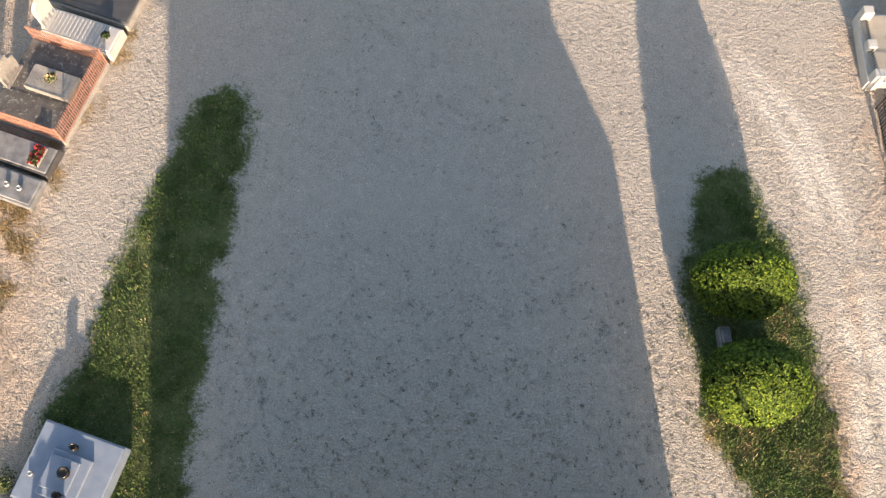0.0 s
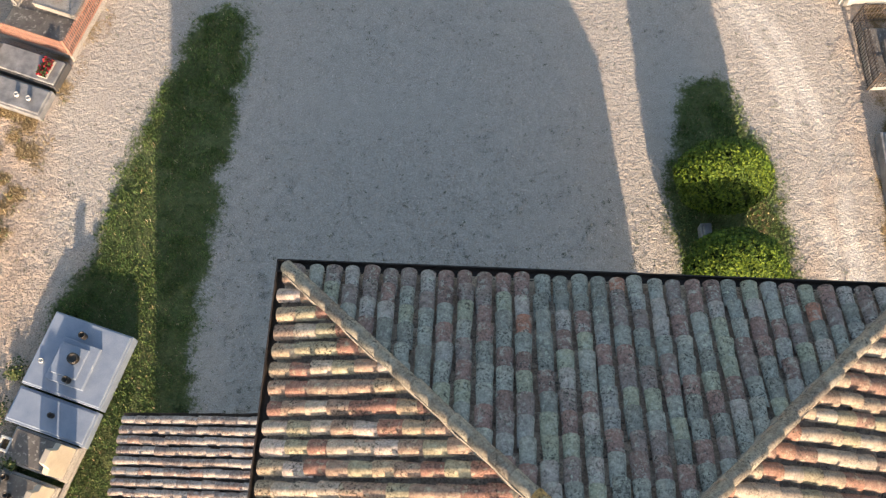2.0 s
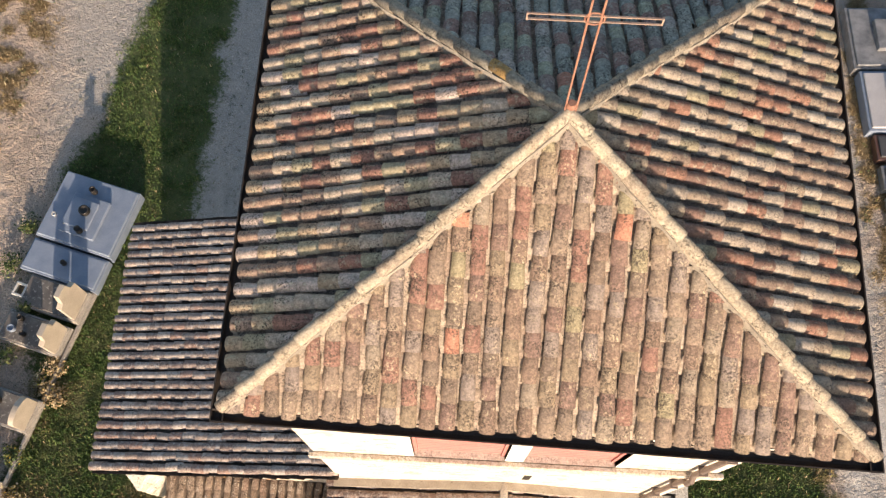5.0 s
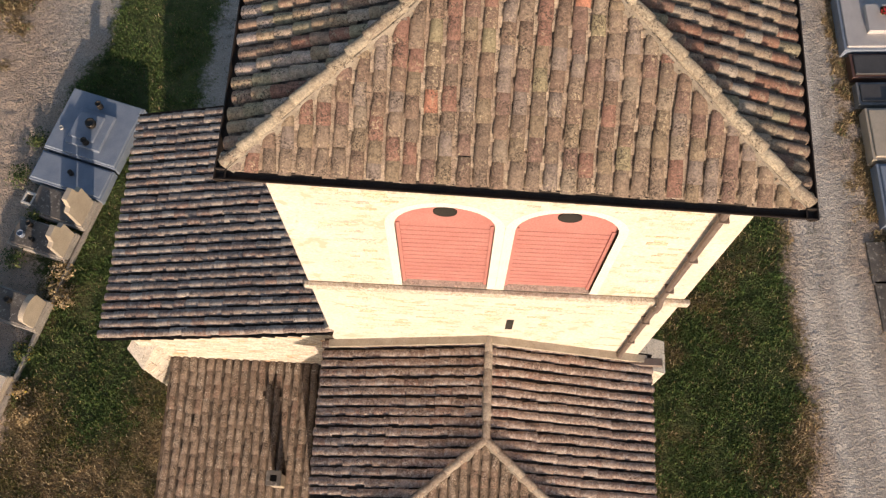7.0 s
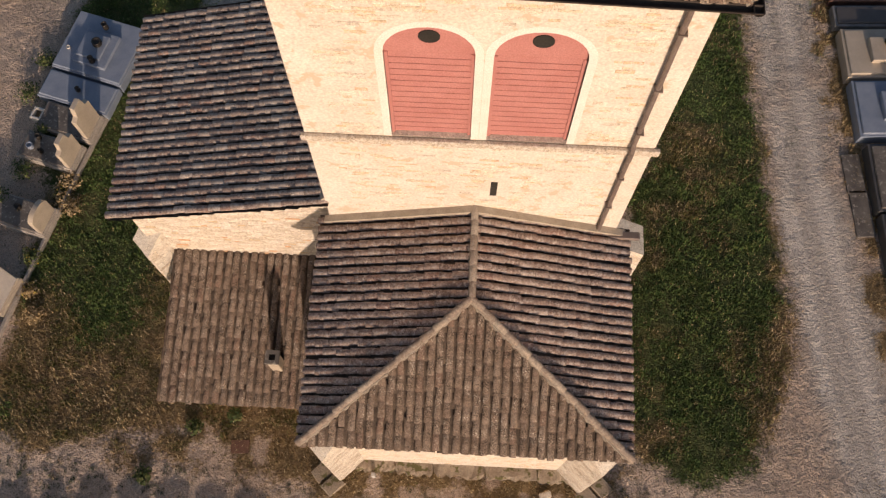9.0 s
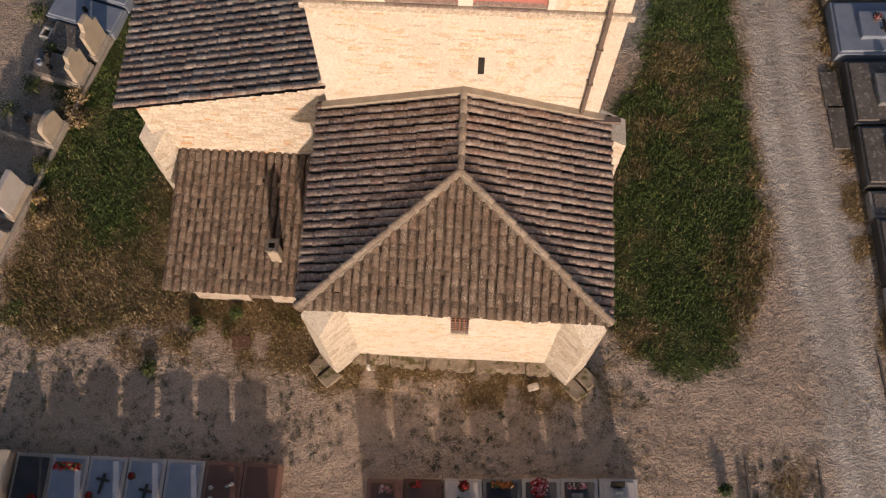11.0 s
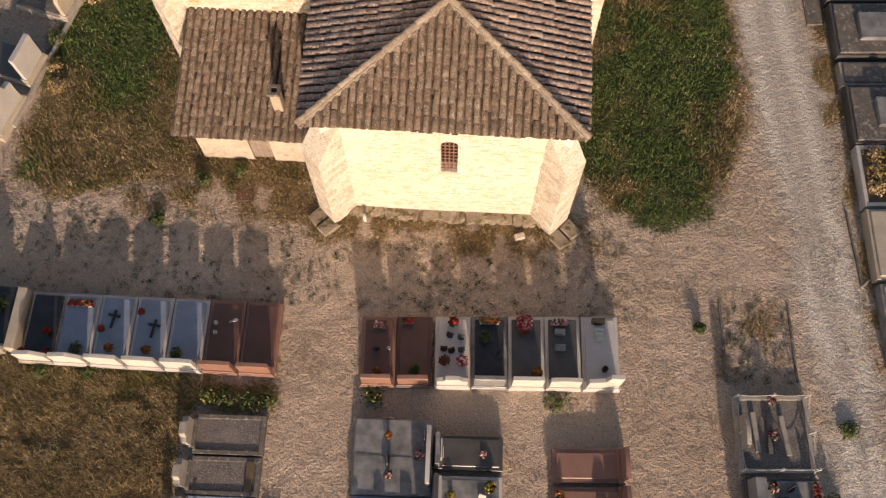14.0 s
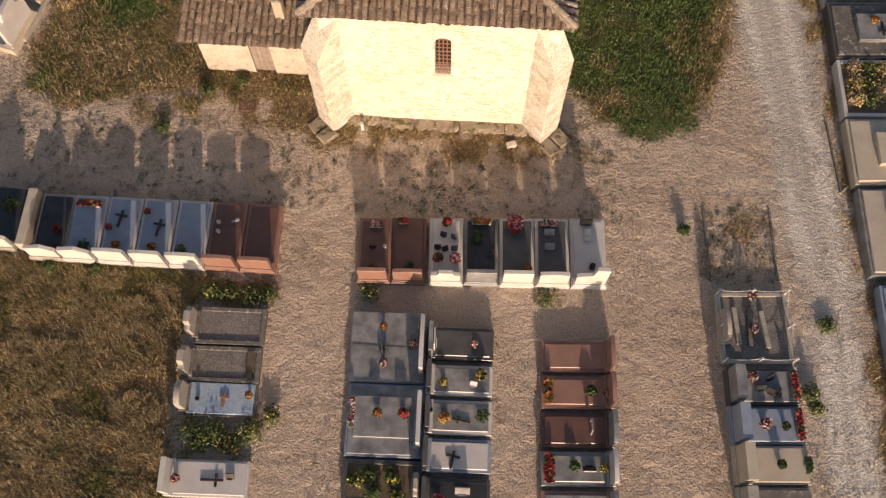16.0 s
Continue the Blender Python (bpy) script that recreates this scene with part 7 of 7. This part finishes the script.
tufts("meadow_tufts", 7000, (-16.5, -6.6, -21, -12.5), 0.07, 206, BLADE_DRY, 0.08, 0.24, 0.011, "clumps of tall straw in the dry meadow", lambda x, y, d, r: lattice(x, y, 0.7, 51) > 0.38)
tufts("meadow_green_tufts", 6000, (-16.5, -6.6, -21, -12.5), 0.08, 207, BLADE_OLIVE, 0.06, 0.20, 0.013, "clumps of olive grass in the dry meadow", lambda x, y, d, r: lattice(x, y, 0.9, 52) + np.clip((y + 14.0) * 0.4, 0, 0.5) > 0.66)
tufts("lawn_tufts", 9000, (-13.4, 9.4, -7.4, 16.8), 0.08, 208, BLADE_GREEN, 0.04, 0.10, 0.020, "taller clumps of green grass on the lawns", lambda x, y, d, r: (d < 0.55) & (lattice(x, y, 0.6, 53) > 0.45))
tufts("lawn_straw_tufts", 5000, (-13.4, 9.4, -7.4, 4.0), 0.08, 209, BLADE_OLIVE, 0.04, 0.10, 0.016, "clumps of fading grass on the lawns", lambda x, y, d, r: (d > 0.35) & (lattice(x, y, 0.6, 54) > 0.5))


def pebbles():
    r, x, y = scatter(110000, -14.5, 13, -20, 21, 204)
    g, d, tr_, ru_ = cover_at(x, y)
    k = g < 0.35
    x, y = x[k], y[k]
    n = len(x)
    base = np.array([(1, 0, 0), (0, 1, 0), (-1, 0, 0), (0, -1, 0), (0, 0, 1.0)])
    s = (0.008 + 0.020 * r.rand(n) ** 2.5)[:, None, None]
    a = r.uniform(0, 6.283, n)
    rot = np.zeros((n, 3, 3))
    rot[:, 0, 0], rot[:, 0, 1], rot[:, 1, 0], rot[:, 1, 1], rot[:, 2, 2] = np.cos(a), -np.sin(a), np.sin(a), np.cos(a), 0.8
    v = np.einsum("nij,kj->nki", rot, base) * s * r.uniform(0.7, 1.3, (n, 1, 3)) + np.stack([x, y, np.zeros(n)], 1)[:, None]
    f = np.array([(0, 1, 4), (1, 2, 4), (2, 3, 4), (3, 0, 4)])
    m = n * 4
    idx = (f[None] + (np.arange(n) * 5)[:, None, None]).reshape(-1)
    me = bpy.data.meshes.new("gravel_stones")
    me.vertices.add(n * 5)
    me.vertices.foreach_set("co", v.astype(np.float32).reshape(-1))
    me.loops.add(m * 3)
    me.loops.foreach_set("vertex_index", idx.astype(np.int32))
    me.polygons.add(m)
    me.polygons.foreach_set("loop_start", np.arange(0, m * 3, 3, dtype=np.int32))
    me.update(calc_edges=True)
    me.materials.append(PEBBLE)
    tagged(new("gravel_stones", me), "loose pale gravel stones", "gravel", kind="stuff")


pebbles()
